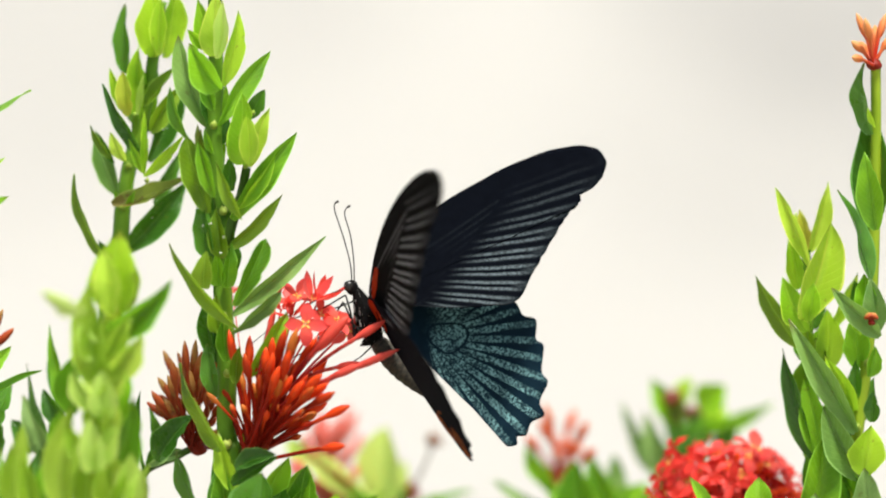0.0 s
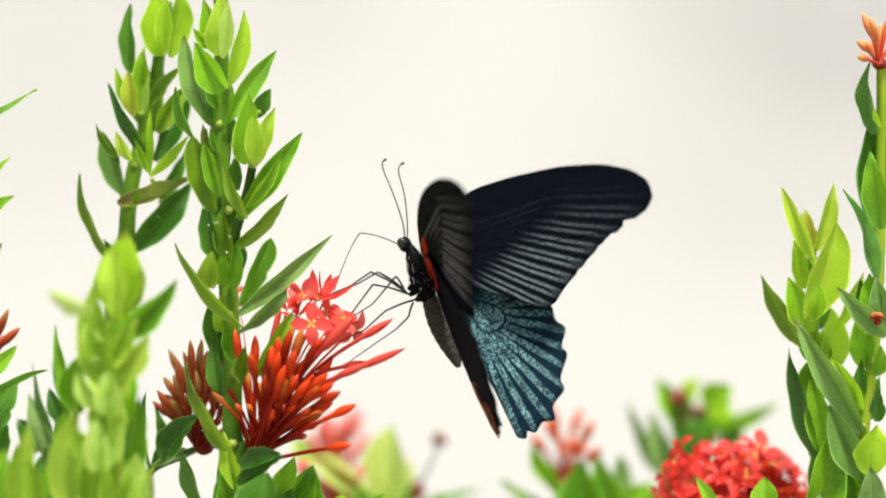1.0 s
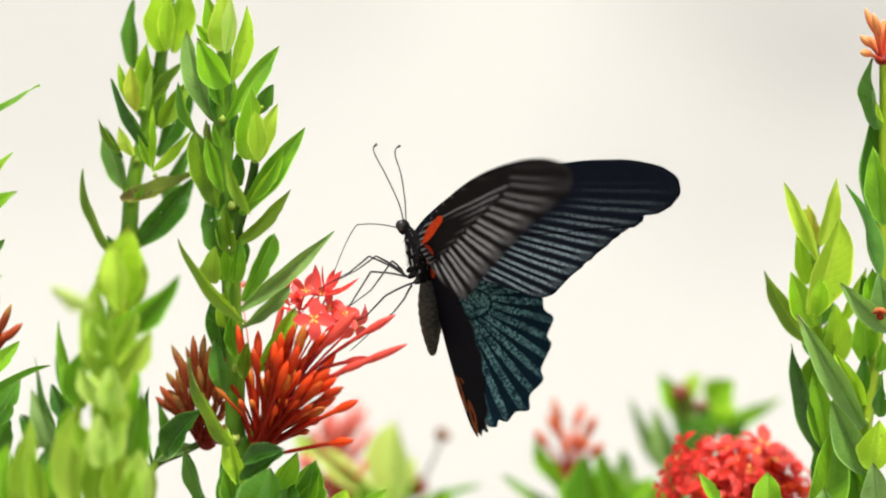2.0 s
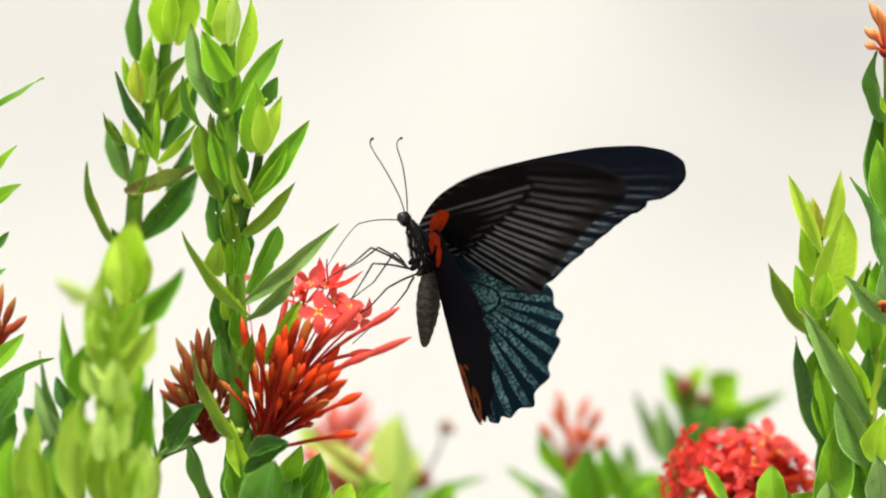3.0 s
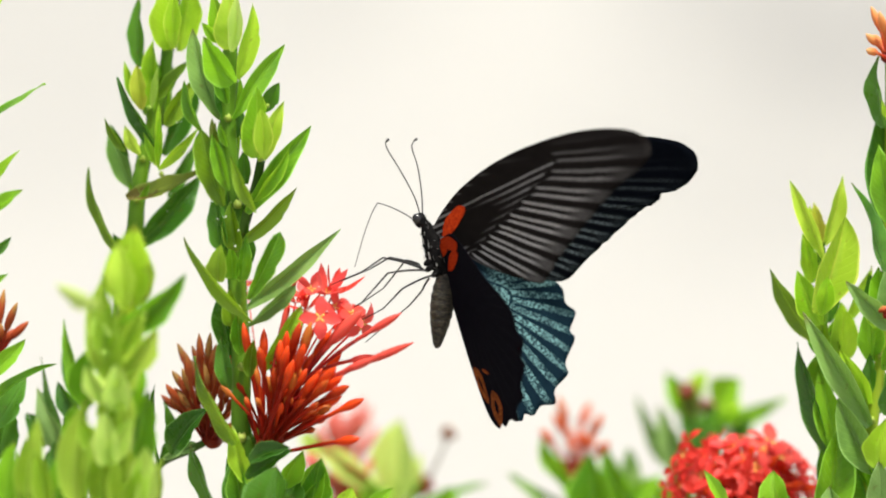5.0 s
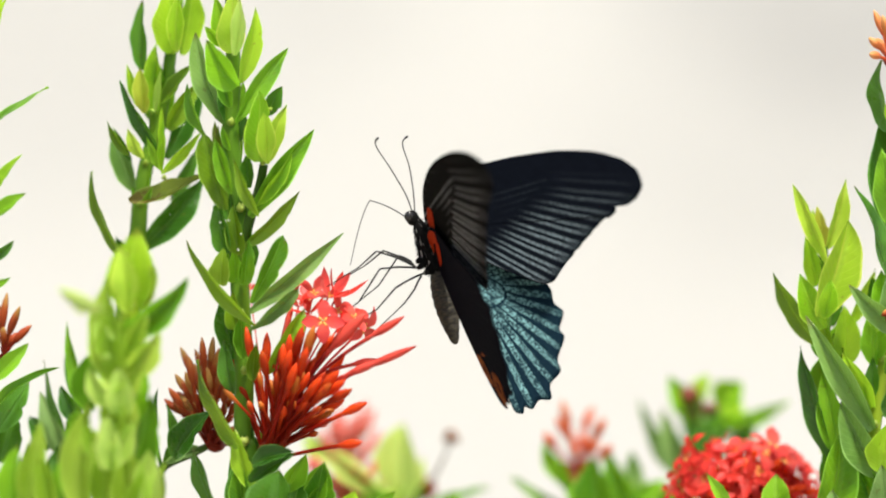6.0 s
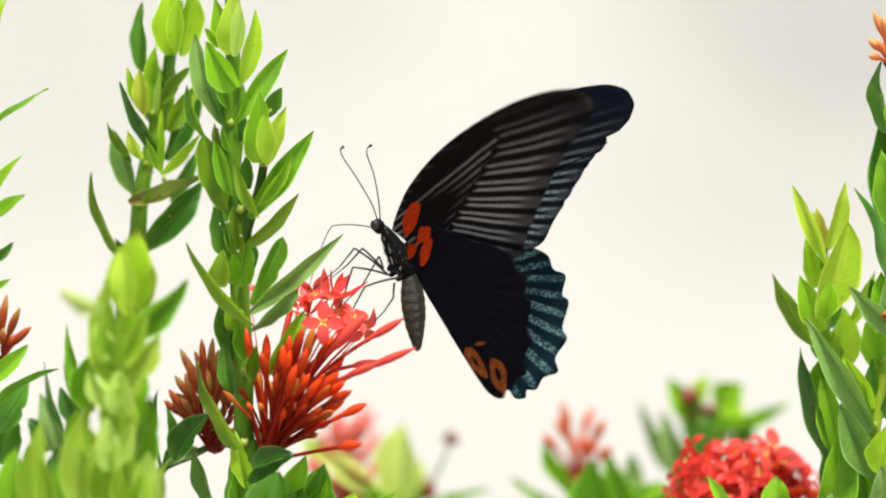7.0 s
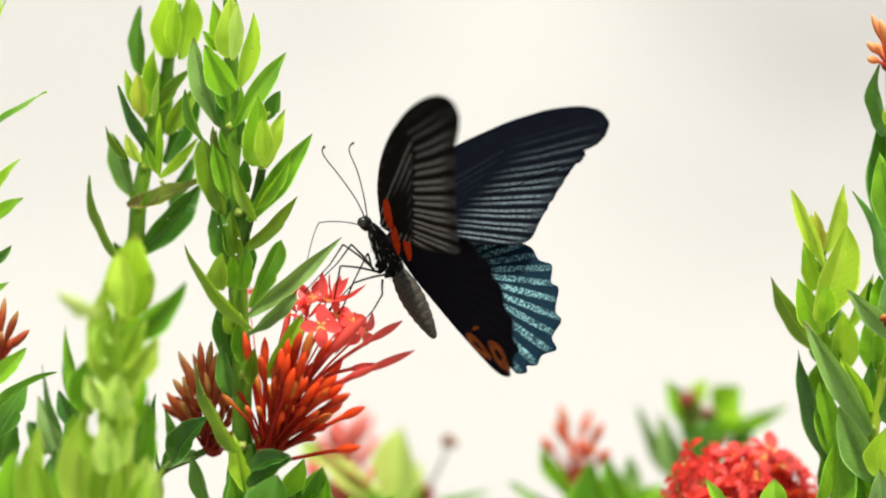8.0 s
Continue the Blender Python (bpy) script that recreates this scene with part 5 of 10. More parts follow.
bud(buds_h, shoot_h, -25.9, 131.0, -73.5, -21.3, 129.0, -58.3, "pink", 0.95, 0.3, 0.04)
bud(buds_h, shoot_h, -25.4, 131.0, -73.5, -38.8, 130.0, -63.2, "pink", 0.95, 0.3, 0.04)
buds_w = flower_head(shoot_h, -6.9, 150.0, -67.2, 3.6, "withered brown flower head")
bud(buds_w, shoot_h, -6.9, 150.0, -67.5, -8.1, 150.0, -63.4, "brown", 1.14, 0.60, 0.04)
bud(buds_w, shoot_h, -6.9, 150.0, -67.5, -4.8, 150.0, -64.2, "brown", 1.14, 0.60, 0.04)
bud(buds_w, shoot_h, -6.9, 150.0, -67.5, -9.7, 150.0, -66.7, "brown", 1.14, 0.60, 0.04)
bud(buds_w, shoot_h, -6.9, 150.0, -67.5, -3.1, 150.0, -67.5, "brown", 1.14, 0.60, 0.04)
bud(buds_w, shoot_h, -6.9, 150.0, -67.5, -6.4, 150.0, -69.1, "brown", 1.14, 0.60, 0.04)
stem(shoot_h, [(0.5, 140.0, -53.1), (-2.3, 140.0, -59.7), (-5.9, 140.0, -66.3)], 0.36, 0.49, "brown", down=False, name="stalk")
seed_w = flower_head(shoot_h, 1.0, 150.0, -52.1, 1.8, "withered brown seed head")
bud(seed_w, shoot_h, 0.7, 150.0, -53.5, 2.3, 150.0, -51.0, "brown", 1.66, 0.70, 0.04)
bud(seed_w, shoot_h, 0.7, 150.0, -53.5, -1.0, 150.0, -51.3, "brown", 1.14, 0.70, 0.04)
bud(seed_w, shoot_h, 0.3, 150.0, -53.5, 1.3, 150.0, -49.7, "brown", 1.46, 0.70, 0.04)

# the peach bud head, out of focus

shoot_i = plant("ixora_shrub", 43.3, 128.0, "ixora plant with a faded peach-red bud head")
stem(shoot_i, [(37.1, 128.0, -63.3), (38.4, 128.0, -69.8), (43.3, 128.0, -84.5)], 1.47, 1.95, "green")
stem(shoot_i, [(18.6, 128.0, -63.0), (27.0, 128.0, -67.9), (35.2, 128.0, -73.1), (43.3, 128.0, -84.5)], 0.65, 0.98, "green", down=False, name="side_stem")
buds_i = flower_head(shoot_i, 36.8, 128.0, -63.3, 3.3, "faded peach-red bud head")
bud(buds_i, shoot_i, 36.2, 126.7, -62.6, 32.6, 123.7, -40.4, "peach", 0.99, 0.36, 0.04)
bud(buds_i, shoot_i, 35.8, 131.1, -62.2, 41.9, 138.4, -42.4, "peach", 0.99, 0.36, 0.04)
bud(buds_i, shoot_i, 37.8, 125.7, -62.2, 45.0, 120.4, -45.5, "peach", 0.99, 0.36, 0.04)
bud(buds_i, shoot_i, 35.9, 125.6, -61.9, 27.2, 119.9, -49.7, "peach", 0.99, 0.36, 0.04)
bud(buds_i, shoot_i, 38.6, 130.5, -63.7, 34.5, 136.5, -48.9, "peach", 0.99, 0.36, 0.04)
bud(buds_i, shoot_i, 38.7, 128.5, -63.3, 40.1, 129.6, -50.4, "peach", 0.99, 0.36, 0.04)
bud(buds_i, shoot_i, 38.5, 126.7, -61.6, 31.0, 123.6, -45.3, "peach", 0.99, 0.36, 0.04)
bud(buds_i, shoot_i, 37.2, 129.6, -62.9, 43.4, 133.2, -52.1, "peach", 0.99, 0.36, 0.04)
bud(buds_i, shoot_i, 37.8, 126.7, -62.9, 35.9, 123.7, -53.4, "peach", 0.99, 0.36, 0.04)
bud(buds_i, shoot_i, 38.1, 124.5, -63.8, 47.0, 116.3, -53.2, "peach", 0.99, 0.36, 0.04)
leaf(shoot_i, 41.7, 116.0, -77.4, 41.4, 116.0, -56.4, 12.5, "mid", 10, 0.02)
leaf(shoot_i, 35.9, 124.0, -66.4, 27.3, 124.0, -52.1, 5.3, "mid", 19, 0.03)
leaf(shoot_i, 54.0, 132.0, -74.9, 45.4, 132.0, -54.5, 8.4, "mid", 19, 0.04)
leaf(shoot_i, 50.1, 138.0, -75.2, 53.4, 138.0, -55.5, 7.8, "back", -19, 0.04)
leaf(shoot_i, 36.8, 128.0, -71.5, 32.7, 128.0, -58.4, 6.8, "mid", -19, 0.01)
leaf(shoot_i, 32.6, 123.0, -76.9, 17.2, 123.0, -62.3, 4.3, "back", -57, 0.05)
leaf(shoot_i, 51.4, 128.0, -73.1, 62.8, 128.0, -63.3, 5.6, "mid", 19, 0.07)
leaf(shoot_i, 54.7, 128.0, -78.0, 58.0, 128.0, -68.2, 9.3, "mid", 19, 0.01)

# the leafy rosette, out of focus

shoot_j = plant("ixora_shrub", 71.1, 150.0, "leafy ixora rosette with small brownish buds")
stem(shoot_j, [(72.8, 150.0, -41.1), (72.3, 150.0, -52.6), (71.1, 150.0, -69.1), (71.1, 150.0, -85.6)], 1.98, 2.31, "green")
leaf(shoot_j, 68.6, 150.0, -64.2, 55.4, 150.0, -40.8, 5.4, "back", 34, 0.07)
leaf(shoot_j, 68.4, 144.0, -67.2, 61.8, 144.0, -43.4, 6.6, "back", 10, 0.04)
leaf(shoot_j, 74.1, 144.0, -47.5, 63.8, 144.0, -33.7, 7.1, "mid", 15, 0.03)
leaf(shoot_j, 72.8, 150.0, -41.1, 76.1, 150.0, -33.7, 5.7, "young", 19, 0.02)
leaf(shoot_j, 78.6, 144.0, -43.4, 85.8, 144.0, -35.7, 9.6, "young", 8, 0.02)
leaf(shoot_j, 77.7, 150.0, -48.5, 100.0, 150.0, -41.7, 5.4, "mid", -19, 0.06)
leaf(shoot_j, 81.8, 150.0, -52.6, 90.1, 150.0, -47.7, 6.3, "dark", -19, 0.01)
leaf(shoot_j, 71.7, 152.0, -54.4, 68.7, 152.0, -42.8, 6.9, "dark", -19, 0.03)
leaf(shoot_j, 75.3, 152.0, -56.0, 78.6, 152.0, -41.1, 7.9, "dark", -19, 0.05)
leaf(shoot_j, 73.2, 142.0, -58.9, 70.8, 142.0, -45.8, 9.4, "dark", -19, 0.03)
leaf(shoot_j, 71.5, 140.0, -47.4, 67.4, 140.0, -35.9, 6.3, "rust", -19, 0.06)
leaf(shoot_j, 73.3, 144.0, -68.9, 65.1, 144.0, -59.0, 9.4, "dark", -19, 0.01)
leaf(shoot_j, 75.4, 154.0, -69.3, 85.3, 154.0, -54.4, 9.4, "dark", -19, 0.02)
leaf(shoot_j, 80.2, 150.0, -49.3, 86.8, 150.0, -42.7, 6.3, "young", 19, 0.06)
leaf(shoot_j, 65.3, 150.0, -75.7, 60.4, 150.0, -65.8, 9.4, "mid", -19, 0.04)
buds_j = flower_head(shoot_j, 69.4, 136.0, -39.4, 2.3, "small brownish buds")
bud(buds_j, shoot_j, 70.0, 136.0, -40.7, 68.1, 136.0, -37.1, "brown", 1.25, 0.60, 0.04)
bud(buds_j, shoot_j, 70.0, 136.0, -40.7, 71.7, 136.0, -36.6, "brown", 1.14, 0.60, 0.04)
bud(buds_j, shoot_j, 75.4, 136.0, -45.6, 77.1, 136.0, -41.6, "brown", 1.35, 0.60, 0.04)
bud(buds_j, shoot_j, 74.6, 136.0, -45.6, 74.6, 136.0, -41.6, "brown", 1.25, 0.60, 0.04)

# the full red flower head

shoot_k = plant("ixora_shrub", 83.9, 36.0, "ixora shoot with a full domed head of red florets")
stem(shoot_k, [(82.9, 53.0, -67.0), (83.4, 52.5, -74.6), (84.2, 52.0, -84.0)], 1.69, 2.00, "green")
florets_k = flower_head(shoot_k, 82.9, 53.0, -67.6, 9.0, "full dome of open red ixora florets")
floret(florets_k, shoot_k, 84.7, 53.0, -51.9, (0.34, -0.25, 1.37), 5.9, "rose", 1.32, 0.22, foot=(83.1, 53.0, -67.0))
floret(florets_k, shoot_k, 80.2, 55.2, -53.5, (0.07, -0.10, 1.37), 6.3, "red", 1.42, -0.03, foot=(82.0, 53.0, -67.0))
floret(florets_k, shoot_k, 82.8, 48.3, -51.8, (-0.42, -0.54, 1.53), 6.5, "red", 0.39, 0.32, foot=(82.7, 53.0, -67.0))
floret(florets_k, shoot_k, 86.5, 57.5, -52.1, (0.43, 0.02, 1.08), 6.3, "rose", 0.25, 0.23, foot=(83.4, 53.0, -67.0))
floret(florets_k, shoot_k, 76.3, 51.9, -52.6, (-0.58, -0.32, 1.38), 6.0, "rose", 0.94, -0.00, foot=(81.2, 53.0, -67.0))
floret(florets_k, shoot_k, 88.8, 49.0, -51.6, (0.63, -0.48, 1.32), 7.5, "rose", 0.73, -0.14, foot=(83.9, 53.0, -67.0))
floret(florets_k, shoot_k, 78.2, 45.5, -52.4, (-0.33, -0.69, 1.07), 6.0, "rose", 0.33, 0.04, foot=(81.8, 53.0, -67.0))
floret(florets_k, shoot_k, 91.3, 56.0, -53.2, (0.54, -0.07, 1.39), 6.3, "red", 0.09, 0.21, foot=(84.4, 53.0, -67.0))
floret(florets_k, shoot_k, 73.7, 56.7, -53.0, (-0.83, -0.04, 1.33), 6.2, "red", 1.28, -0.27, foot=(80.7, 53.0, -67.0))
floret(florets_k, shoot_k, 86.5, 44.0, -53.0, (0.33, -0.77, 0.87), 6.2, "rose", 1.26, 0.14, foot=(83.5, 53.0, -67.0))
floret(florets_k, shoot_k, 73.1, 47.7, -54.0, (-0.92, -0.56, 1.32), 7.5, "red", 0.46, 0.15, foot=(80.6, 53.0, -67.0))
floret(florets_k, shoot_k, 92.0, 50.9, -55.8, (0.30, -0.39, 0.84), 7.0, "red", 0.56, 0.06, foot=(84.9, 53.0, -67.0))
floret(florets_k, shoot_k, 80.7, 42.7, -55.7, (-0.54, -0.92, 0.81), 6.9, "rose", 0.87, 0.19, foot=(82.3, 53.0, -67.0))
floret(florets_k, shoot_k, 70.8, 53.5, -56.0, (-1.28, -0.22, 1.00), 7.2, "rose", 0.13, -0.08, foot=(79.9, 53.0, -67.0))
floret(florets_k, shoot_k, 91.4, 44.0, -55.1, (0.86, -0.77, 1.13), 6.0, "rose", 0.98, -0.06, foot=(84.5, 53.0, -67.0))
floret(florets_k, shoot_k, 74.2, 43.7, -56.5, (-0.71, -0.83, 0.63), 6.6, "red", 0.46, 0.15, foot=(80.8, 53.0, -67.0))
floret(florets_k, shoot_k, 96.0, 54.7, -56.7, (0.98, -0.15, 1.21), 7.1, "rose", 0.45, -0.10, foot=(85.6, 53.0, -67.0))
floret(florets_k, shoot_k, 84.6, 41.7, -58.1, (-0.15, -1.03, 1.02), 7.4, "rose", 0.85, 0.11, foot=(83.3, 53.0, -67.0))
floret(florets_k, shoot_k, 68.2, 48.6, -57.0, (-0.63, -0.50, 0.65), 6.7, "red", 0.07, 0.07, foot=(79.6, 53.0, -67.0))
floret(florets_k, shoot_k, 95.2, 47.2, -58.0, (1.10, -0.60, 0.97), 6.4, "red", 0.04, 0.32, foot=(85.5, 53.0, -67.0))
floret(florets_k, shoot_k, 76.9, 39.2, -57.9, (-0.10, -1.06, 1.12), 5.9, "red", 0.87, -0.03, foot=(81.5, 53.0, -67.0))
floret(florets_k, shoot_k, 67.9, 56.8, -59.1, (-1.11, -0.03, 0.50), 7.0, "rose", 0.56, 0.09, foot=(79.4, 53.0, -67.0))
floret(florets_k, shoot_k, 89.2, 41.9, -59.7, (1.05, -1.00, 1.19), 5.7, "red", 0.12, 0.16, foot=(84.4, 53.0, -67.0))
floret(florets_k, shoot_k, 70.4, 44.1, -59.7, (-1.02, -0.80, 0.42), 6.1, "rose", 0.71, 0.02, foot=(79.9, 53.0, -67.0))
floret(florets_k, shoot_k, 97.9, 51.7, -60.0, (0.97, -0.33, 0.97), 7.1, "red", 0.33, 0.05, foot=(86.1, 53.0, -67.0))
floret(florets_k, shoot_k, 81.9, 37.3, -59.9, (-0.36, -1.18, 0.33), 6.0, "red", 1.40, -0.23, foot=(82.6, 53.0, -67.0))
floret(florets_k, shoot_k, 66.4, 51.5, -61.0, (-0.86, -0.34, 0.32), 6.2, "red", 0.81, 0.35, foot=(79.1, 53.0, -67.0))
floret(florets_k, shoot_k, 93.6, 44.5, -61.5, (0.87, -0.82, 0.99), 6.0, "red", 1.25, 0.17, foot=(85.5, 53.0, -67.0))
floret(florets_k, shoot_k, 73.0, 39.1, -61.2, (-0.77, -1.06, 0.72), 6.0, "red", 0.42, 0.22, foot=(80.7, 53.0, -67.0))
floret(florets_k, shoot_k, 96.7, 56.7, -62.9, (1.16, 0.00, 0.29), 7.3, "red", 0.96, -0.26, foot=(86.1, 53.0, -67.0))
floret(florets_k, shoot_k, 87.7, 37.1, -61.8, (0.56, -1.16, 0.70), 5.9, "red", 1.24, 0.14, foot=(83.9, 53.0, -67.0))
floret(florets_k, shoot_k, 68.2, 46.4, -63.2, (-1.49, -0.67, 0.77), 6.1, "red", 1.18, 0.06, foot=(79.3, 53.0, -67.0))
floret(florets_k, shoot_k, 97.3, 48.5, -63.5, (1.08, -0.54, 0.36), 6.6, "red", 1.33, 0.04, foot=(86.2, 53.0, -67.0))
floret(florets_k, shoot_k, 78.4, 37.9, -63.5, (-0.06, -1.22, 0.88), 6.0, "red", 0.84, 0.27, foot=(81.8, 53.0, -67.0))
floret(florets_k, shoot_k, 66.3, 55.0, -64.7, (-1.45, -0.13, 0.21), 7.1, "red", 0.86, -0.30, foot=(78.9, 53.0, -67.0))
floret(florets_k, shoot_k, 91.6, 41.9, -64.5, (0.58, -1.01, 0.49), 6.4, "red", 0.44, -0.18, foot=(85.1, 53.0, -67.0))
floret(florets_k, shoot_k, 70.3, 41.4, -64.9, (-0.55, -0.96, 0.31), 6.5, "red", 1.05, -0.09, foot=(79.9, 53.0, -67.0))
floret(florets_k, shoot_k, 100.1, 53.9, -65.6, (0.70, -0.20, 0.21), 6.9, "red", 0.17, -0.32, foot=(86.4, 53.0, -67.0))
floret(florets_k, shoot_k, 84.0, 36.7, -65.4, (0.23, -1.24, 0.48), 7.3, "red", 0.48, 0.28, foot=(83.1, 53.0, -67.0))
floret(florets_k, shoot_k, 65.1, 49.1, -66.5, (-0.72, -0.47, 0.17), 5.9, "red", 1.17, -0.22, foot=(78.9, 53.0, -67.0))
floret(florets_k, shoot_k, 95.1, 45.9, -66.5, (1.27, -0.74, 0.47), 7.0, "red", 0.16, 0.15, foot=(85.9, 53.0, -67.0))
floret(florets_k, shoot_k, 75.5, 39.3, -66.8, (-0.50, -1.16, 0.42), 6.3, "red", 0.54, 0.23, foot=(81.1, 53.0, -67.0))
bud(florets_k, shoot_k, 80.5, 50.0, -67.5, 75.2, 43.1, -54.4, "red", 0.83, 0.22, 0.04)
bud(florets_k, shoot_k, 83.8, 52.1, -67.6, 89.4, 50.1, -56.3, "red", 0.79, 0.22, 0.04)
bud(florets_k, shoot_k, 81.3, 51.6, -67.6, 80.9, 48.5, -55.1, "red", 0.72, 0.22, 0.04)
bud(florets_k, shoot_k, 83.3, 51.0, -67.5, 93.2, 46.5, -62.5, "red", 0.63, 0.22, 0.04)
bud(florets_k, shoot_k, 81.1, 54.9, -67.7, 67.2, 59.2, -63.0, "red", 0.86, 0.22, 0.04)
bud(florets_k, shoot_k, 82.4, 52.4, -67.6, 78.7, 51.1, -59.0, "red", 0.66, 0.22, 0.04)
bud(florets_k, shoot_k, 81.0, 51.1, -67.5, 93.0, 46.7, -62.9, "red", 0.80, 0.22, 0.04)
bud(florets_k, shoot_k, 81.2, 53.7, -67.6, 69.2, 55.2, -60.0, "red", 0.81, 0.22, 0.04)
bud(florets_k, shoot_k, 80.7, 53.4, -67.6, 92.5, 54.2, -56.4, "red", 0.71, 0.22, 0.04)
bud(florets_k, shoot_k, 83.0, 55.1, -67.7, 69.7, 59.9, -58.3, "red", 0.81, 0.22, 0.04)
bud(florets_k, shoot_k, 82.3, 52.2, -67.6, 72.0, 50.5, -64.1, "red", 0.82, 0.22, 0.04)
bud(florets_k, shoot_k, 82.0, 51.0, -67.5, 97.7, 46.3, -61.9, "red", 0.66, 0.22, 0.04)
bud(florets_k, shoot_k, 81.2, 55.1, -67.7, 99.4, 60.1, -64.7, "red", 0.62, 0.22, 0.04)
bud(florets_k, shoot_k, 82.1, 54.9, -67.7, 90.4, 59.3, -57.1, "red", 0.71, 0.22, 0.04)
bud(florets_k, shoot_k, 84.1, 54.5, -67.7, 75.9, 58.1, -59.7, "red", 0.82, 0.22, 0.04)
bud(florets_k, shoot_k, 84.2, 51.2, -67.5, 85.1, 47.0, -56.7, "red", 0.74, 0.22, 0.04)
bud(florets_k, shoot_k, 82.8, 55.3, -67.7, 78.1, 60.8, -55.5, "red", 0.64, 0.22, 0.04)
bud(florets_k, shoot_k, 81.7, 50.3, -67.5, 92.9, 44.1, -59.7, "red", 0.64, 0.22, 0.04)
bud(florets_k, shoot_k, 80.8, 51.5, -67.5, 84.5, 47.9, -59.7, "red", 0.76, 0.22, 0.04)
bud(florets_k, shoot_k, 81.5, 54.9, -67.7, 93.5, 59.4, -64.8, "red", 0.85, 0.22, 0.04)
bud(florets_k, shoot_k, 82.5, 53.0, -67.6, 68.0, 52.9, -60.6, "red", 0.68, 0.22, 0.04)
bud(florets_k, shoot_k, 81.4, 52.9, -67.6, 94.7, 52.5, -57.1, "red", 0.78, 0.22, 0.04)
bud(florets_k, shoot_k, 82.5, 52.4, -67.6, 96.2, 50.9, -61.9, "red", 0.81, 0.22, 0.04)
bud(florets_k, shoot_k, 81.2, 49.4, -67.5, 75.4, 41.0, -61.1, "red", 0.80, 0.22, 0.04)
bud(florets_k, shoot_k, 81.1, 53.4, -67.6, 86.9, 54.4, -54.9, "red", 0.73, 0.22, 0.04)
bud(florets_k, shoot_k, 82.6, 52.2, -67.6, 90.7, 50.4, -60.7, "red", 0.85, 0.22, 0.04)
bud(florets_k, shoot_k, 80.9, 51.7, -67.6, 71.7, 48.6, -61.2, "red", 0.86, 0.22, 0.04)
bud(florets_k, shoot_k, 82.2, 50.8, -67.5, 93.9, 45.7, -61.2, "red", 0.62, 0.22, 0.04)
bud(florets_k, shoot_k, 81.6, 49.1, -67.4, 92.2, 40.0, -61.7, "red", 0.87, 0.22, 0.04)
bud(florets_k, shoot_k, 82.0, 50.9, -67.5, 86.9, 46.1, -60.7, "red", 0.72, 0.22, 0.04)
bud(florets_k, shoot_k, 84.0, 52.3, -67.6, 91.2, 50.6, -61.1, "red", 0.86, 0.22, 0.04)
bud(florets_k, shoot_k, 84.5, 52.1, -67.6, 80.1, 50.1, -58.3, "red", 0.63, 0.22, 0.04)
bud(florets_k, shoot_k, 84.3, 49.6, -67.5, 81.0, 41.6, -55.6, "red", 0.78, 0.22, 0.04)
bud(florets_k, shoot_k, 80.6, 53.9, -67.7, 95.2, 56.1, -62.4, "red", 0.72, 0.22, 0.04)
bud(florets_k, shoot_k, 82.3, 49.4, -67.5, 83.7, 41.0, -51.7, "red", 0.71, 0.22, 0.04)
bud(florets_k, shoot_k, 83.6, 54.5, -67.7, 84.6, 58.2, -57.0, "red", 0.78, 0.22, 0.04)
bud(florets_k, shoot_k, 80.8, 50.9, -67.5, 83.1, 46.1, -56.4, "red", 0.82, 0.22, 0.04)
bud(florets_k, shoot_k, 82.8, 53.2, -67.6, 84.1, 53.7, -54.8, "red", 0.67, 0.22, 0.04)
bud(florets_k, shoot_k, 84.7, 52.0, -67.6, 96.5, 49.6, -59.5, "red", 0.88, 0.22, 0.04)
bud(florets_k, shoot_k, 83.8, 53.0, -67.6, 88.0, 53.0, -56.5, "red", 0.68, 0.22, 0.04)
bud(florets_k, shoot_k, 80.7, 51.0, -67.5, 87.4, 46.4, -57.9, "red", 0.81, 0.22, 0.04)
bud(florets_k, shoot_k, 84.2, 53.7, -67.6, 80.5, 55.3, -56.0, "red", 0.81, 0.22, 0.04)
bud(florets_k, shoot_k, 81.2, 54.6, -67.7, 67.7, 58.3, -63.2, "red", 0.85, 0.22, 0.04)
bud(florets_k, shoot_k, 83.5, 49.2, -67.5, 90.3, 40.4, -60.8, "red", 0.85, 0.22, 0.04)
bud(florets_k, shoot_k, 82.3, 50.4, -67.5, 70.6, 44.5, -56.9, "red", 0.68, 0.22, 0.04)
bud(florets_k, shoot_k, 83.8, 53.7, -67.6, 93.9, 55.4, -57.2, "red", 0.69, 0.22, 0.04)
bud(florets_k, shoot_k, 84.1, 49.2, -67.5, 73.6, 40.4, -61.0, "red", 0.78, 0.22, 0.04)
bud(florets_k, shoot_k, 81.2, 51.6, -67.6, 85.7, 48.4, -57.7, "red", 0.79, 0.22, 0.04)
bud(florets_k, shoot_k, 82.7, 48.8, -67.4, 70.1, 39.1, -63.8, "red", 0.86, 0.22, 0.04)
bud(florets_k, shoot_k, 83.1, 49.2, -67.5, 90.5, 40.5, -54.4, "red", 0.84, 0.22, 0.04)
bud(florets_k, shoot_k, 81.8, 52.3, -67.6, 74.6, 50.6, -60.9, "red", 0.72, 0.22, 0.04)
bud(florets_k, shoot_k, 83.5, 53.4, -67.6, 70.5, 54.4, -60.5, "red", 0.68, 0.22, 0.04)
bud(florets_k, shoot_k, 83.0, 51.4, -67.5, 87.8, 47.6, -54.1, "red", 0.67, 0.22, 0.04)
bud(florets_k, shoot_k, 81.5, 53.7, -67.6, 76.3, 55.3, -56.3, "red", 0.68, 0.22, 0.04)
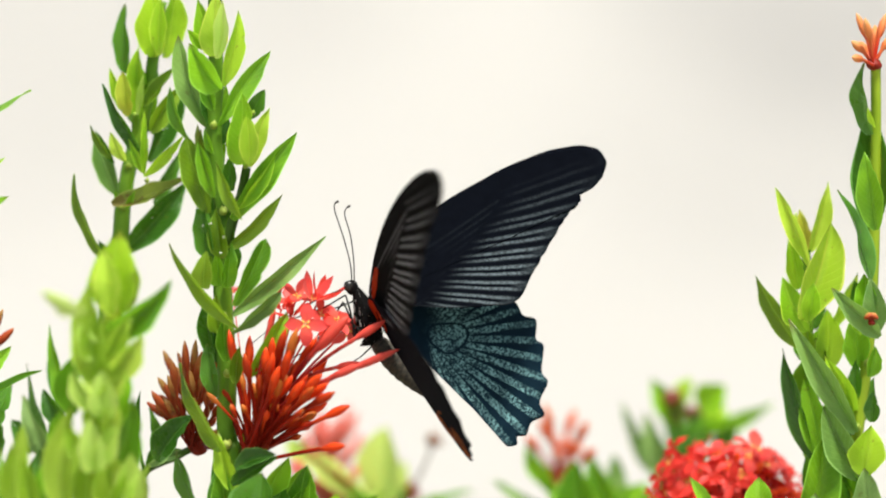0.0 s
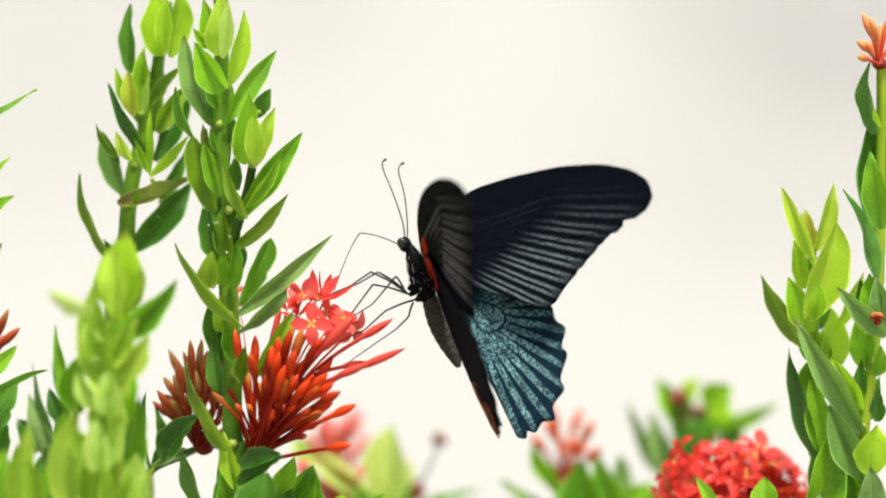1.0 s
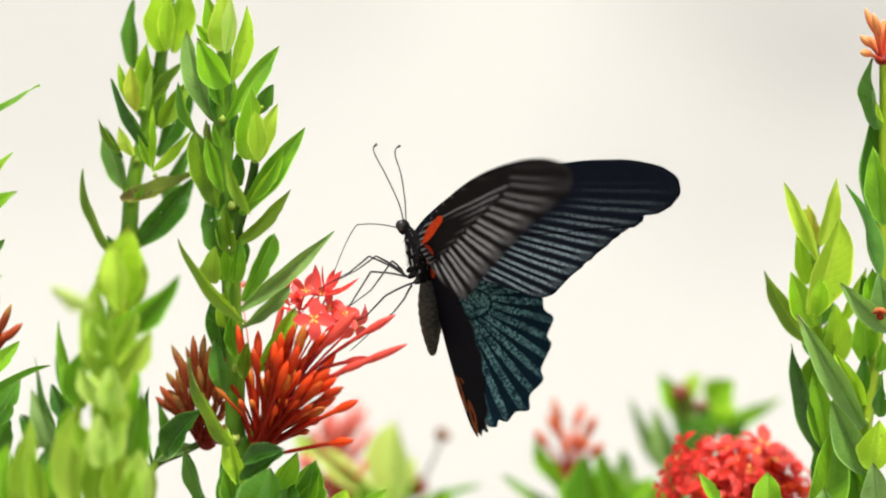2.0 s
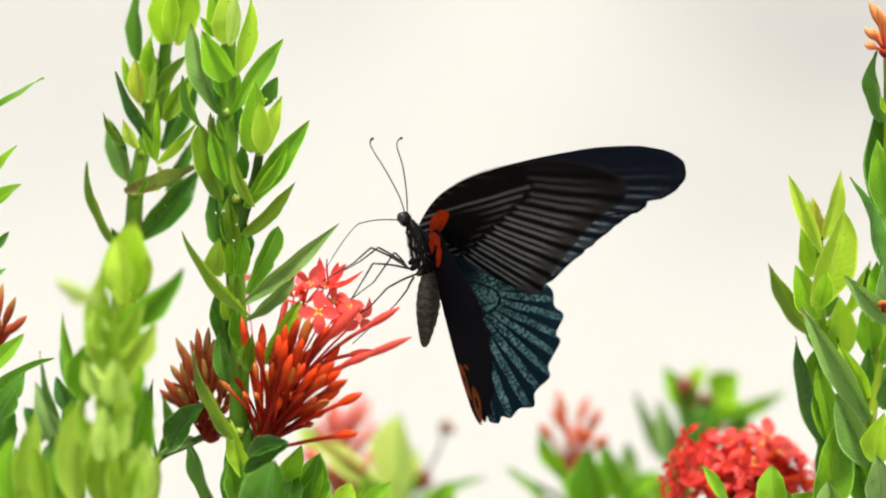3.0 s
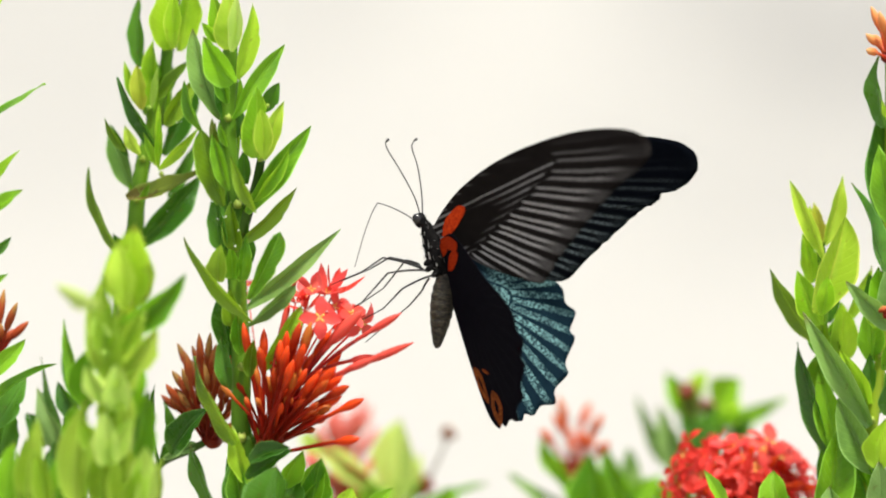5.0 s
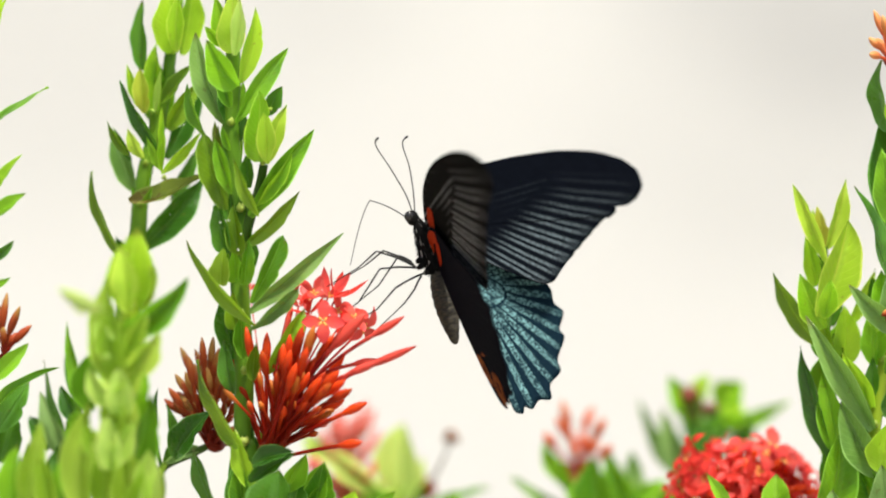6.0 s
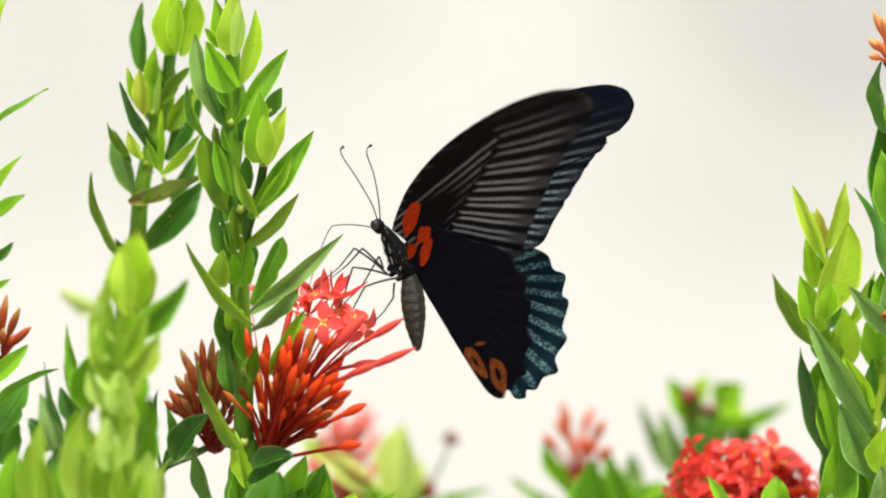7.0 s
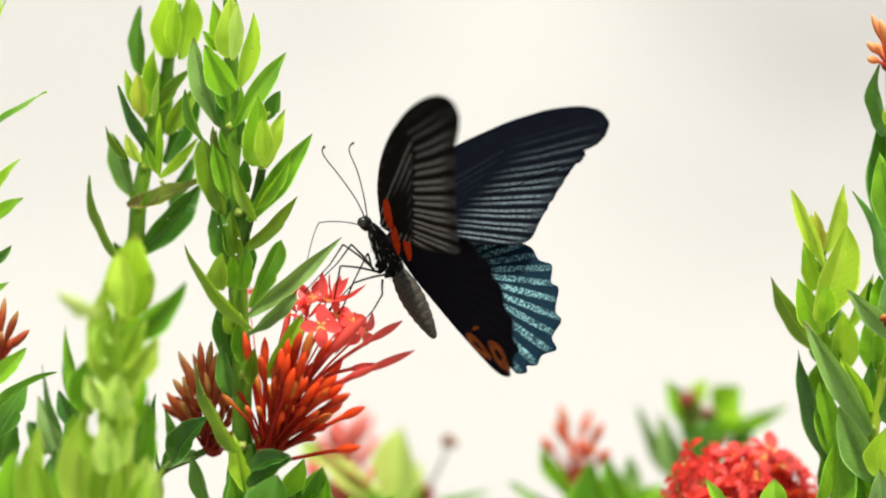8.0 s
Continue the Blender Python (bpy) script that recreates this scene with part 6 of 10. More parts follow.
bud(florets_k, shoot_k, 83.6, 49.0, -67.4, 93.8, 39.5, -62.4, "red", 0.68, 0.22, 0.04)
bud(florets_k, shoot_k, 83.6, 54.1, -67.7, 67.5, 56.8, -64.4, "red", 0.82, 0.22, 0.04)
bud(florets_k, shoot_k, 84.6, 53.6, -67.6, 83.9, 55.1, -52.9, "red", 0.81, 0.22, 0.04)
bud(florets_k, shoot_k, 82.6, 49.0, -67.4, 91.2, 39.8, -64.3, "red", 0.83, 0.22, 0.04)
bud(florets_k, shoot_k, 80.7, 53.5, -67.6, 67.7, 54.6, -61.2, "red", 0.81, 0.22, 0.04)
bud(florets_k, shoot_k, 81.3, 54.8, -67.7, 90.4, 58.8, -57.8, "red", 0.74, 0.22, 0.04)
bud(florets_k, shoot_k, 81.8, 52.1, -67.6, 85.5, 50.1, -56.3, "red", 0.80, 0.22, 0.04)
bud(florets_k, shoot_k, 83.0, 50.8, -67.5, 86.5, 45.6, -56.1, "red", 0.87, 0.22, 0.04)
bud(florets_k, shoot_k, 81.4, 49.6, -67.5, 90.1, 41.6, -61.1, "red", 0.76, 0.22, 0.04)
bud(florets_k, shoot_k, 80.6, 54.7, -67.7, 92.8, 58.7, -60.9, "red", 0.72, 0.22, 0.04)
bud(florets_k, shoot_k, 83.5, 55.2, -67.7, 91.2, 60.2, -58.0, "red", 0.81, 0.22, 0.04)
bud(florets_k, shoot_k, 83.5, 51.6, -67.6, 82.0, 48.4, -58.4, "red", 0.66, 0.22, 0.04)
bud(florets_k, shoot_k, 81.8, 54.7, -67.7, 92.6, 58.6, -65.0, "red", 0.78, 0.22, 0.04)
bud(florets_k, shoot_k, 81.6, 49.0, -67.4, 97.8, 39.7, -61.8, "red", 0.70, 0.22, 0.04)
bud(florets_k, shoot_k, 82.0, 52.3, -67.6, 87.0, 50.7, -61.1, "red", 0.81, 0.22, 0.04)
bud(florets_k, shoot_k, 84.1, 50.6, -67.5, 93.9, 44.9, -56.1, "red", 0.78, 0.22, 0.04)
bud(florets_k, shoot_k, 83.7, 53.4, -67.6, 85.7, 54.2, -59.9, "red", 0.79, 0.22, 0.04)
bud(florets_k, shoot_k, 82.5, 50.7, -67.5, 76.6, 45.3, -57.1, "red", 0.72, 0.22, 0.04)
bud(florets_k, shoot_k, 82.8, 51.6, -67.6, 95.2, 48.5, -63.0, "red", 0.86, 0.22, 0.04)
bud(florets_k, shoot_k, 82.5, 52.7, -67.6, 74.0, 51.9, -65.9, "red", 0.75, 0.22, 0.04)
bud(florets_k, shoot_k, 83.5, 55.2, -67.7, 71.1, 60.5, -62.1, "red", 0.84, 0.22, 0.04)
bud(florets_k, shoot_k, 82.2, 54.1, -67.7, 96.9, 56.7, -61.1, "red", 0.81, 0.22, 0.04)
bud(florets_k, shoot_k, 84.4, 54.2, -67.7, 90.7, 57.1, -64.4, "red", 0.76, 0.22, 0.04)
bud(florets_k, shoot_k, 82.9, 53.1, -67.6, 94.1, 53.2, -61.8, "red", 0.65, 0.22, 0.04)
bud(florets_k, shoot_k, 81.1, 52.6, -67.6, 91.5, 51.6, -57.9, "red", 0.80, 0.22, 0.04)
bud(florets_k, shoot_k, 83.7, 49.4, -67.5, 73.0, 41.1, -57.3, "red", 0.62, 0.22, 0.04)
bud(florets_k, shoot_k, 82.5, 51.0, -67.5, 85.6, 46.4, -56.9, "red", 0.78, 0.22, 0.04)
bud(florets_k, shoot_k, 82.0, 54.8, -67.7, 89.1, 59.1, -59.7, "red", 0.75, 0.22, 0.04)
bud(florets_k, shoot_k, 83.4, 52.7, -67.6, 94.5, 52.1, -58.4, "red", 0.73, 0.22, 0.04)
bud(florets_k, shoot_k, 80.6, 51.7, -67.6, 75.1, 48.7, -54.6, "red", 0.77, 0.22, 0.04)
bud(florets_k, shoot_k, 81.7, 53.8, -67.7, 92.5, 55.8, -55.9, "red", 0.80, 0.22, 0.04)
bud(florets_k, shoot_k, 83.1, 54.0, -67.7, 75.0, 56.4, -62.7, "red", 0.68, 0.22, 0.04)
bud(florets_k, shoot_k, 84.1, 50.6, -67.5, 93.8, 45.1, -65.2, "red", 0.63, 0.22, 0.04)
bud(florets_k, shoot_k, 84.6, 52.0, -67.6, 77.9, 49.8, -59.3, "red", 0.70, 0.22, 0.04)
bud(florets_k, shoot_k, 80.9, 52.4, -67.6, 86.2, 51.0, -55.6, "red", 0.77, 0.22, 0.04)
bud(florets_k, shoot_k, 80.5, 50.4, -67.5, 91.1, 44.3, -62.7, "red", 0.75, 0.22, 0.04)
bud(florets_k, shoot_k, 83.0, 52.6, -67.6, 81.8, 51.6, -55.2, "red", 0.69, 0.22, 0.04)
bud(florets_k, shoot_k, 80.3, 50.7, -67.5, 76.6, 45.4, -56.4, "red", 0.63, 0.22, 0.04)
bud(florets_k, shoot_k, 83.7, 53.6, -67.6, 79.5, 54.8, -58.4, "red", 0.85, 0.22, 0.04)
bud(florets_k, shoot_k, 83.9, 49.2, -67.5, 94.7, 40.4, -62.5, "red", 0.86, 0.22, 0.04)
bud(florets_k, shoot_k, 82.8, 54.6, -67.7, 80.7, 58.3, -58.6, "red", 0.73, 0.22, 0.04)
bud(florets_k, shoot_k, 83.4, 50.7, -67.5, 91.0, 45.3, -63.3, "red", 0.83, 0.22, 0.04)
bud(florets_k, shoot_k, 83.7, 53.6, -67.6, 68.9, 54.9, -65.4, "red", 0.63, 0.22, 0.04)
bud(florets_k, shoot_k, 81.3, 55.4, -67.7, 81.7, 60.8, -59.8, "red", 0.69, 0.22, 0.04)
bud(florets_k, shoot_k, 81.5, 51.9, -67.6, 89.9, 49.4, -57.3, "red", 0.73, 0.22, 0.04)
bud(florets_k, shoot_k, 82.8, 51.5, -67.6, 90.7, 48.1, -65.6, "red", 0.67, 0.22, 0.04)
bud(florets_k, shoot_k, 81.6, 53.7, -67.6, 95.6, 55.5, -65.2, "red", 0.79, 0.22, 0.04)
bud(florets_k, shoot_k, 83.2, 55.3, -67.7, 67.2, 60.5, -64.2, "red", 0.79, 0.22, 0.04)
bud(florets_k, shoot_k, 81.8, 49.3, -67.5, 82.0, 40.6, -55.7, "red", 0.71, 0.22, 0.04)
bud(florets_k, shoot_k, 84.6, 50.4, -67.5, 72.8, 44.4, -58.3, "red", 0.68, 0.22, 0.04)
bud(florets_k, shoot_k, 81.1, 51.3, -67.5, 88.8, 47.3, -59.3, "red", 0.79, 0.22, 0.04)
bud(florets_k, shoot_k, 82.8, 52.9, -67.6, 93.3, 52.8, -64.2, "red", 0.64, 0.22, 0.04)
bud(florets_k, shoot_k, 83.5, 49.1, -67.4, 69.6, 40.1, -61.8, "red", 0.64, 0.22, 0.04)
bud(florets_k, shoot_k, 81.1, 50.5, -67.5, 71.6, 44.5, -57.1, "red", 0.68, 0.22, 0.04)
bud(florets_k, shoot_k, 84.1, 50.8, -67.5, 77.7, 45.8, -58.8, "red", 0.82, 0.22, 0.04)
bud(florets_k, shoot_k, 81.5, 52.7, -67.6, 79.9, 52.1, -53.6, "red", 0.68, 0.22, 0.04)
floret(florets_k, shoot_k, 60.9, 47.0, -63.0, (-0.70, -0.60, 0.30), 4.9, "red", 1.50, 0.30, foot=(80.1, 53.0, -66.3))
floret(florets_k, shoot_k, 62.5, 47.0, -58.7, (-0.70, -0.60, 0.30), 4.9, "red", 0.25, 0.30, foot=(80.1, 53.0, -66.3))
floret(florets_k, shoot_k, 66.6, 47.0, -50.8, (-0.70, -0.60, 0.30), 4.9, "red", 0.71, 0.30, foot=(80.1, 53.0, -66.3))
floret(florets_k, shoot_k, 65.1, 47.0, -54.8, (-0.70, -0.60, 0.30), 4.9, "red", 0.03, 0.30, foot=(80.1, 53.0, -66.3))
floret(florets_k, shoot_k, 64.3, 47.0, -63.3, (-0.70, -0.60, 0.30), 4.9, "red", 0.28, 0.30, foot=(80.1, 53.0, -66.3))
bud(florets_k, shoot_k, 82.8, 51.2, -66.2, 63.6, 47.0, -62.1, "red", 0.83, 0.25, 0.04)
bud(florets_k, shoot_k, 82.8, 51.2, -66.2, 70.5, 47.0, -65.1, "red", 0.83, 0.25, 0.04)
bud(florets_k, shoot_k, 82.8, 51.2, -66.2, 101.5, 47.0, -63.3, "red", 0.83, 0.25, 0.04)
bud(florets_k, shoot_k, 82.8, 51.2, -66.2, 95.3, 47.0, -66.3, "red", 0.83, 0.25, 0.04)
leaf(shoot_k, 88.6, 6.0, -69.9, 87.3, 6.0, -57.1, 7.9, "mid", 12, 0.06)
leaf(shoot_k, 75.6, 8.0, -70.0, 69.1, 8.0, -56.9, 3.5, "mid", -19, 0.03)
leaf(shoot_k, 94.3, 6.0, -70.6, 90.1, 6.0, -62.8, 2.6, "back", 19, 0.07)
leaf(shoot_k, 97.5, 10.0, -69.3, 99.1, 10.0, -64.8, 8.8, "mid", 19, 0.05)

# the pale-tipped shoot

shoot_l = plant("ixora_shrub", 105.8, 20.0, "ixora shoot tipped with pale young leaves")
stem(shoot_l, [(100.8, 20.0, 3.4), (101.5, 20.0, -13.0), (101.3, 20.0, -23.9), (102.8, 20.0, -37.6), (105.3, 20.0, -51.3), (106.3, 20.0, -69.5)], 1.30, 2.00, "green")
leaf(shoot_l, 101.5, 15.0, -0.8, 91.9, 13.0, 20.2, 4.3, "lime", 20, 0.03)
leaf(shoot_l, 101.7, 20.0, 2.9, 107.2, 18.0, 21.6, 4.8, "lime", -18, 0.03)
leaf(shoot_l, 101.1, 23.0, 1.5, 99.1, 21.0, 14.4, 4.0, "tawny", 5, 0.05)
leaf(shoot_l, 101.0, 25.0, 1.6, 98.2, 23.0, 13.8, 3.3, "lime", 10, 0.03)
leaf(shoot_l, 99.2, 10.0, -15.4, 107.0, 8.0, 10.3, 10.4, "lime", -8, 0.03)
leaf(shoot_l, 98.9, 19.0, -7.2, 95.6, 17.0, 6.1, 4.7, "young", 14, 0.03)
leaf(shoot_l, 100.7, 13.0, -18.5, 93.8, 11.0, -4.0, 7.0, "young", 14, 0.04)
leaf(shoot_l, 100.4, 8.0, -15.6, 101.9, 6.0, -5.6, 5.0, "young", 5, 0.05)
leaf(shoot_l, 100.0, 17.0, -24.1, 86.9, 15.0, -3.3, 6.0, "olive", 48, 0.03)
leaf(shoot_l, 105.9, 22.0, -29.3, 106.6, 20.0, -12.5, 7.7, "young", -6, 0.03)
leaf(shoot_l, 108.1, 22.0, -17.5, 115.0, 20.0, -2.8, 4.5, "young", -20, 0.03)
leaf(shoot_l, 113.3, 6.0, -45.3, 95.0, 4.0, -15.0, 6.7, "sage", 18, 0.05)
leaf(shoot_l, 113.5, 11.0, -41.8, 105.1, 9.0, -24.8, 6.4, "young", 14, 0.06)
leaf(shoot_l, 100.9, 18.0, -37.6, 100.7, 16.0, -25.4, 6.7, "mid", 10, 0.03)
leaf(shoot_l, 104.6, 15.0, -52.6, 99.9, 13.0, -30.2, 7.4, "mid", 12, 0.03)
leaf(shoot_l, 102.6, 16.0, -53.3, 93.6, 14.0, -23.4, 6.5, "dark", 46, 0.03)
leaf(shoot_l, 115.0, 6.0, -58.1, 104.3, 4.0, -38.1, 8.0, "sage", 14, 0.05)
leaf(shoot_l, 99.8, 8.0, -72.1, 104.3, 6.0, -46.0, 10.4, "mid", -8, 0.05)
leaf(shoot_l, 116.8, 11.0, -71.7, 105.8, 9.0, -51.2, 8.7, "mid", 14, 0.05)
leaf(shoot_l, 103.6, 0.0, -70.2, 101.8, -2.0, -61.2, 7.4, "sage", 10, 0.05)
leaf(shoot_l, 111.9, 20.0, -58.5, 108.9, 18.0, -49.1, 5.4, "dark", 10, 0.03)
leaf(shoot_l, 104.2, 24.0, -31.3, 105.4, 22.0, -17.9, 5.0, "dark", 10, 0.03)
leaf(shoot_l, 109.0, 23.0, -38.5, 107.1, 21.0, -30.0, 4.7, "dark", 10, 0.03)
leaf(shoot_l, 105.5, 24.0, -64.7, 108.7, 22.0, -52.9, 6.7, "dark", 10, 0.03)
leaf(shoot_l, 103.1, 23.0, -63.3, 101.8, 21.0, -49.8, 5.0, "dark", 10, 0.03)
leaf(shoot_l, 102.0, 18.0, -24.7, 100.7, 16.0, -15.5, 4.0, "olive", 10, 0.03)
node(shoot_l, 101.3, 17.0, -13.0, 0.90)
node(shoot_l, 101.3, 17.0, -23.9, 0.75)
node(shoot_l, 102.3, 17.0, -37.5, 0.75)
leaf(shoot_l, 101.0, 20.8, -18.1, 98.8, 19.7, -7.9, 3.8, "mid", 11, 0.02)
leaf(shoot_l, 103.3, 23.5, -18.1, 105.5, 24.7, -8.2, 4.1, "dark", 2, 0.06)
leaf(shoot_l, 101.4, 20.9, -27.2, 98.9, 19.2, -16.9, 4.2, "dark", 16, 0.05)
leaf(shoot_l, 103.8, 23.7, -27.3, 105.0, 23.1, -17.0, 3.7, "mid", 10, 0.02)
leaf(shoot_l, 102.0, 22.5, -36.4, 99.8, 23.3, -27.2, 4.1, "mid", 2, 0.07)
leaf(shoot_l, 104.1, 21.5, -36.4, 105.7, 24.4, -24.2, 4.1, "dark", 17, 0.07)
leaf(shoot_l, 102.2, 19.2, -45.4, 100.8, 18.0, -35.9, 4.3, "dark", 3, 0.01)
leaf(shoot_l, 104.6, 22.6, -45.5, 107.3, 25.4, -34.2, 4.5, "mid", -21, 0.03)
leaf(shoot_l, 103.0, 23.8, -54.7, 101.3, 26.3, -45.7, 3.6, "mid", 10, 0.06)
leaf(shoot_l, 105.1, 22.8, -54.7, 106.7, 20.3, -43.7, 4.2, "dark", -4, 0.05)
leaf(shoot_l, 103.2, 19.8, -63.7, 101.2, 21.7, -54.2, 4.1, "dark", 15, 0.05)

# the tall shoot at the bed's edge

shoot_m = plant("ixora_shrub", 116.4, 10.0, "tall dark-leaved ixora shoot topped with peach buds")
stem(shoot_m, [(118.8, 10.0, 54.0), (118.9, 10.0, 36.6), (118.5, 10.0, 6.4), (117.5, 10.0, -14.7), (116.3, 10.0, -27.6), (114.1, 10.0, -44.2), (113.2, 10.0, -57.0), (112.7, 10.0, -69.1)], 1.40, 1.70, "yellow")
buds_m = flower_head(shoot_m, 117.9, 4.0, 52.8, 2.1, "head of peach-coloured buds")
bud(buds_m, shoot_m, 117.8, 4.9, 52.5, 113.5, 7.0, 66.5, "cream", 0.78, 0.45, 0.04)
bud(buds_m, shoot_m, 117.8, 4.0, 52.5, 111.9, 4.1, 59.1, "cream", 0.78, 0.45, 0.04)
bud(buds_m, shoot_m, 117.6, 1.9, 52.4, 111.5, -3.0, 54.5, "cream", 0.78, 0.45, 0.04)
bud(buds_m, shoot_m, 117.7, 2.7, 52.4, 115.2, -0.2, 64.9, "cream", 0.78, 0.45, 0.04)
bud(buds_m, shoot_m, 117.9, 6.2, 52.6, 118.8, 11.3, 63.6, "cream", 0.78, 0.45, 0.04)
bud(buds_m, shoot_m, 117.9, 5.9, 52.6, 121.7, 10.4, 66.6, "cream", 0.78, 0.45, 0.04)
bud(buds_m, shoot_m, 117.9, 5.2, 52.5, 123.1, 8.0, 60.5, "cream", 0.78, 0.45, 0.04)
bud(buds_m, shoot_m, 117.9, 6.1, 52.6, 114.5, 11.0, 59.1, "cream", 0.78, 0.45, 0.04)
leaf(shoot_m, 117.3, 7.0, 34.1, 114.3, 5.0, 53.0, 7.3, "dark", 54, 0.04)
leaf(shoot_m, 118.2, 13.0, 8.0, 117.4, 16.0, 41.0, 10.3, "dark", 12, 0.05)
leaf(shoot_m, 118.4, 2.0, 8.7, 115.0, 0.0, 29.6, 7.0, "mid", 12, 0.04)
leaf(shoot_m, 117.9, 0.0, 35.9, 115.6, -2.0, 41.1, 1.7, "young", 40, 0.03)
leaf(shoot_m, 117.0, 6.0, -5.2, 109.6, 4.0, 19.8, 8.0, "dark", -56, 0.02)
leaf(shoot_m, 119.0, -2.0, -19.7, 106.0, -4.0, -6.7, 5.6, "sage", 14, 0.06)
leaf(shoot_m, 114.1, 11.0, -28.2, 113.2, 9.0, -12.9, 7.0, "mid", 8, 0.04)
leaf(shoot_m, 116.9, 8.0, -14.2, 115.4, 6.0, -2.9, 6.0, "mid", 10, 0.03)
leaf(shoot_m, 118.5, 5.0, -19.0, 116.7, 3.0, -4.1, 6.6, "back", 10, 0.03)
leaf(shoot_m, 115.0, 1.0, -56.4, 116.7, -1.0, -43.1, 9.6, "young", 8, 0.05)
leaf(shoot_m, 115.9, 2.0, -69.8, 115.0, 0.0, -54.5, 7.3, "back", 10, 0.04)
leaf(shoot_m, 113.4, 9.0, -36.8, 113.2, 7.0, -26.0, 3.7, "dark", 10, 0.03)
leaf(shoot_m, 117.5, 6.0, -42.5, 117.7, 4.0, -34.2, 4.3, "dark", 10, 0.03)
leaf(shoot_m, 116.5, 7.0, -30.5, 118.4, 5.0, -22.2, 4.3, "mid", -20, 0.03)
leaf(shoot_m, 113.3, 14.0, -49.0, 111.7, 12.0, -38.9, 4.3, "dark", 10, 0.03)
leaf(shoot_m, 112.3, 13.0, -67.2, 112.5, 11.0, -55.5, 6.0, "mid", 10, 0.03)
leaf(shoot_m, 114.2, 1.0, -19.2, 111.6, -1.0, -10.1, 3.0, "young", 30, 0.03)
node(shoot_m, 113.9, 8.0, -44.1, 0.90)
node(shoot_m, 116.2, 8.0, -26.8, 0.90)
node(shoot_m, 116.5, 8.0, -14.7, 0.90)
leaf(shoot_m, 115.1, 13.3, -15.0, 113.2, 12.2, -4.7, 4.0, "dark", 15, 0.05)
leaf(shoot_m, 116.3, 11.1, -30.1, 117.5, 10.1, -20.3, 4.3, "mid", 13, 0.02)
leaf(shoot_m, 113.7, 12.9, -42.2, 111.7, 13.5, -30.5, 4.2, "mid", -15, 0.07)
leaf(shoot_m, 115.8, 12.2, -42.2, 118.3, 11.8, -30.6, 4.3, "dark", 22, 0.02)
leaf(shoot_m, 112.8, 9.2, -54.2, 110.6, 8.9, -44.1, 3.5, "dark", 4, 0.01)
leaf(shoot_m, 112.6, 13.9, -64.9, 110.3, 13.8, -52.7, 4.3, "dark", 19, 0.04)
leaf(shoot_m, 114.6, 12.4, -64.9, 116.3, 11.5, -54.8, 4.1, "dark", -4, 0.06)
buds_n = flower_head(shoot_m, 116.4, -6.0, -15.9, 1.0, "withered orange-brown bud cluster")
bud(buds_n, shoot_m, 116.4, -6.0, -16.0, 115.3, -6.0, -13.3, "rust", 1.04, 0.60, 0.04)
bud(buds_n, shoot_m, 116.4, -6.0, -16.0, 117.4, -6.0, -13.3, "rust", 1.04, 0.60, 0.04)


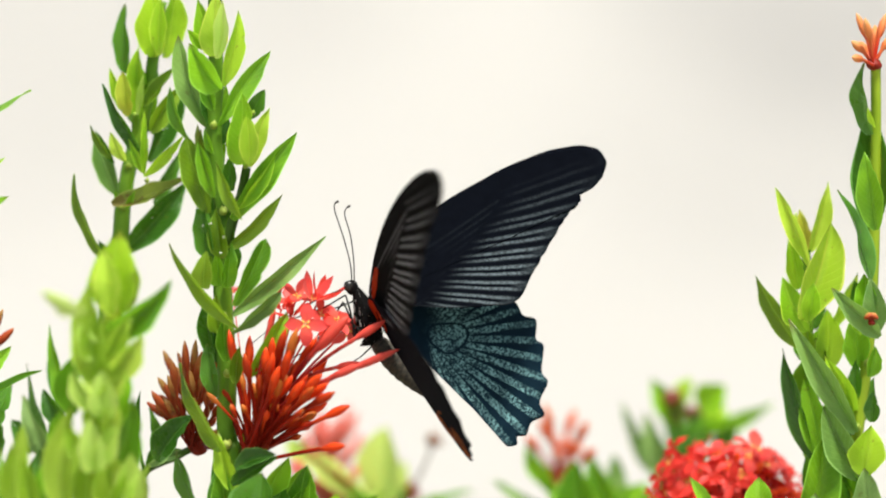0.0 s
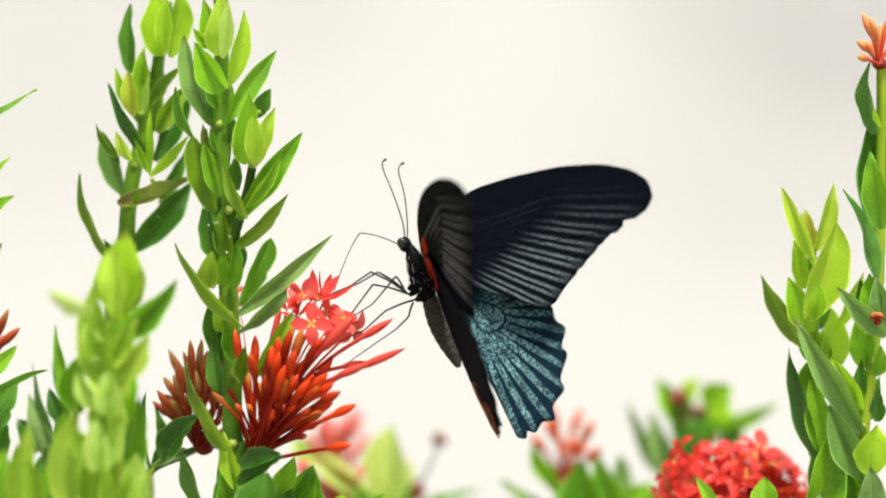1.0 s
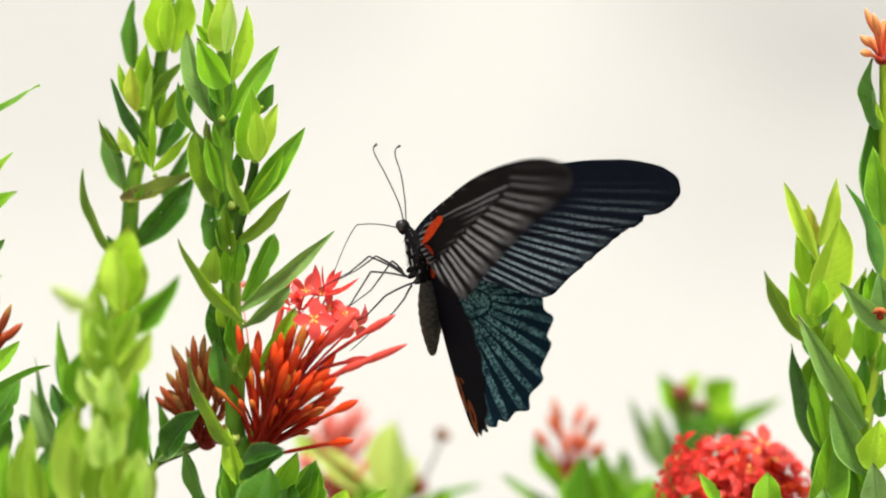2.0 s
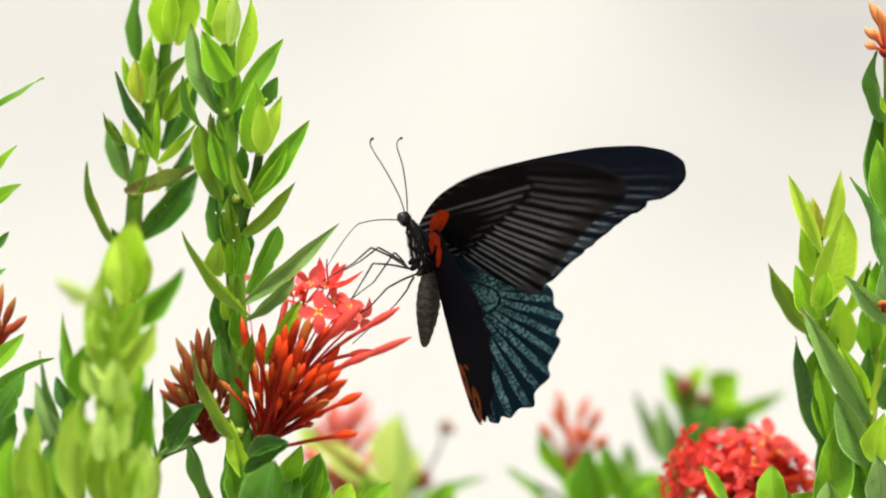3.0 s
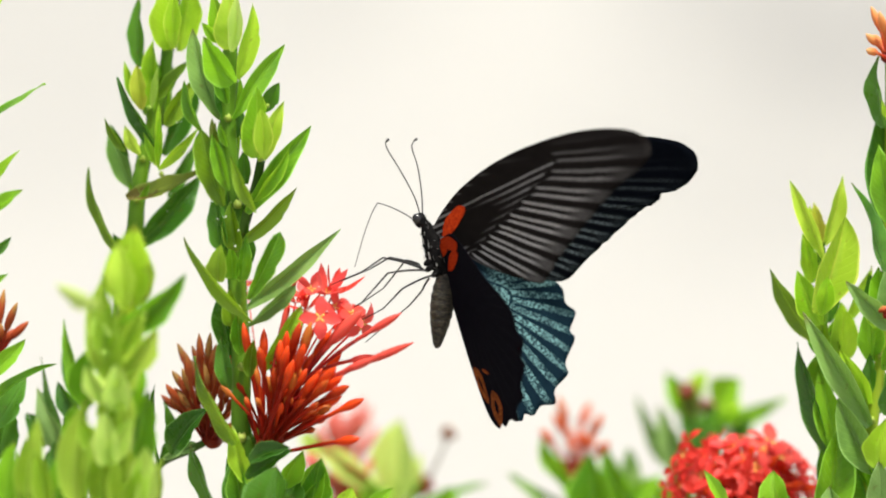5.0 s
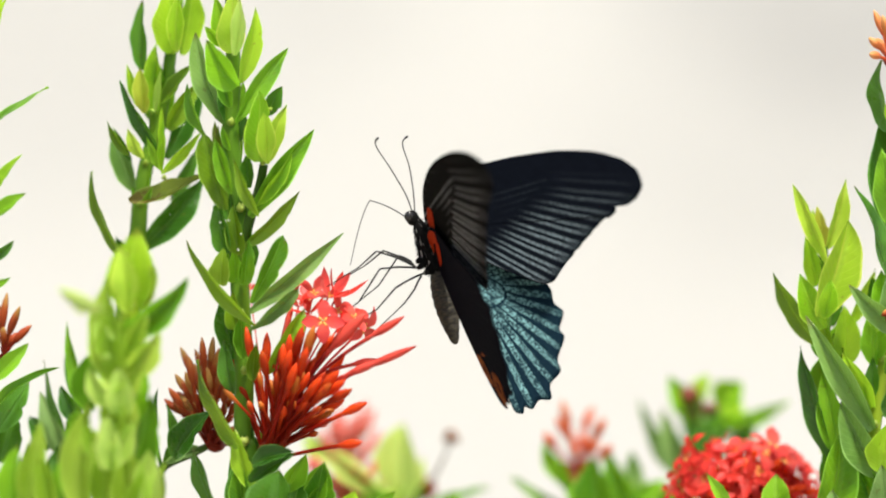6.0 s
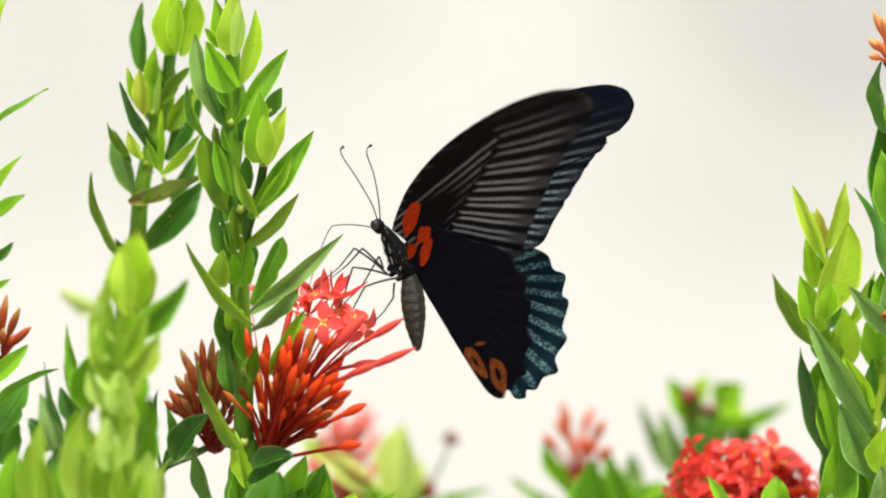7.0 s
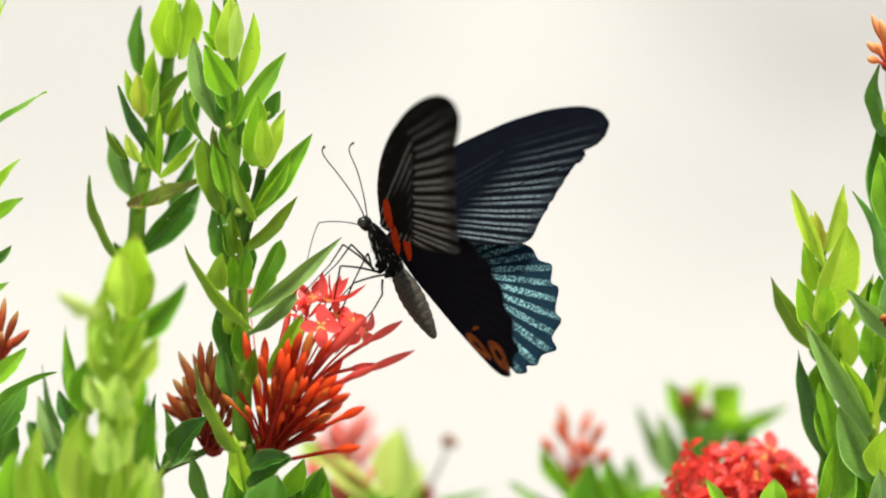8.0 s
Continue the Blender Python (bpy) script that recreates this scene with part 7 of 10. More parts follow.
# ---- the butterfly ----
def wing_material(name, ground, ray, rays, speckle, count_soft, inner, outer, inside=0.0, relief=0.12, core=0.0, taper=0.0):
    """Scaled wing: V runs from the root to the rim, U counts the cells between the veins."""
    n = Nodes(name)
    tc = n.add("TexCoord")
    sep = n.add("SeparateXYZ")
    n.link(tc.outputs["UV"], sep.inputs[0])
    u, v = sep.outputs[0], sep.outputs[1]
    wob = n.noise(90, 2)
    uu = n.math("ADD", u, n.math("MULTIPLY", n.math("SUBTRACT", wob, 0.5), 0.16))
    wave = n.math("ADD", n.math("MULTIPLY", n.math("COSINE", n.math("MULTIPLY", uu, 2 * math.pi)), -0.5), 0.5)
    thinner = n.add("MapRange", **{"From Min": 0.5, "From Max": 0.98})
    n.link(v, thinner.inputs[0])
    if core:
        # two pale lanes in each cell
        pair = n.math("ADD", n.math("MULTIPLY", n.math("COSINE", n.math("MULTIPLY", uu, 4 * math.pi)), -0.5), 0.5)
    band = n.math("SUBTRACT", pair if core else wave, n.math("MULTIPLY", thinner.outputs[0], taper))
    stripe = n.add("MapRange")
    stripe.interpolation_type = "SMOOTHSTEP"
    n.link(band, stripe.inputs[0])
    stripe.inputs[1].default_value, stripe.inputs[2].default_value = count_soft
    split = n.add("MapRange", **{"From Min": 0.5, "From Max": 0.75})
    n.link(wave, split.inputs[0])
    lane = n.math("MULTIPLY", stripe.outputs[0], n.math("SUBTRACT", 1.0, n.math("MULTIPLY", split.outputs[0], core)))
    start = n.add("MapRange")
    start.interpolation_type = "SMOOTHSTEP"
    cell = n.tree.nodes.new("ShaderNodeUVMap")
    cell.uv_map = "cell"
    reach = n.add("SeparateXYZ")
    n.link(cell.outputs[0], reach.inputs[0])
    if taper:
        # the closed cell of a hindwing: dusted all over, with a dark vein round it
        vein = n.add("MapRange", **{"From Min": 0.02, "From Max": 0.05})
        n.link(n.math("ABSOLUTE", reach.outputs[0]), vein.inputs[0])
        filled = n.add("MapRange", **{"From Min": 0.03, "From Max": -0.03})
        n.link(reach.outputs[0], filled.inputs[0])
        lane = n.math("MULTIPLY", n.math("MAXIMUM", lane, filled.outputs[0]), vein.outputs[0])
        n.link(reach.outputs[1], start.inputs[0])
    else:
        n.link(n.math("SUBTRACT", reach.outputs[0], n.math("MULTIPLY", n.math("SUBTRACT", 1.0, wave), 0.2 if core else 0.0)), start.inputs[0])
    start.inputs[1].default_value, start.inputs[2].default_value = inner
    end = n.add("MapRange")
    end.interpolation_type = "SMOOTHSTEP"
    n.link(n.math("ADD", v, n.math("MULTIPLY", wave, -0.05)), end.inputs[0])
    end.inputs[1].default_value, end.inputs[2].default_value = outer
    where = n.add("MapRange")
    where.interpolation_type = "SMOOTHSTEP"
    n.link(u, where.inputs[0])
    where.inputs[1].default_value, where.inputs[2].default_value = rays
    mask = n.math("MULTIPLY", n.math("MULTIPLY", lane, start.outputs[0]), n.math("SUBTRACT", 1.0, n.math("MULTIPLY", end.outputs[0], 0.8)))
    if core:
        # pale veins between the dark spots of the outer border
        thin = n.add("MapRange", **{"From Min": 0.3, "From Max": 0.06})
        n.link(wave, thin.inputs[0])
        mask = n.math("MAXIMUM", mask, n.math("MULTIPLY", n.math("MULTIPLY", thin.outputs[0], end.outputs[0]), 0.22))
    mask = n.math("MULTIPLY", mask, where.outputs[0])
    if inside:
        # pale folds inside the closed cell of a forewing
        fold = n.math("COSINE", n.math("MULTIPLY", n.math("ADD", reach.outputs[1], n.math("MULTIPLY", n.math("SUBTRACT", wob, 0.5), 0.3)), 2 * math.pi))
        lines = n.add("MapRange", **{"From Min": -0.1, "From Max": 0.9})
        n.link(fold, lines.inputs[0])
        early = n.add("MapRange", **{"From Min": 0.26, "From Max": 0.44})
        n.link(v, early.inputs[0])
        late = n.add("MapRange", **{"From Min": 0.08, "From Max": 0.13})
        n.link(reach.outputs[0], late.inputs[0])
        low = n.add("MapRange", **{"From Min": -0.55, "From Max": -0.3})
        n.link(reach.outputs[1], low.inputs[0])
        cellular = n.math("MULTIPLY", n.math("MULTIPLY", lines.outputs[0], early.outputs[0]), n.math("SUBTRACT", 1.0, late.outputs[0]))
        cellular = n.math("MULTIPLY", cellular, low.outputs[0])
        mask = n.math("MAXIMUM", mask, n.math("MULTIPLY", cellular, inside))
    dust = n.noise(1900, 3)
    grains = n.add("MapRange")
    n.link(dust, grains.inputs[0])
    grains.inputs[1].default_value, grains.inputs[2].default_value = 0.5 - 0.28 * (1 - speckle), 0.5 + 0.06
    mask = n.math("MULTIPLY", mask, n.math("ADD", 1 - speckle, n.math("MULTIPLY", grains.outputs[0], speckle)))
    if taper:
        # thinly dusted places
        bare = n.add("MapRange", **{"From Min": 0.36, "From Max": 0.56, "To Min": 0.45})
        n.link(n.noise(230, 3), bare.inputs[0])
        mask = n.math("MULTIPLY", mask, bare.outputs[0])
    base = n.mix(n.noise(400, 3), ground, tuple(c * 1.9 for c in ground))
    n.finish(n.mix(mask, base, ray), 0.8, 0.01)
    fine = n.math("ADD", n.math("MULTIPLY", wave, 1.0), n.math("MULTIPLY", dust, 0.4))
    n.bump(fine, relief, 0.00015)
    return n.mat


FORE_UNDER = wing_material("forewing_underside", (0.0046, 0.0038, 0.0034), (0.25, 0.236, 0.228), (2.0, 8.6), 0.35, (0.2, 0.75), (0.04, 0.16), (0.74, 0.93), 0.5, core=0.97)
FORE_UPPER = wing_material("forewing_upperside", (0.0016, 0.0022, 0.0036), (0.115, 0.145, 0.155), (3.4, 9.2), 0.6, (0.15, 0.75), (0.0, 0.8), (0.84, 0.98), 0.04, core=0.9)
HIND_UPPER = wing_material("hindwing_upperside", (0.0045, 0.012, 0.019), (0.17, 0.335, 0.335), (-3.0, -1.0), 0.9, (0.0, 0.16), (0.8, 1.6), (0.84, 0.99), taper=0.6)
HIND_UNDER = wing_material("hindwing_underside", (0.004, 0.0036, 0.0056), (0.013, 0.0125, 0.0145), (-2, 1.0), 0.3, (0.97, 1.0), (0.0, 0.8), (0.75, 0.95), relief=0.0)
SCALE_RED = plain_material("red_scales", (0.26, 0.017, 0.003), (0.46, 0.042, 0.006), 1500, 0.8, 0.3, 0.0002, 0.04)
SCALE_ORANGE = plain_material("dull_orange_scales", (0.1, 0.027, 0.007), (0.33, 0.08, 0.016), 1500, 0.8, 0.3, 0.0002, 0.04)
BODY_BLACK = plain_material("black_fur", (0.003, 0.003, 0.003), (0.01, 0.0095, 0.009), 900, 0.85, 0.8, 0.0006, 0.08)
BODY_GREY = plain_material("grey_abdomen_scales", (0.008, 0.0066, 0.004), (0.05, 0.04, 0.022), 700, 0.75, 0.6, 0.0004, stretch=(1, 1, 2.5))
SPOT_PALE = plain_material("pale_fur_spot", (0.16, 0.15, 0.14), (0.42, 0.4, 0.37), 900, 0.8)
EYE_BLACK = plain_material("glossy_eye", (0.012, 0.011, 0.01), (0.03, 0.028, 0.025), 2000, 0.18, 0.1, 0.0001)
CHITIN = plain_material("black_chitin", (0.004, 0.0038, 0.0035), (0.012, 0.011, 0.01), 600, 0.5, spec=0.25)

# outline corners of one wing in millimetres: along the wing, towards the tail, and the count of cells between the veins
FORE_OUTLINE = ((-1.0, -2.2), (3.6, -5.6), (10.8, -9.3), (22, -12.0), (34.6, -12.6), (49.5, -11.1), (61.2, -7.8), (69, -3.6), (72.4, 0.8), (71.7, 4.2), (68, 6.3), (60, 8.4), (52.4, 11.7), (43.4, 16.2), (35.8, 20.2), (31.2, 23.4), (27.4, 23.6), (14.2, 15), (1.0, 3.4))
HIND_OUTLINE = ((-2.0, -0.5), (7.5, -2.2), (20.4, -1.6), (34.2, -1.0), (44.6, -0.4), (48.8, 1.2), (50.6, 3.6), (49.2, 5.2), (50.6, 7.4), (49.2, 10.8), (50.3, 14.9), (46.8, 16.6), (44.7, 22.0), (41.4, 22.9),
                (37.0, 28.2), (34.2, 28.0), (30.6, 31.7), (27.2, 30.0), (22.8, 30.8), (16.4, 26.6), (11.2, 21.4), (3, 15), (-3.2, 9.5), (-3.6, 4.2))


def fore_rays(a, b):
    """Counts the cells of a forewing across its veins, and how far a place lies beyond the closed cell, in millimetres."""
    turn = math.degrees(math.atan2(b + 25.4, a + 24.6))
    below = ((a - 42.0) * 8.9 + (b + 4.6) * 23.9) / 25.5
    lines = (b + 0.02 * a + 3.5) / 1.75
    return (turn - 1.3) / 3.75, max(below, a - 41.0) + 0.5 * math.sin(turn * 1.7), lines


def hind_rays(a, b):
    """Counts the cells of a hindwing, with the place outside its closed cell and its way from the root, in millimetres."""
    turn = math.degrees(math.atan2(b - 5.7, a - 13.1)) if a + b > 15 else -30.0
    p, q = (a - 17.3) * 0.643 + (b - 10.2) * 0.766, (a - 17.3) * 0.766 - (b - 10.2) * 0.643
    return (turn + 10) / 8.6, 4.6 * (math.hypot(p / 5.6, q / 4.0) - 1 + 0.1 * math.sin(3 * math.atan2(q, p))), math.hypot(a - 3, b - 3) / 10


def wing(name, outline, root, hind, upper, under, side, torn=False, label="", broad=1.0, trim=0.0):
    """Two scaled skins with a rim between; side -1: the wing whose underside looks along -Y, 1: the other; the hinge is at the origin."""
    line = [Vector((a, b * (broad if b < 0 else 1), 0)) for a, b in outline]
    if hind:
        line = [p * broad for p in line]
        for p in line[1:5]:
            p.y += trim
    if torn:
        for i, b in ((4, -13.0), (5, -11.6), (6, -8.6), (7, -4.5), (8, -0.2)):
            line[i].y = b
        line[9], line[10] = Vector((71.9, 4.6, 0)), Vector((68.2, 7.4, 0))
        line[11:12] = [Vector((64.4, 8.5, 0)), Vector((60.9, 6.8, 0)), Vector((59.9, 9.4, 0)), Vector((57.4, 10.4, 0)), Vector((56.6, 10.0, 0))]
    fine = []
    m = len(line)
    for i in range(m):
        p, q = line[i], line[(i + 1) % m]
        k = 5 if i < m - 1 else 3
        for j in range(k):
            t = j / k
            if torn and not hind or i in (m - 1,):
                fine.append(p.lerp(q, t))
            else:
                a, b = line[(i - 1) % m], line[(i + 2) % m]
                if i == 0:
                    a = p
                if i == m - 2:
                    b = q
                s = 0.5 * (2 * p + (q - a) * t + (2 * a - 5 * p + 4 * q - b) * t * t + (3 * p - a - 3 * q + b) * t ** 3)
                s.z = p.z + (q.z - p.z) * t
                fine.append(s)
    if torn and not hind:
        # round the straight pieces a little, but for the tear
        for _ in range(2):
            fine = [f if 50 <= i <= 82 else Vector(((fine[i - 1].x + 2 * f.x + fine[(i + 1) % len(fine)].x) / 4, (fine[i - 1].y + 2 * f.y + fine[(i + 1) % len(fine)].y) / 4, f.z)) for i, f in enumerate(fine)]
        # frayed outer edge
        for i in range(58, min(88, len(fine))):
            fine[i] = fine[i] + Vector((0.16 * math.sin(i * 2.4), 0.22 * math.sin(i * 3.7 + 1), 0))
    rings = 26
    n = len(fine)
    verts, uvs, cells, faces, slots = [], [], [], [], []
    base = Vector((root[0], root[1], 0))
    for layer in (0, 1):
        off = (0.06 if layer else -0.06)
        for r in range(rings + 1):
            s = max(0.02, r / rings)
            for p in fine:
                a = base.x + (p.x - base.x) * s
                b = base.y + (p.y - base.y) * s
                count, beyond, inner = hind_rays(a, b) if hind else fore_rays(a, b)
                ridge = (0.002 if hind else 0.012) * math.cos(2 * math.pi * count) * min(1, s * 1.6)
                camber = side * 0.9 * math.sin(math.pi * min(1.0, math.hypot(a - 3, b - 2) / (48 if hind else 70))) + ridge
                if hind:
                    verts.append(Vector((b, off + camber, -a)) * MM)
                else:
                    verts.append(Vector((a, off + camber, -b)) * MM)
                uvs.append((count, s))
                cells.append((beyond * 0.1, inner))
    size = (rings + 1) * n
    for layer in (0, 1):
        o = layer * size
        for r in range(rings):
            for i in range(n):
                i2 = (i + 1) % n
                f = (o + r * n + i, o + r * n + i2, o + (r + 1) * n + i2, o + (r + 1) * n + i)
                faces.append(f if layer else f[::-1])
                front = layer == 0
                slots.append((1 if front else 0) if side < 0 else (0 if front else 1))
        cap = tuple(o + i for i in range(n))
        faces.append(cap[::-1] if layer else cap)
        slots.append(1 if (layer == 0) == (side < 0) else 0)
    for i in range(n):
        i2 = (i + 1) % n
        faces.append((rings * n + i, rings * n + i2, size + rings * n + i2, size + rings * n + i))
        slots.append(1)
    ob = mesh_object(name, verts, faces, [upper, under], butterfly, label, uvs, slots)
    layer = ob.data.uv_layers.new(name="cell")
    layer.data.foreach_set("uv", np.array([cells[i] for f in faces for i in f], dtype=np.float32).ravel())
    bm = bmesh.new()
    bm.from_mesh(ob.data)
    bmesh.ops.recalc_face_normals(bm, faces=bm.faces)
    bm.to_mesh(ob.data)
    bm.free()
    return ob


def scale_patch(parent, a, b, la, lb, turn, hind, name="red_patch", mat=None):
    """A raised oval of coloured scales on a wing's underside."""
    verts, faces = [], []
    n = 20
    ca, sa = math.cos(radians(turn)), math.sin(radians(turn))
    for r in (0.0, 0.6, 1.0):
        for i in range(n):
            w = 2 * math.pi * i / n
            k = 1 + 0.05 * math.sin(3 * w + a) + 0.04 * math.sin(5 * w + b)
            p, q = la * r * k * math.cos(w), lb * r * k * math.sin(w)
            p, q = a + p * ca - q * sa, b + p * sa + q * ca
            y = -0.3 - 0.9 * math.sin(math.pi * min(1.0, math.hypot(p - 3, q - 2) / (70 if not hind else 48)))
            verts.append(Vector((q, y, -p) if hind else (p, y, -q)) * MM)
    for k in range(len(verts) // n - 1):
        for i in range(n):
            i2 = (i + 1) % n
            faces.append((k * n + i, k * n + i2, (k + 1) * n + i2, (k + 1) * n + i))
    return mesh_object(name, verts, faces, mat or SCALE_RED, parent)


def eyespot(parent, a, b, la, lb, turn, pupil):
    """A drop-shaped orange spot on a hindwing's underside, drawn out towards the rim, round a dark pupil."""
    verts, faces = [], []
    n = 28
    ca, sa = math.cos(radians(turn)), math.sin(radians(turn))
    for r in (pupil, 0.65, 1.0):
        for i in range(n):
            w = 2 * math.pi * i / n
            tail = r ** 2 * max(0.0, math.cos(w))
            rough = 1 + 0.05 * math.sin(4 * w + a) * r
            p = la * r * rough * math.cos(w) * (1 if r > pupil else 1.25) - la * 0.12 * (1 - r)
            q = lb * r * rough * math.sin(w) * (1 - 0.45 * tail)
            p, q = a + p * ca - q * sa, b + p * sa + q * ca
            y = -0.3 - 0.9 * math.sin(math.pi * min(1.0, math.hypot(p - 3, q - 2) / 48))
            verts.append(Vector((q, y, -p)) * MM)
    for k in (0, 1):
        for i in range(n):
            i2 = (i + 1) % n
            faces.append((k * n + i, k * n + i2, (k + 1) * n + i2, (k + 1) * n + i))
    return mesh_object("eyespot_ring", verts, faces, SCALE_ORANGE, parent)


def lathe(name, profile, mat, parent, squash=1.0, label="", lean=(0, 0)):
    """A body of round section down the Z axis from (z, radius) pairs in millimetres."""
    line = [Vector((lean[0] * (z * 0.1) ** 2, lean[1] * (z * 0.1) ** 2, z)) * MM for z, r in profile]
    verts, faces, uvs = tube(line, [r * MM for z, r in profile], 20)
    verts = [Vector((v.x, v.y * squash, v.z)) for v in verts]
    return mesh_object(name, verts, faces, mat, parent, label, uvs)


def wire(name, points, r0, r1, mat, parent, club=0.0):
    pts = spine([Vector(p) * MM for p in points], 8)
    n = len(pts)
    radii = [(r0 + (r1 - r0) * i / (n - 1)) * MM * (1 + club * max(0, (i / (n - 1) - 0.84) / 0.16) ** 0.7) for i in range(n)]
    v, f, uv = tube(pts, radii, 6)
    return mesh_object(name, v, f, mat, parent, uvs=uv)


butterfly = new("butterfly")
butterfly.empty_display_size = 0.01
tagged(butterfly, "large black swallowtail butterfly with blue-dusted hindwings, fluttering at red ixora", "butterfly")
FORE_HINGE = (3.91, 0.00, -4.80)
HIND_HINGE = (3.90, 0.00, -10.23)
TAIL_JOINT = (1.34, 0.00, -16.00)

thorax = lathe("thorax", [(-0.8, 0.8), (-1.8, 1.3), (-3.2, 1.8), (-5.0, 2.3), (-7.0, 2.75), (-9.5, 3.1), (-12, 3.0), (-14.2, 2.6), (-16, 2.1), (-17.2, 1.2)], BODY_BLACK, butterfly, 0.85, "furry black thorax with pale spots")
thorax.data.transform(Matrix.Translation((0.001, 0, 0)))
for z, turn, r in ((-4.0, 128, 0.3), (-5.8, 152, 0.34), (-7.4, 118, 0.34), (-8.6, 160, 0.36), (-10.2, 134, 0.4), (-11.8, 165, 0.34), (-12.8, 112, 0.38), (-14.2, 148, 0.34)):
    girth = float(np.interp(-z, (0.8, 3.2, 7.0, 9.5, 12, 16), (0.8, 1.8, 2.75, 3.1, 3.0, 2.1)))
    x, y = 1.0 + girth * math.cos(radians(turn)), -0.85 * girth * math.sin(radians(turn))
    bm = bmesh.new()
    bmesh.ops.create_icosphere(bm, subdivisions=2, radius=r * MM)
    for v in bm.verts:
        v.co = Vector((v.co.x * 0.5 + v.co.z * 0.5, v.co.y * 0.5, v.co.z * (2.4 + 1.0 * math.sin(turn * 7)))) + Vector((x, y, z)) * MM
    me = bpy.data.meshes.new("pale_spot")
    bm.to_mesh(me)
    bm.free()
    me.materials.append(SPOT_PALE)
    new("pale_spot", me).parent = thorax
# the bases of the legs under the thorax
for y in (-1.5, 1.3):
    for x, z, r in ((-2.0, -11.4, 1.1), (-2.1, -13.0, 1.15), (-1.0, -14.9, 1.2)):
        bm = bmesh.new()
        bmesh.ops.create_icosphere(bm, subdivisions=2, radius=r * MM)
        for v in bm.verts:
            v.co = Vector((v.co.x * 1.35, v.co.y * 0.7, v.co.z * 0.8 + v.co.x * 0.25)) + Vector((x, y, z)) * MM
        me = bpy.data.meshes.new("leg_base")
        bm.to_mesh(me)
        bm.free()
        me.materials.append(BODY_BLACK)
        new("leg_base", me).parent = thorax


def fur():
    """Short bristling hairs over the thorax and the neck."""
    rng = random.Random(7)
    verts, faces, slots = [], [], []
    for i in range(420):
        z = rng.uniform(-16.0, -1.0)
        girth = float(np.interp(-z, (0.8, 3.2, 7.0, 9.5, 12, 16), (0.8, 1.8, 2.75, 3.1, 3.0, 2.1)))
        w = rng.uniform(0, 2 * math.pi)
        out = Vector((math.cos(w), 0.85 * math.sin(w), 0))
        p = Vector((1.0, 0, z)) + out * girth * 0.97
        tip = p + out * rng.uniform(0.4, 1.1) + Vector((rng.uniform(-0.3, 0.3), rng.uniform(-0.3, 0.3), rng.uniform(-1.5, -0.5)))
        side = (tip - p).cross(out).normalized() * 0.07
        o = len(verts)
        verts += [(p - side) * MM, (p + side) * MM, (p + out * 0.1) * MM, tip * MM]
        faces += [(o, o + 1, o + 3), (o + 1, o + 2, o + 3), (o + 2, o, o + 3)]
        slots += [1 if rng.random() < 0.12 else 0] * 3
    return mesh_object("fur", verts, faces, [BODY_BLACK, SPOT_PALE], thorax, slots=slots)


fur()
head_part = lathe("head", [(1.7, 0.4), (1.4, 1.1), (0.6, 1.7), (-0.4, 1.8), (-1.3, 1.6), (-2.2, 1.0)], BODY_BLACK, butterfly, 0.95)
for sy in (-1, 1):
    bm = bmesh.new()
    bmesh.ops.create_uvsphere(bm, u_segments=20, v_segments=12, radius=1.35 * MM)
    for v in bm.verts:
        v.co = Vector((v.co.x, v.co.y * 0.75, v.co.z * 1.1)) + Vector((-0.6, 1.0 * sy, 0.3)) * MM
    for f in bm.faces:
        f.smooth = True
    me = bpy.data.meshes.new("compound_eye")
    bm.to_mesh(me)
    bm.free()
    me.materials.append(EYE_BLACK)
    new("compound_eye", me).parent = head_part
near_antenna = wire("antenna", ((0, 0, 0), (0.14, -0.84, 5.12), (-0.96, -1.68, 12.84), (-2.16, -2.52, 18.67), (-2.07, -3.36, 20.9), (-0.98, -4.2, 21.59)), 0.18, 0.16, CHITIN, head_part, 1.3)
near_antenna.location = Vector((0.56, -0.8, 1.06)) * MM
far_antenna = wire("antenna", ((0, 0, 0), (1.81, 0.84, 5.32), (3.39, 1.68, 12.13), (3.79, 2.52, 17.35), (4.71, 3.36, 19.07), (5.93, 4.2, 19.44)), 0.18, 0.16, CHITIN, head_part, 1.3)
far_antenna.location = Vector((1.09, 0.8, 0.78)) * MM
proboscis = wire("proboscis", ((0, 0, 0), (-4, 0, 0.5), (-8, 0, 0.5), (-11.4, 0, 0)), 0.17, 0.14, CHITIN, butterfly)
proboscis.location = Vector((-1.06, 0, -0.24)) * MM
proboscis_tip = wire("proboscis_tip", ((0, 0, 0), (-3, 0, 0.5), (-9, 0, 0.6), (-18, 0, 0)), 0.14, 0.1, CHITIN, proboscis)
proboscis_tip.location = Vector((-11.4, 0, 0)) * MM

abdomen = lathe("abdomen", [(0.8, 1.6)] + [(-19.6 * i / 48, (2.0 + 1.35 * math.sin(math.pi * min(1, (i / 48) ** 0.75 * 0.98)) - 1.2 * (i / 48) ** 3) * (0.93 + 0.07 * abs(math.sin(math.pi * i / 6)))) for i in range(1, 48)] + [(-19.9, 0.4)], BODY_GREY, butterfly, 0.9, "grey-brown ringed abdomen")

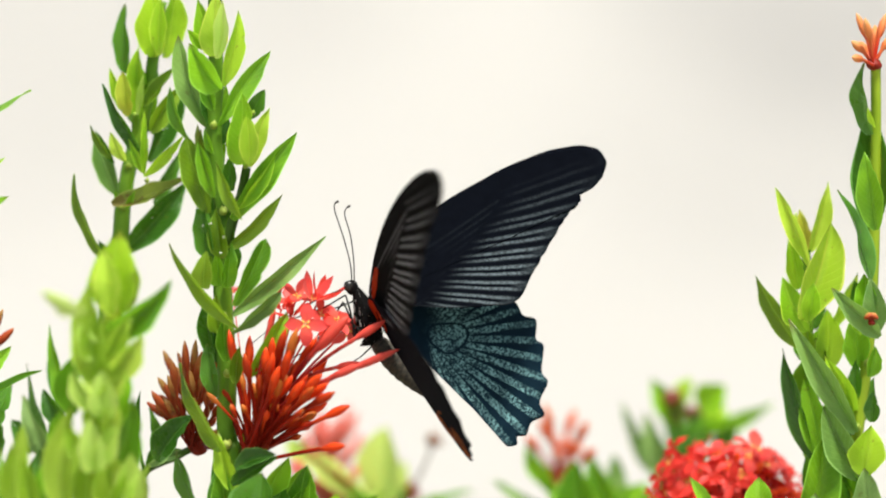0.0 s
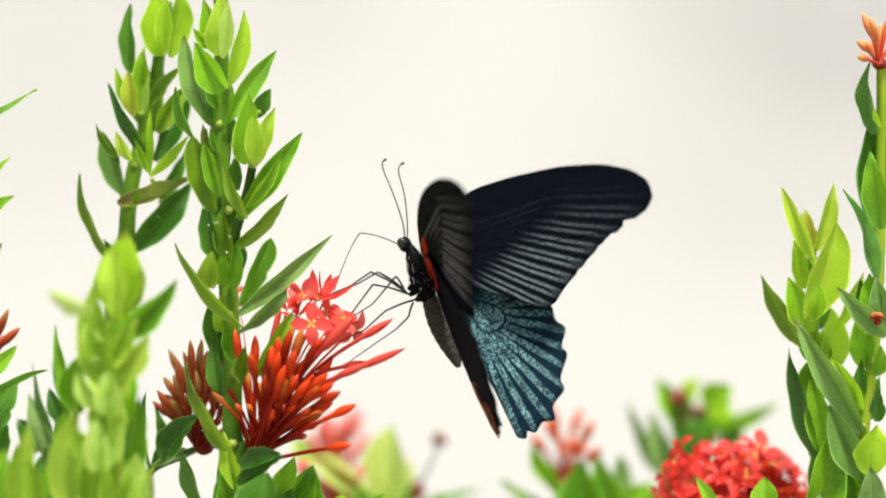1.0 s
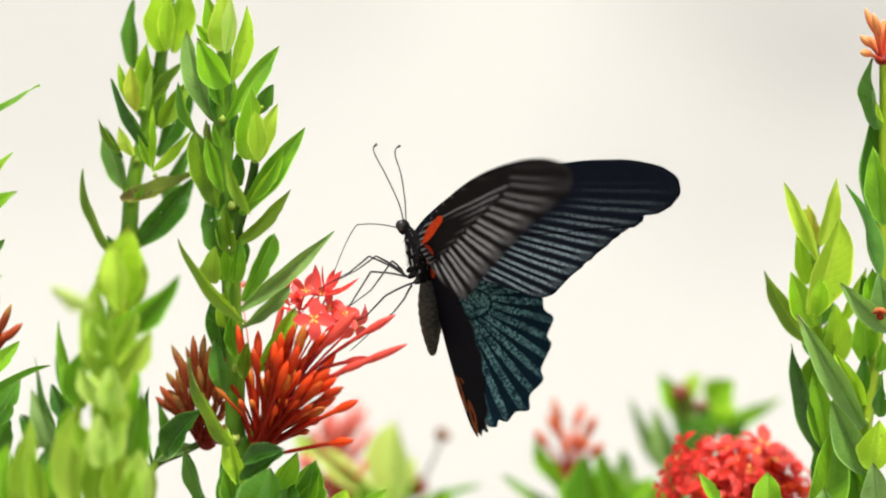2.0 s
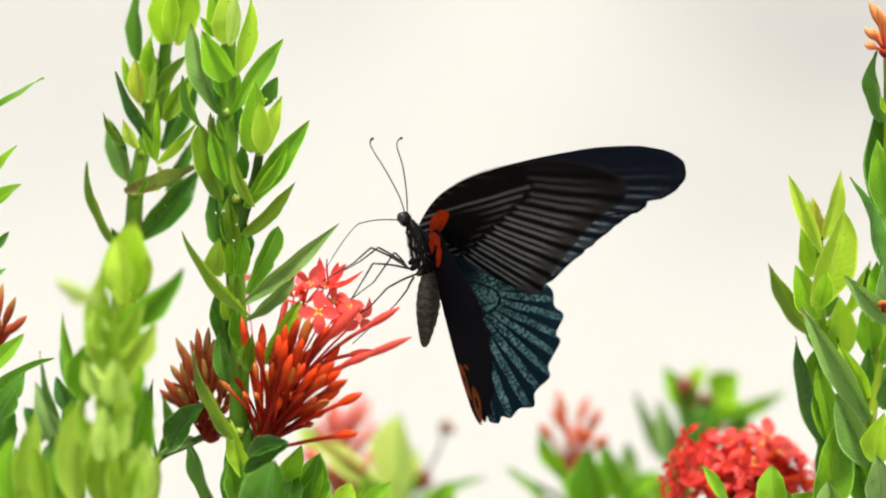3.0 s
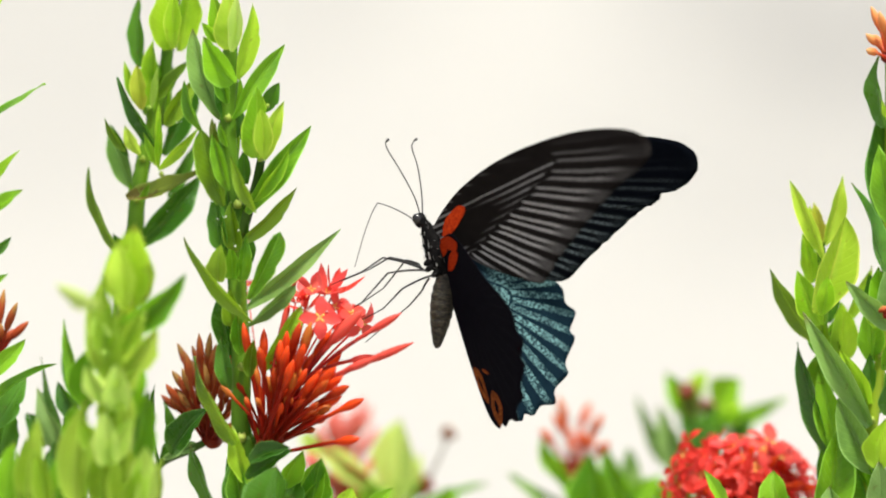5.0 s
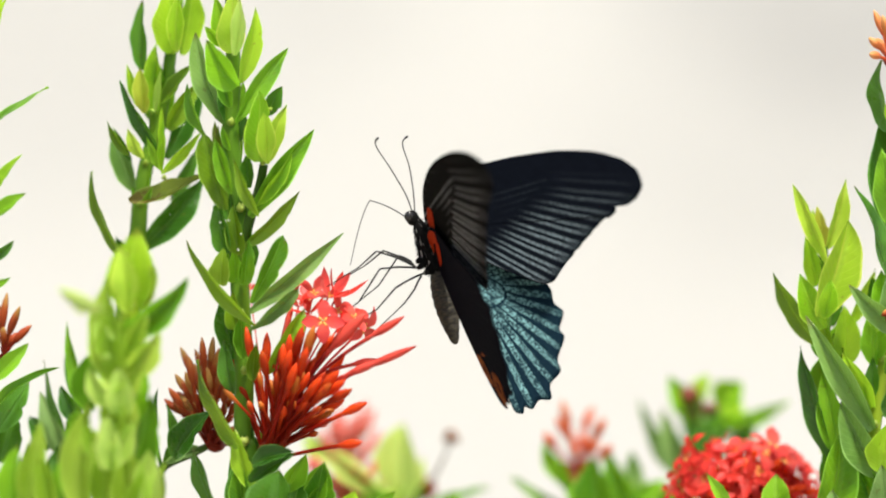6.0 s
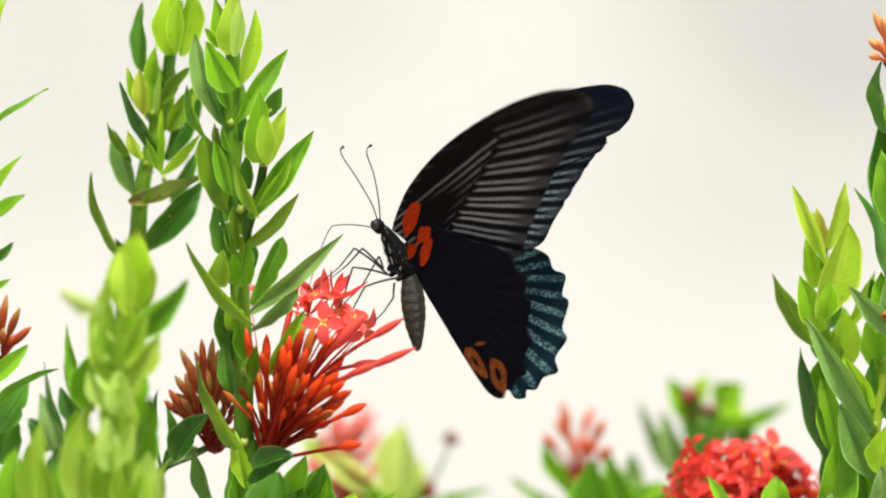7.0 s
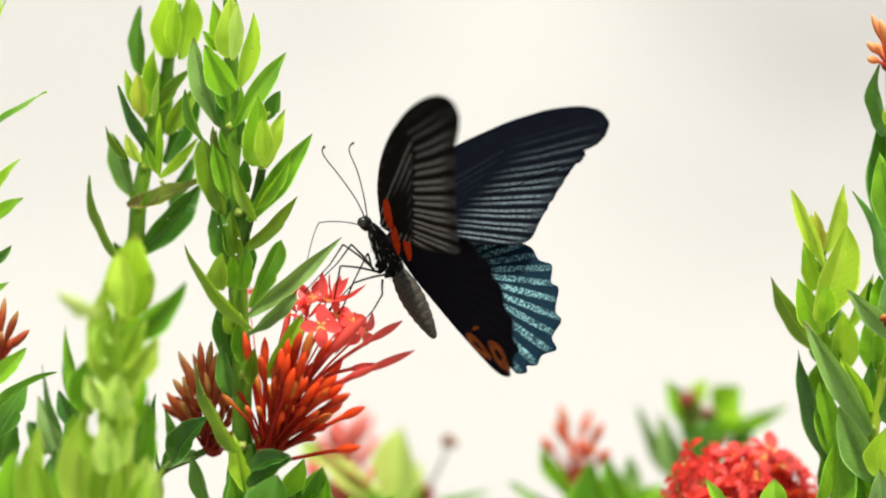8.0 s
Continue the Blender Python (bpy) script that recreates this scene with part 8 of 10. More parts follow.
near_forewing = wing("forewing", FORE_OUTLINE, (3, 1), False, FORE_UPPER, FORE_UNDER, -1, False, "black forewing with grey rays on its underside", 0.9)
far_forewing = wing("forewing", FORE_OUTLINE, (3, 1), False, FORE_UPPER, FORE_UNDER, 1, True, "blue-black forewing with a torn outer edge", 1.1)
near_hindwing = wing("hindwing", HIND_OUTLINE, (3, 3), True, HIND_UPPER, HIND_UNDER, -1, False, "black scalloped hindwing with orange-red eyespots", 0.975)
far_hindwing = wing("hindwing", HIND_OUTLINE, (3, 3), True, HIND_UPPER, HIND_UNDER, 1, False, "scalloped hindwing dusted with blue-green rays", trim=2.6)
scale_patch(near_forewing, 6.2, -1.3, 5.2, 2.1, -29, False)
scale_patch(near_hindwing, -1.2, 6.2, 4.6, 1.9, 73, True)
scale_patch(near_hindwing, -0.6, 1.5, 3.4, 1.6, 118, True)
scale_patch(near_hindwing, 3.2, 5.0, 4.4, 1.8, 115, True)
eyespot(near_hindwing, 44.2, 6.1, 4.9, 2.9, -18, 0.32)
eyespot(near_hindwing, 37.0, 1.9, 5.4, 2.2, 6, 0.26)
scale_patch(near_hindwing, 33.9, 6.4, 1.7, 0.5, 60, True, "orange_patch", mat=SCALE_ORANGE)


def leg(x, y, z, femur, shin, along, off):
    """Thigh along -X from the body, and the shin and foot that hinge on its end and bend by off at along."""
    thigh = wire("leg", ((0, 0, 0), (-femur * 0.5, 0, femur * 0.03), (-femur, 0, 0)), 0.32, 0.24, CHITIN, butterfly)
    thigh.location = Vector((x, y, z)) * MM
    foot = wire("shin", ((0, 0, 0), (-along * 0.5, 0, off * 0.55), (-along * 0.93, 0, off), (-along * 1.05, 0, off), (-(along + shin) / 2, 0, off * 0.45), (-shin, 0, 0)), 0.24, 0.13, CHITIN, thigh)
    foot.location = Vector((-femur, 0, 0)) * MM
    return thigh, foot


fore_leg, fore_shin = leg(-3.75, -2.2, -12.70, 11.2, 16.2, 6.6, -0.7)
fore_far_leg, fore_far_shin = leg(-4.10, 1.4, -11.92, 8.8, 16.0, 6.3, -0.5)
mid_leg, mid_shin = leg(-3.30, -2.6, -13.19, 10.1, 13.4, 10.1, -0.6)
mid_far_leg, mid_far_shin = leg(-4.30, 1.6, -11.20, 3.9, 24.4, 9.7, -1.6)
hind_leg, hind_shin = leg(-0.96, -2.4, -15.06, 9.9, 17.0, 7.5, -1.2)
hind_far_leg, hind_far_shin = leg(-3.21, 1.4, -15.48, 4.0, 20.2, 5.0, -0.6)


BUTTERFLY_Y = -2.0

# ---- motion keys ----
def at_flower(x, z, lean):
    """The butterfly's head, in millimetres from the lens's axis, and the lean of its body."""
    return pose(x * MM, BUTTERFLY_Y * MM, EYE[2] + z * MM, 0, -lean, 0)


def flap(thing, hinge, rows):
    """Keys a part that turns on its hinge: seconds, three angles in degrees and the give of the hinge in millimetres."""
    walk(thing, [(t, pose((hinge[0] + x) * MM, hinge[1] * MM, (hinge[2] + z) * MM, a, b, c)) for t, a, b, c, x, z in rows])


def swing(thing, rows):
    """Keys a limb that turns about its joint in the plane of the body."""
    x, y, z = thing.location
    walk(thing, [(t, pose(x, y, z, 0, b, 0)) for t, b in rows])


def shift_y(hinge, y):
    return (hinge[0], y, hinge[2])


def motions():
    walk(butterfly, [
        (0.0, at_flower(-21.15, -6.32, 20.0)), (0.1, at_flower(-18.85, -6.30, 20.0)), (0.2, at_flower(-18.42, -7.26, 20.0)), (0.3, at_flower(-18.95, -7.26, 20.0)), (0.4, at_flower(-17.24, -5.66, 20.0)),
        (0.5, at_flower(-13.95, -1.67, 20.0)), (0.6, at_flower(-11.47, 1.67, 20.0)), (0.7, at_flower(-9.00, 3.24, 20.0)), (0.8, at_flower(-8.13, 3.85, 20.0)), (0.9, at_flower(-8.54, 3.82, 20.0)),
        (1.0, at_flower(-8.55, 4.93, 20.0)), (1.1, at_flower(-10.58, 3.71, 20.0)), (1.2, at_flower(-11.89, 3.64, 20.0)), (1.3, at_flower(-8.40, 5.16, 20.0)), (1.4, at_flower(-9.07, 5.41, 20.0)),
        (1.5, at_flower(-10.50, 6.05, 20.0)), (1.6, at_flower(-11.13, 6.43, 20.0)), (1.7, at_flower(-10.29, 7.84, 20.0)), (1.8, at_flower(-10.05, 8.33, 20.1)), (1.9, at_flower(-9.79, 7.85, 20.2)),
        (2.0, at_flower(-9.66, 8.33, 20.3)), (2.1, at_flower(-9.22, 9.39, 20.4)), (2.2, at_flower(-9.32, 7.79, 20.5)), (2.3, at_flower(-8.64, 9.50, 20.5)), (2.4, at_flower(-8.92, 9.51, 20.6)),
        (2.5, at_flower(-8.16, 8.65, 20.7)), (2.6, at_flower(-8.40, 10.09, 20.8)), (2.7, at_flower(-7.83, 9.69, 20.9)), (2.8, at_flower(-7.72, 9.96, 21.0)), (2.9, at_flower(-8.79, 8.82, 21.0)),
        (3.0, at_flower(-10.43, 8.53, 21.0)), (3.1, at_flower(-9.50, 8.89, 21.0)), (3.2, at_flower(-9.45, 9.47, 21.0)), (3.3, at_flower(-10.05, 9.41, 21.0)), (3.4, at_flower(-10.32, 8.71, 21.0)),
        (3.5, at_flower(-11.25, 8.08, 21.0)), (3.6, at_flower(-10.64, 7.74, 21.0)), (3.7, at_flower(-8.77, 9.38, 21.0)), (3.8, at_flower(-8.81, 9.43, 21.0)), (3.9, at_flower(-7.90, 10.11, 21.0)),
        (4.0, at_flower(-9.52, 8.60, 21.0)), (4.1, at_flower(-9.57, 8.10, 21.0)), (4.2, at_flower(-7.69, 7.64, 21.0)), (4.3, at_flower(-7.40, 8.46, 21.0)), (4.4, at_flower(-8.07, 8.64, 21.0)),
        (4.5, at_flower(-6.67, 9.95, 21.0)), (4.6, at_flower(-5.93, 9.54, 21.0)), (4.7, at_flower(-5.68, 9.01, 21.0)), (4.8, at_flower(-6.04, 9.56, 21.0)), (4.9, at_flower(-6.37, 9.14, 21.0)),
        (5.0, at_flower(-6.83, 9.68, 21.0)), (5.1, at_flower(-6.98, 10.81, 21.0)), (5.2, at_flower(-7.68, 9.27, 21.0)), (5.3, at_flower(-7.60, 11.04, 21.0)), (5.4, at_flower(-8.47, 11.11, 21.0)),
        (5.5, at_flower(-8.30, 10.32, 21.0)), (5.6, at_flower(-9.14, 11.82, 21.0)), (5.7, at_flower(-9.16, 11.48, 21.0)), (5.8, at_flower(-9.65, 11.82, 21.0)), (5.9, at_flower(-10.67, 11.61, 21.0)),
        (6.0, at_flower(-9.68, 11.30, 21.0)), (6.1, at_flower(-10.45, 11.82, 21.0)), (6.2, at_flower(-12.72, 11.29, 21.0)), (6.3, at_flower(-14.67, 10.43, 24.0)), (6.4, at_flower(-16.30, 10.54, 27.0)),
        (6.5, at_flower(-17.33, 11.38, 27.1)), (6.6, at_flower(-16.61, 10.61, 27.2)), (6.7, at_flower(-16.88, 8.34, 27.4)), (6.8, at_flower(-18.12, 8.31, 27.5)), (6.9, at_flower(-17.75, 8.28, 27.6)),
        (7.0, at_flower(-18.60, 9.43, 27.8)), (7.1, at_flower(-17.94, 9.26, 27.9)), (7.2, at_flower(-19.12, 9.30, 28.0)), (7.3, at_flower(-19.03, 10.63, 28.1)), (7.4, at_flower(-19.26, 10.67, 28.2)),
        (7.5, at_flower(-20.40, 9.95, 28.4)), (7.6, at_flower(-21.41, 10.20, 28.5)), (7.7, at_flower(-20.77, 10.96, 28.6)), (7.8, at_flower(-21.41, 11.08, 28.8)), (7.9, at_flower(-21.41, 11.20, 28.9)),
        (8.0, at_flower(-21.60, 11.01, 29.0)),
    ])
    flap(near_forewing, shift_y(FORE_HINGE, -1.6), [
        (0.0, -19.1, -18.5, -66.0, 0.10, 0.26), (0.1, -24.9, -10.6, -30.7, -0.46, -0.02), (0.2, 17.1, -4.2, -60.9, -0.54, -0.18), (0.3, 0.4, -14.6, -79.6, -0.52, -0.41),
        (0.4, -24.9, -10.4, -65.8, -0.75, -0.39), (0.5, 14.0, 3.1, -63.8, -0.76, 0.06), (0.6, -5.0, -5.3, -80.7, -0.60, -0.68), (0.7, -29.5, -4.5, -67.4, -0.80, -0.36),
        (0.8, -16.2, 0.5, -33.8, -0.70, -0.25), (0.9, -4.2, 0.4, -63.8, -0.62, -0.18), (1.0, 0.9, -9.7, -77.3, -0.17, -1.04), (1.1, -9.8, -10.5, -44.6, -0.64, -0.31),
        (1.2, -3.8, -5.1, -39.0, -0.65, -0.36), (1.3, -17.9, -10.5, -67.0, -0.66, -0.29), (1.4, -18.5, -9.0, -43.7, -0.63, -0.19), (1.5, 2.6, -0.4, -40.5, -0.13, -0.10),
        (1.6, 0.2, -4.1, -57.7, -0.60, -0.31), (1.7, -17.7, -3.4, -59.6, -0.69, -0.25), (1.8, -2.3, -7.3, -80.7, -0.55, -0.49), (1.9, -20.2, -2.1, -69.2, -0.71, -0.35),
        (2.0, -34.5, -1.4, -54.5, -0.76, -0.20), (2.1, -16.2, -1.9, -38.9, -0.71, -0.29), (2.2, -6.1, -2.0, -54.9, -0.65, -0.29), (2.3, 6.3, -11.1, -78.3, -0.49, -0.27),
        (2.4, -0.3, -3.8, -57.7, -0.60, -0.31), (2.5, -18.9, -8.5, -43.6, -0.63, -0.18), (2.6, -4.3, -4.4, -39.0, -0.65, -0.35), (2.7, -8.0, -2.8, -57.8, -0.65, -0.33),
        (2.8, -0.8, -8.2, -78.5, -0.54, -0.30), (2.9, -35.1, -1.0, -54.5, -0.76, -0.19), (3.0, 8.4, 4.6, -44.0, 0.06, -0.21), (3.1, -8.0, -2.7, -57.8, -0.65, -0.33),
        (3.2, -3.2, -7.2, -80.6, -0.56, -0.49), (3.3, -21.0, -1.8, -69.2, -0.72, -0.34), (3.4, -16.6, -1.4, -38.9, -0.71, -0.28), (3.5, 4.0, -2.4, -58.4, -0.53, -0.19),
        (3.6, 5.9, -11.0, -78.3, -0.50, -0.27), (3.7, -19.1, -5.5, -75.6, -0.65, -0.23), (3.8, -29.6, -3.6, -49.0, -0.70, -0.18), (3.9, -1.1, 2.8, -47.1, -0.66, -0.45),
        (4.0, 2.0, -9.8, -69.5, -0.56, 0.05), (4.1, -16.6, -7.3, -59.5, -0.68, -0.32), (4.2, -14.3, -2.5, -35.0, -0.71, -0.33), (4.3, -8.1, 2.0, -50.1, -0.68, -0.18),
        (4.4, -0.1, -4.1, -64.5, -0.59, -0.24), (4.5, -24.0, -3.8, -59.5, -0.03, -1.35), (4.6, -1.9, -0.1, -39.6, -0.66, -0.62), (4.7, -1.6, 4.8, -52.2, -0.65, -0.49),
        (4.8, -0.1, -4.1, -64.5, -0.59, -0.24), (4.9, -16.6, -7.3, -59.5, -0.68, -0.32), (5.0, -14.3, -2.4, -35.0, -0.71, -0.33), (5.1, -1.1, 2.8, -47.1, -0.66, -0.45),
        (5.2, -8.1, 2.0, -50.1, -0.68, -0.18), (5.3, -0.1, -4.1, -64.5, -0.59, -0.24), (5.4, -16.6, -7.3, -59.5, -0.68, -0.32), (5.5, -29.6, -3.6, -49.0, -0.70, -0.17),
        (5.6, -1.9, -0.1, -39.6, -0.66, -0.61), (5.7, -1.1, 2.8, -47.1, -0.66, -0.45), (5.8, -9.4, -2.6, -42.1, -0.69, -0.38), (5.9, -0.1, -3.5, -62.3, -0.59, -0.31),
        (6.0, 2.1, -7.3, -74.7, -0.59, 0.17), (6.1, -6.9, -5.2, -43.7, -0.67, -0.41), (6.2, -12.4, -1.2, -30.5, -0.66, -0.23), (6.3, 7.1, -10.0, -51.2, -0.53, -0.39),
        (6.4, 0.2, -10.7, -52.0, -0.57, -0.28), (6.5, -10.4, -7.1, -44.4, 1.14, 0.08), (6.6, -15.8, -6.0, -36.7, -0.60, -0.08), (6.7, -2.0, -14.9, -53.2, -0.56, -0.24),
        (6.8, -8.0, -15.9, -57.3, -0.57, -0.15), (6.9, -15.4, -13.8, -33.0, -0.54, -0.09), (7.0, -5.0, -7.3, -33.4, -0.04, 0.24), (7.1, -7.7, -15.8, -50.4, -0.58, -0.23),
        (7.2, -6.1, -16.5, -52.7, -0.56, -0.20), (7.3, -14.9, -13.3, -39.0, -0.57, -0.10), (7.4, -0.3, -12.2, -36.9, -0.57, -0.34), (7.5, 4.2, -14.9, -58.4, -0.06, 0.77),
        (7.6, -3.4, -13.2, -61.8, -0.55, -0.11), (7.7, -10.9, -14.7, -47.9, -0.57, -0.12), (7.8, -11.1, -11.8, -37.8, -0.58, -0.12), (7.9, -2.9, -12.6, -50.4, -0.58, -0.36),
        (8.0, -2.2, -16.1, -64.2, 0.52, 0.77),
    ])
    flap(far_forewing, shift_y(FORE_HINGE, 1.6), [
        (0.0, -29.4, -13.3, 9.3, 1.28, -0.05), (0.1, -30.6, -10.8, 21.5, -0.36, -0.97), (0.2, -33.1, -7.8, 5.0, 1.21, -1.13), (0.3, -29.2, -10.6, 13.5, 0.07, -1.18),
        (0.4, -18.5, -10.2, 9.2, 0.33, -1.45), (0.5, -38.0, 10.3, 13.9, 1.49, -0.82), (0.6, -33.1, 9.4, 16.6, -0.12, -1.24), (0.7, -28.2, 4.2, 4.9, -0.13, -1.20),
        (0.8, -18.6, 2.4, 11.4, -1.08, -0.82), (0.9, -30.8, 6.4, 14.2, -0.26, -1.17), (1.0, -8.5, 1.3, 28.1, 0.06, -0.07), (1.1, -20.7, -6.8, 4.7, -0.85, -1.04),
        (1.2, -25.8, -2.4, 1.6, 0.08, -1.16), (1.3, -8.6, 2.9, 29.5, -0.99, -0.37), (1.4, 29.5, -1.0, 5.5, -0.48, -0.85), (1.5, 25.3, 2.2, 6.5, 0.20, -0.80),
        (1.6, -27.1, 2.0, 28.3, -0.49, -0.95), (1.7, -10.7, 0.2, 31.4, -0.46, -1.35), (1.8, -13.3, -0.0, 38.3, -0.60, -0.85), (1.9, -9.8, 3.5, 27.0, -0.90, -0.65),
        (2.0, -19.6, 6.4, 7.1, -1.92, -0.43), (2.1, 28.8, 4.0, 2.6, -0.25, -0.97), (2.2, -25.3, 4.2, 12.6, 0.28, -1.58), (2.3, -23.2, -0.7, 36.2, -0.56, -0.79),
        (2.4, -26.8, 2.6, 28.4, -0.50, -0.95), (2.5, 29.5, -0.2, 5.5, -0.49, -0.84), (2.6, -25.8, -1.6, 1.7, 0.05, -1.16), (2.7, -22.6, 4.4, 17.9, -1.01, -0.72),
        (2.8, -14.9, 5.4, 38.5, -0.54, -1.04), (2.9, -19.5, 7.1, 7.1, -1.93, -0.40), (3.0, -27.0, 6.1, -7.6, -0.90, -0.37), (3.1, -22.6, 4.4, 17.9, -1.02, -0.71),
        (3.2, -12.8, 0.7, 38.3, -0.62, -0.83), (3.3, -9.4, 4.2, 26.9, -0.91, -0.64), (3.4, 28.8, 4.7, 2.6, -0.26, -0.96), (3.5, -26.6, 5.7, 11.8, 0.25, -0.71),
        (3.6, -22.9, -0.3, 36.2, -0.57, -0.79), (3.7, -10.6, 2.2, 33.3, -0.86, -0.49), (3.8, 29.0, 3.5, 8.2, -0.32, -0.79), (3.9, -29.7, 9.7, 8.0, -0.97, -0.83),
        (4.0, -21.2, 6.5, 28.4, 0.31, 0.70), (4.1, -19.7, 3.6, 25.6, -0.63, -0.98), (4.2, 20.7, 3.5, 7.0, -0.35, -0.80), (4.3, -30.8, 9.9, 19.8, -0.65, -0.89),
        (4.4, -21.6, 3.4, 34.5, -0.72, -0.68), (4.5, 7.4, 7.4, 28.6, -0.53, -0.23), (4.6, 26.3, 8.6, 9.7, -0.16, -0.73), (4.7, -15.3, 12.9, 16.4, -0.67, -1.25),
        (4.8, -21.6, 3.4, 34.5, -0.72, -0.68), (4.9, -19.7, 3.6, 25.6, -0.63, -0.98), (5.0, 20.7, 3.5, 7.0, -0.35, -0.79), (5.1, -29.7, 9.7, 8.1, -0.97, -0.83),
        (5.2, -30.8, 9.9, 19.8, -0.65, -0.89), (5.3, -21.6, 3.5, 34.5, -0.72, -0.68), (5.4, -19.7, 3.6, 25.6, -0.63, -0.98), (5.5, 29.0, 3.5, 8.1, -0.32, -0.78),
        (5.6, 26.3, 8.6, 9.7, -0.15, -0.74), (5.7, -29.7, 9.7, 8.0, -0.97, -0.83), (5.8, -20.3, 3.0, 7.3, -1.41, -0.72), (5.9, -23.6, 5.0, 30.2, -0.40, -1.13),
        (6.0, -9.6, 4.6, 36.8, 0.33, 0.70), (6.1, 24.6, 3.3, 8.6, -0.29, -0.77), (6.2, 28.9, 1.2, 2.2, 0.43, -1.02), (6.3, -21.3, -3.4, 23.0, 0.27, -1.70),
        (6.4, -11.9, -6.1, 23.1, -0.02, -1.74), (6.5, -14.1, -5.2, 4.4, -0.73, 0.73), (6.6, -23.5, -2.8, 7.3, 0.75, -1.50), (6.7, -26.4, -6.4, 22.0, 0.07, -1.27),
        (6.8, -23.2, -8.6, 26.3, 0.73, -1.93), (6.9, -16.7, -9.1, 6.7, 0.08, -1.30), (7.0, -21.1, -4.5, 4.4, -0.20, 0.12), (7.1, -26.2, -2.9, 21.9, 0.58, -1.70),
        (7.2, -22.8, -5.2, 24.5, 0.73, -2.00), (7.3, -9.2, -8.4, 9.7, 0.21, -1.69), (7.4, -30.4, -4.7, 8.8, 0.26, -1.14), (7.5, -26.7, -5.5, 17.1, -0.67, 0.41),
        (7.6, -18.1, -7.5, 25.4, -0.27, -1.16), (7.7, -12.9, -8.4, 12.4, -0.29, -1.21), (7.8, -24.5, -6.1, 11.5, 0.57, -1.43), (7.9, -26.2, -0.8, 15.3, 0.61, -1.61),
        (8.0, -29.6, -0.3, 23.7, 0.15, 0.32),
    ])
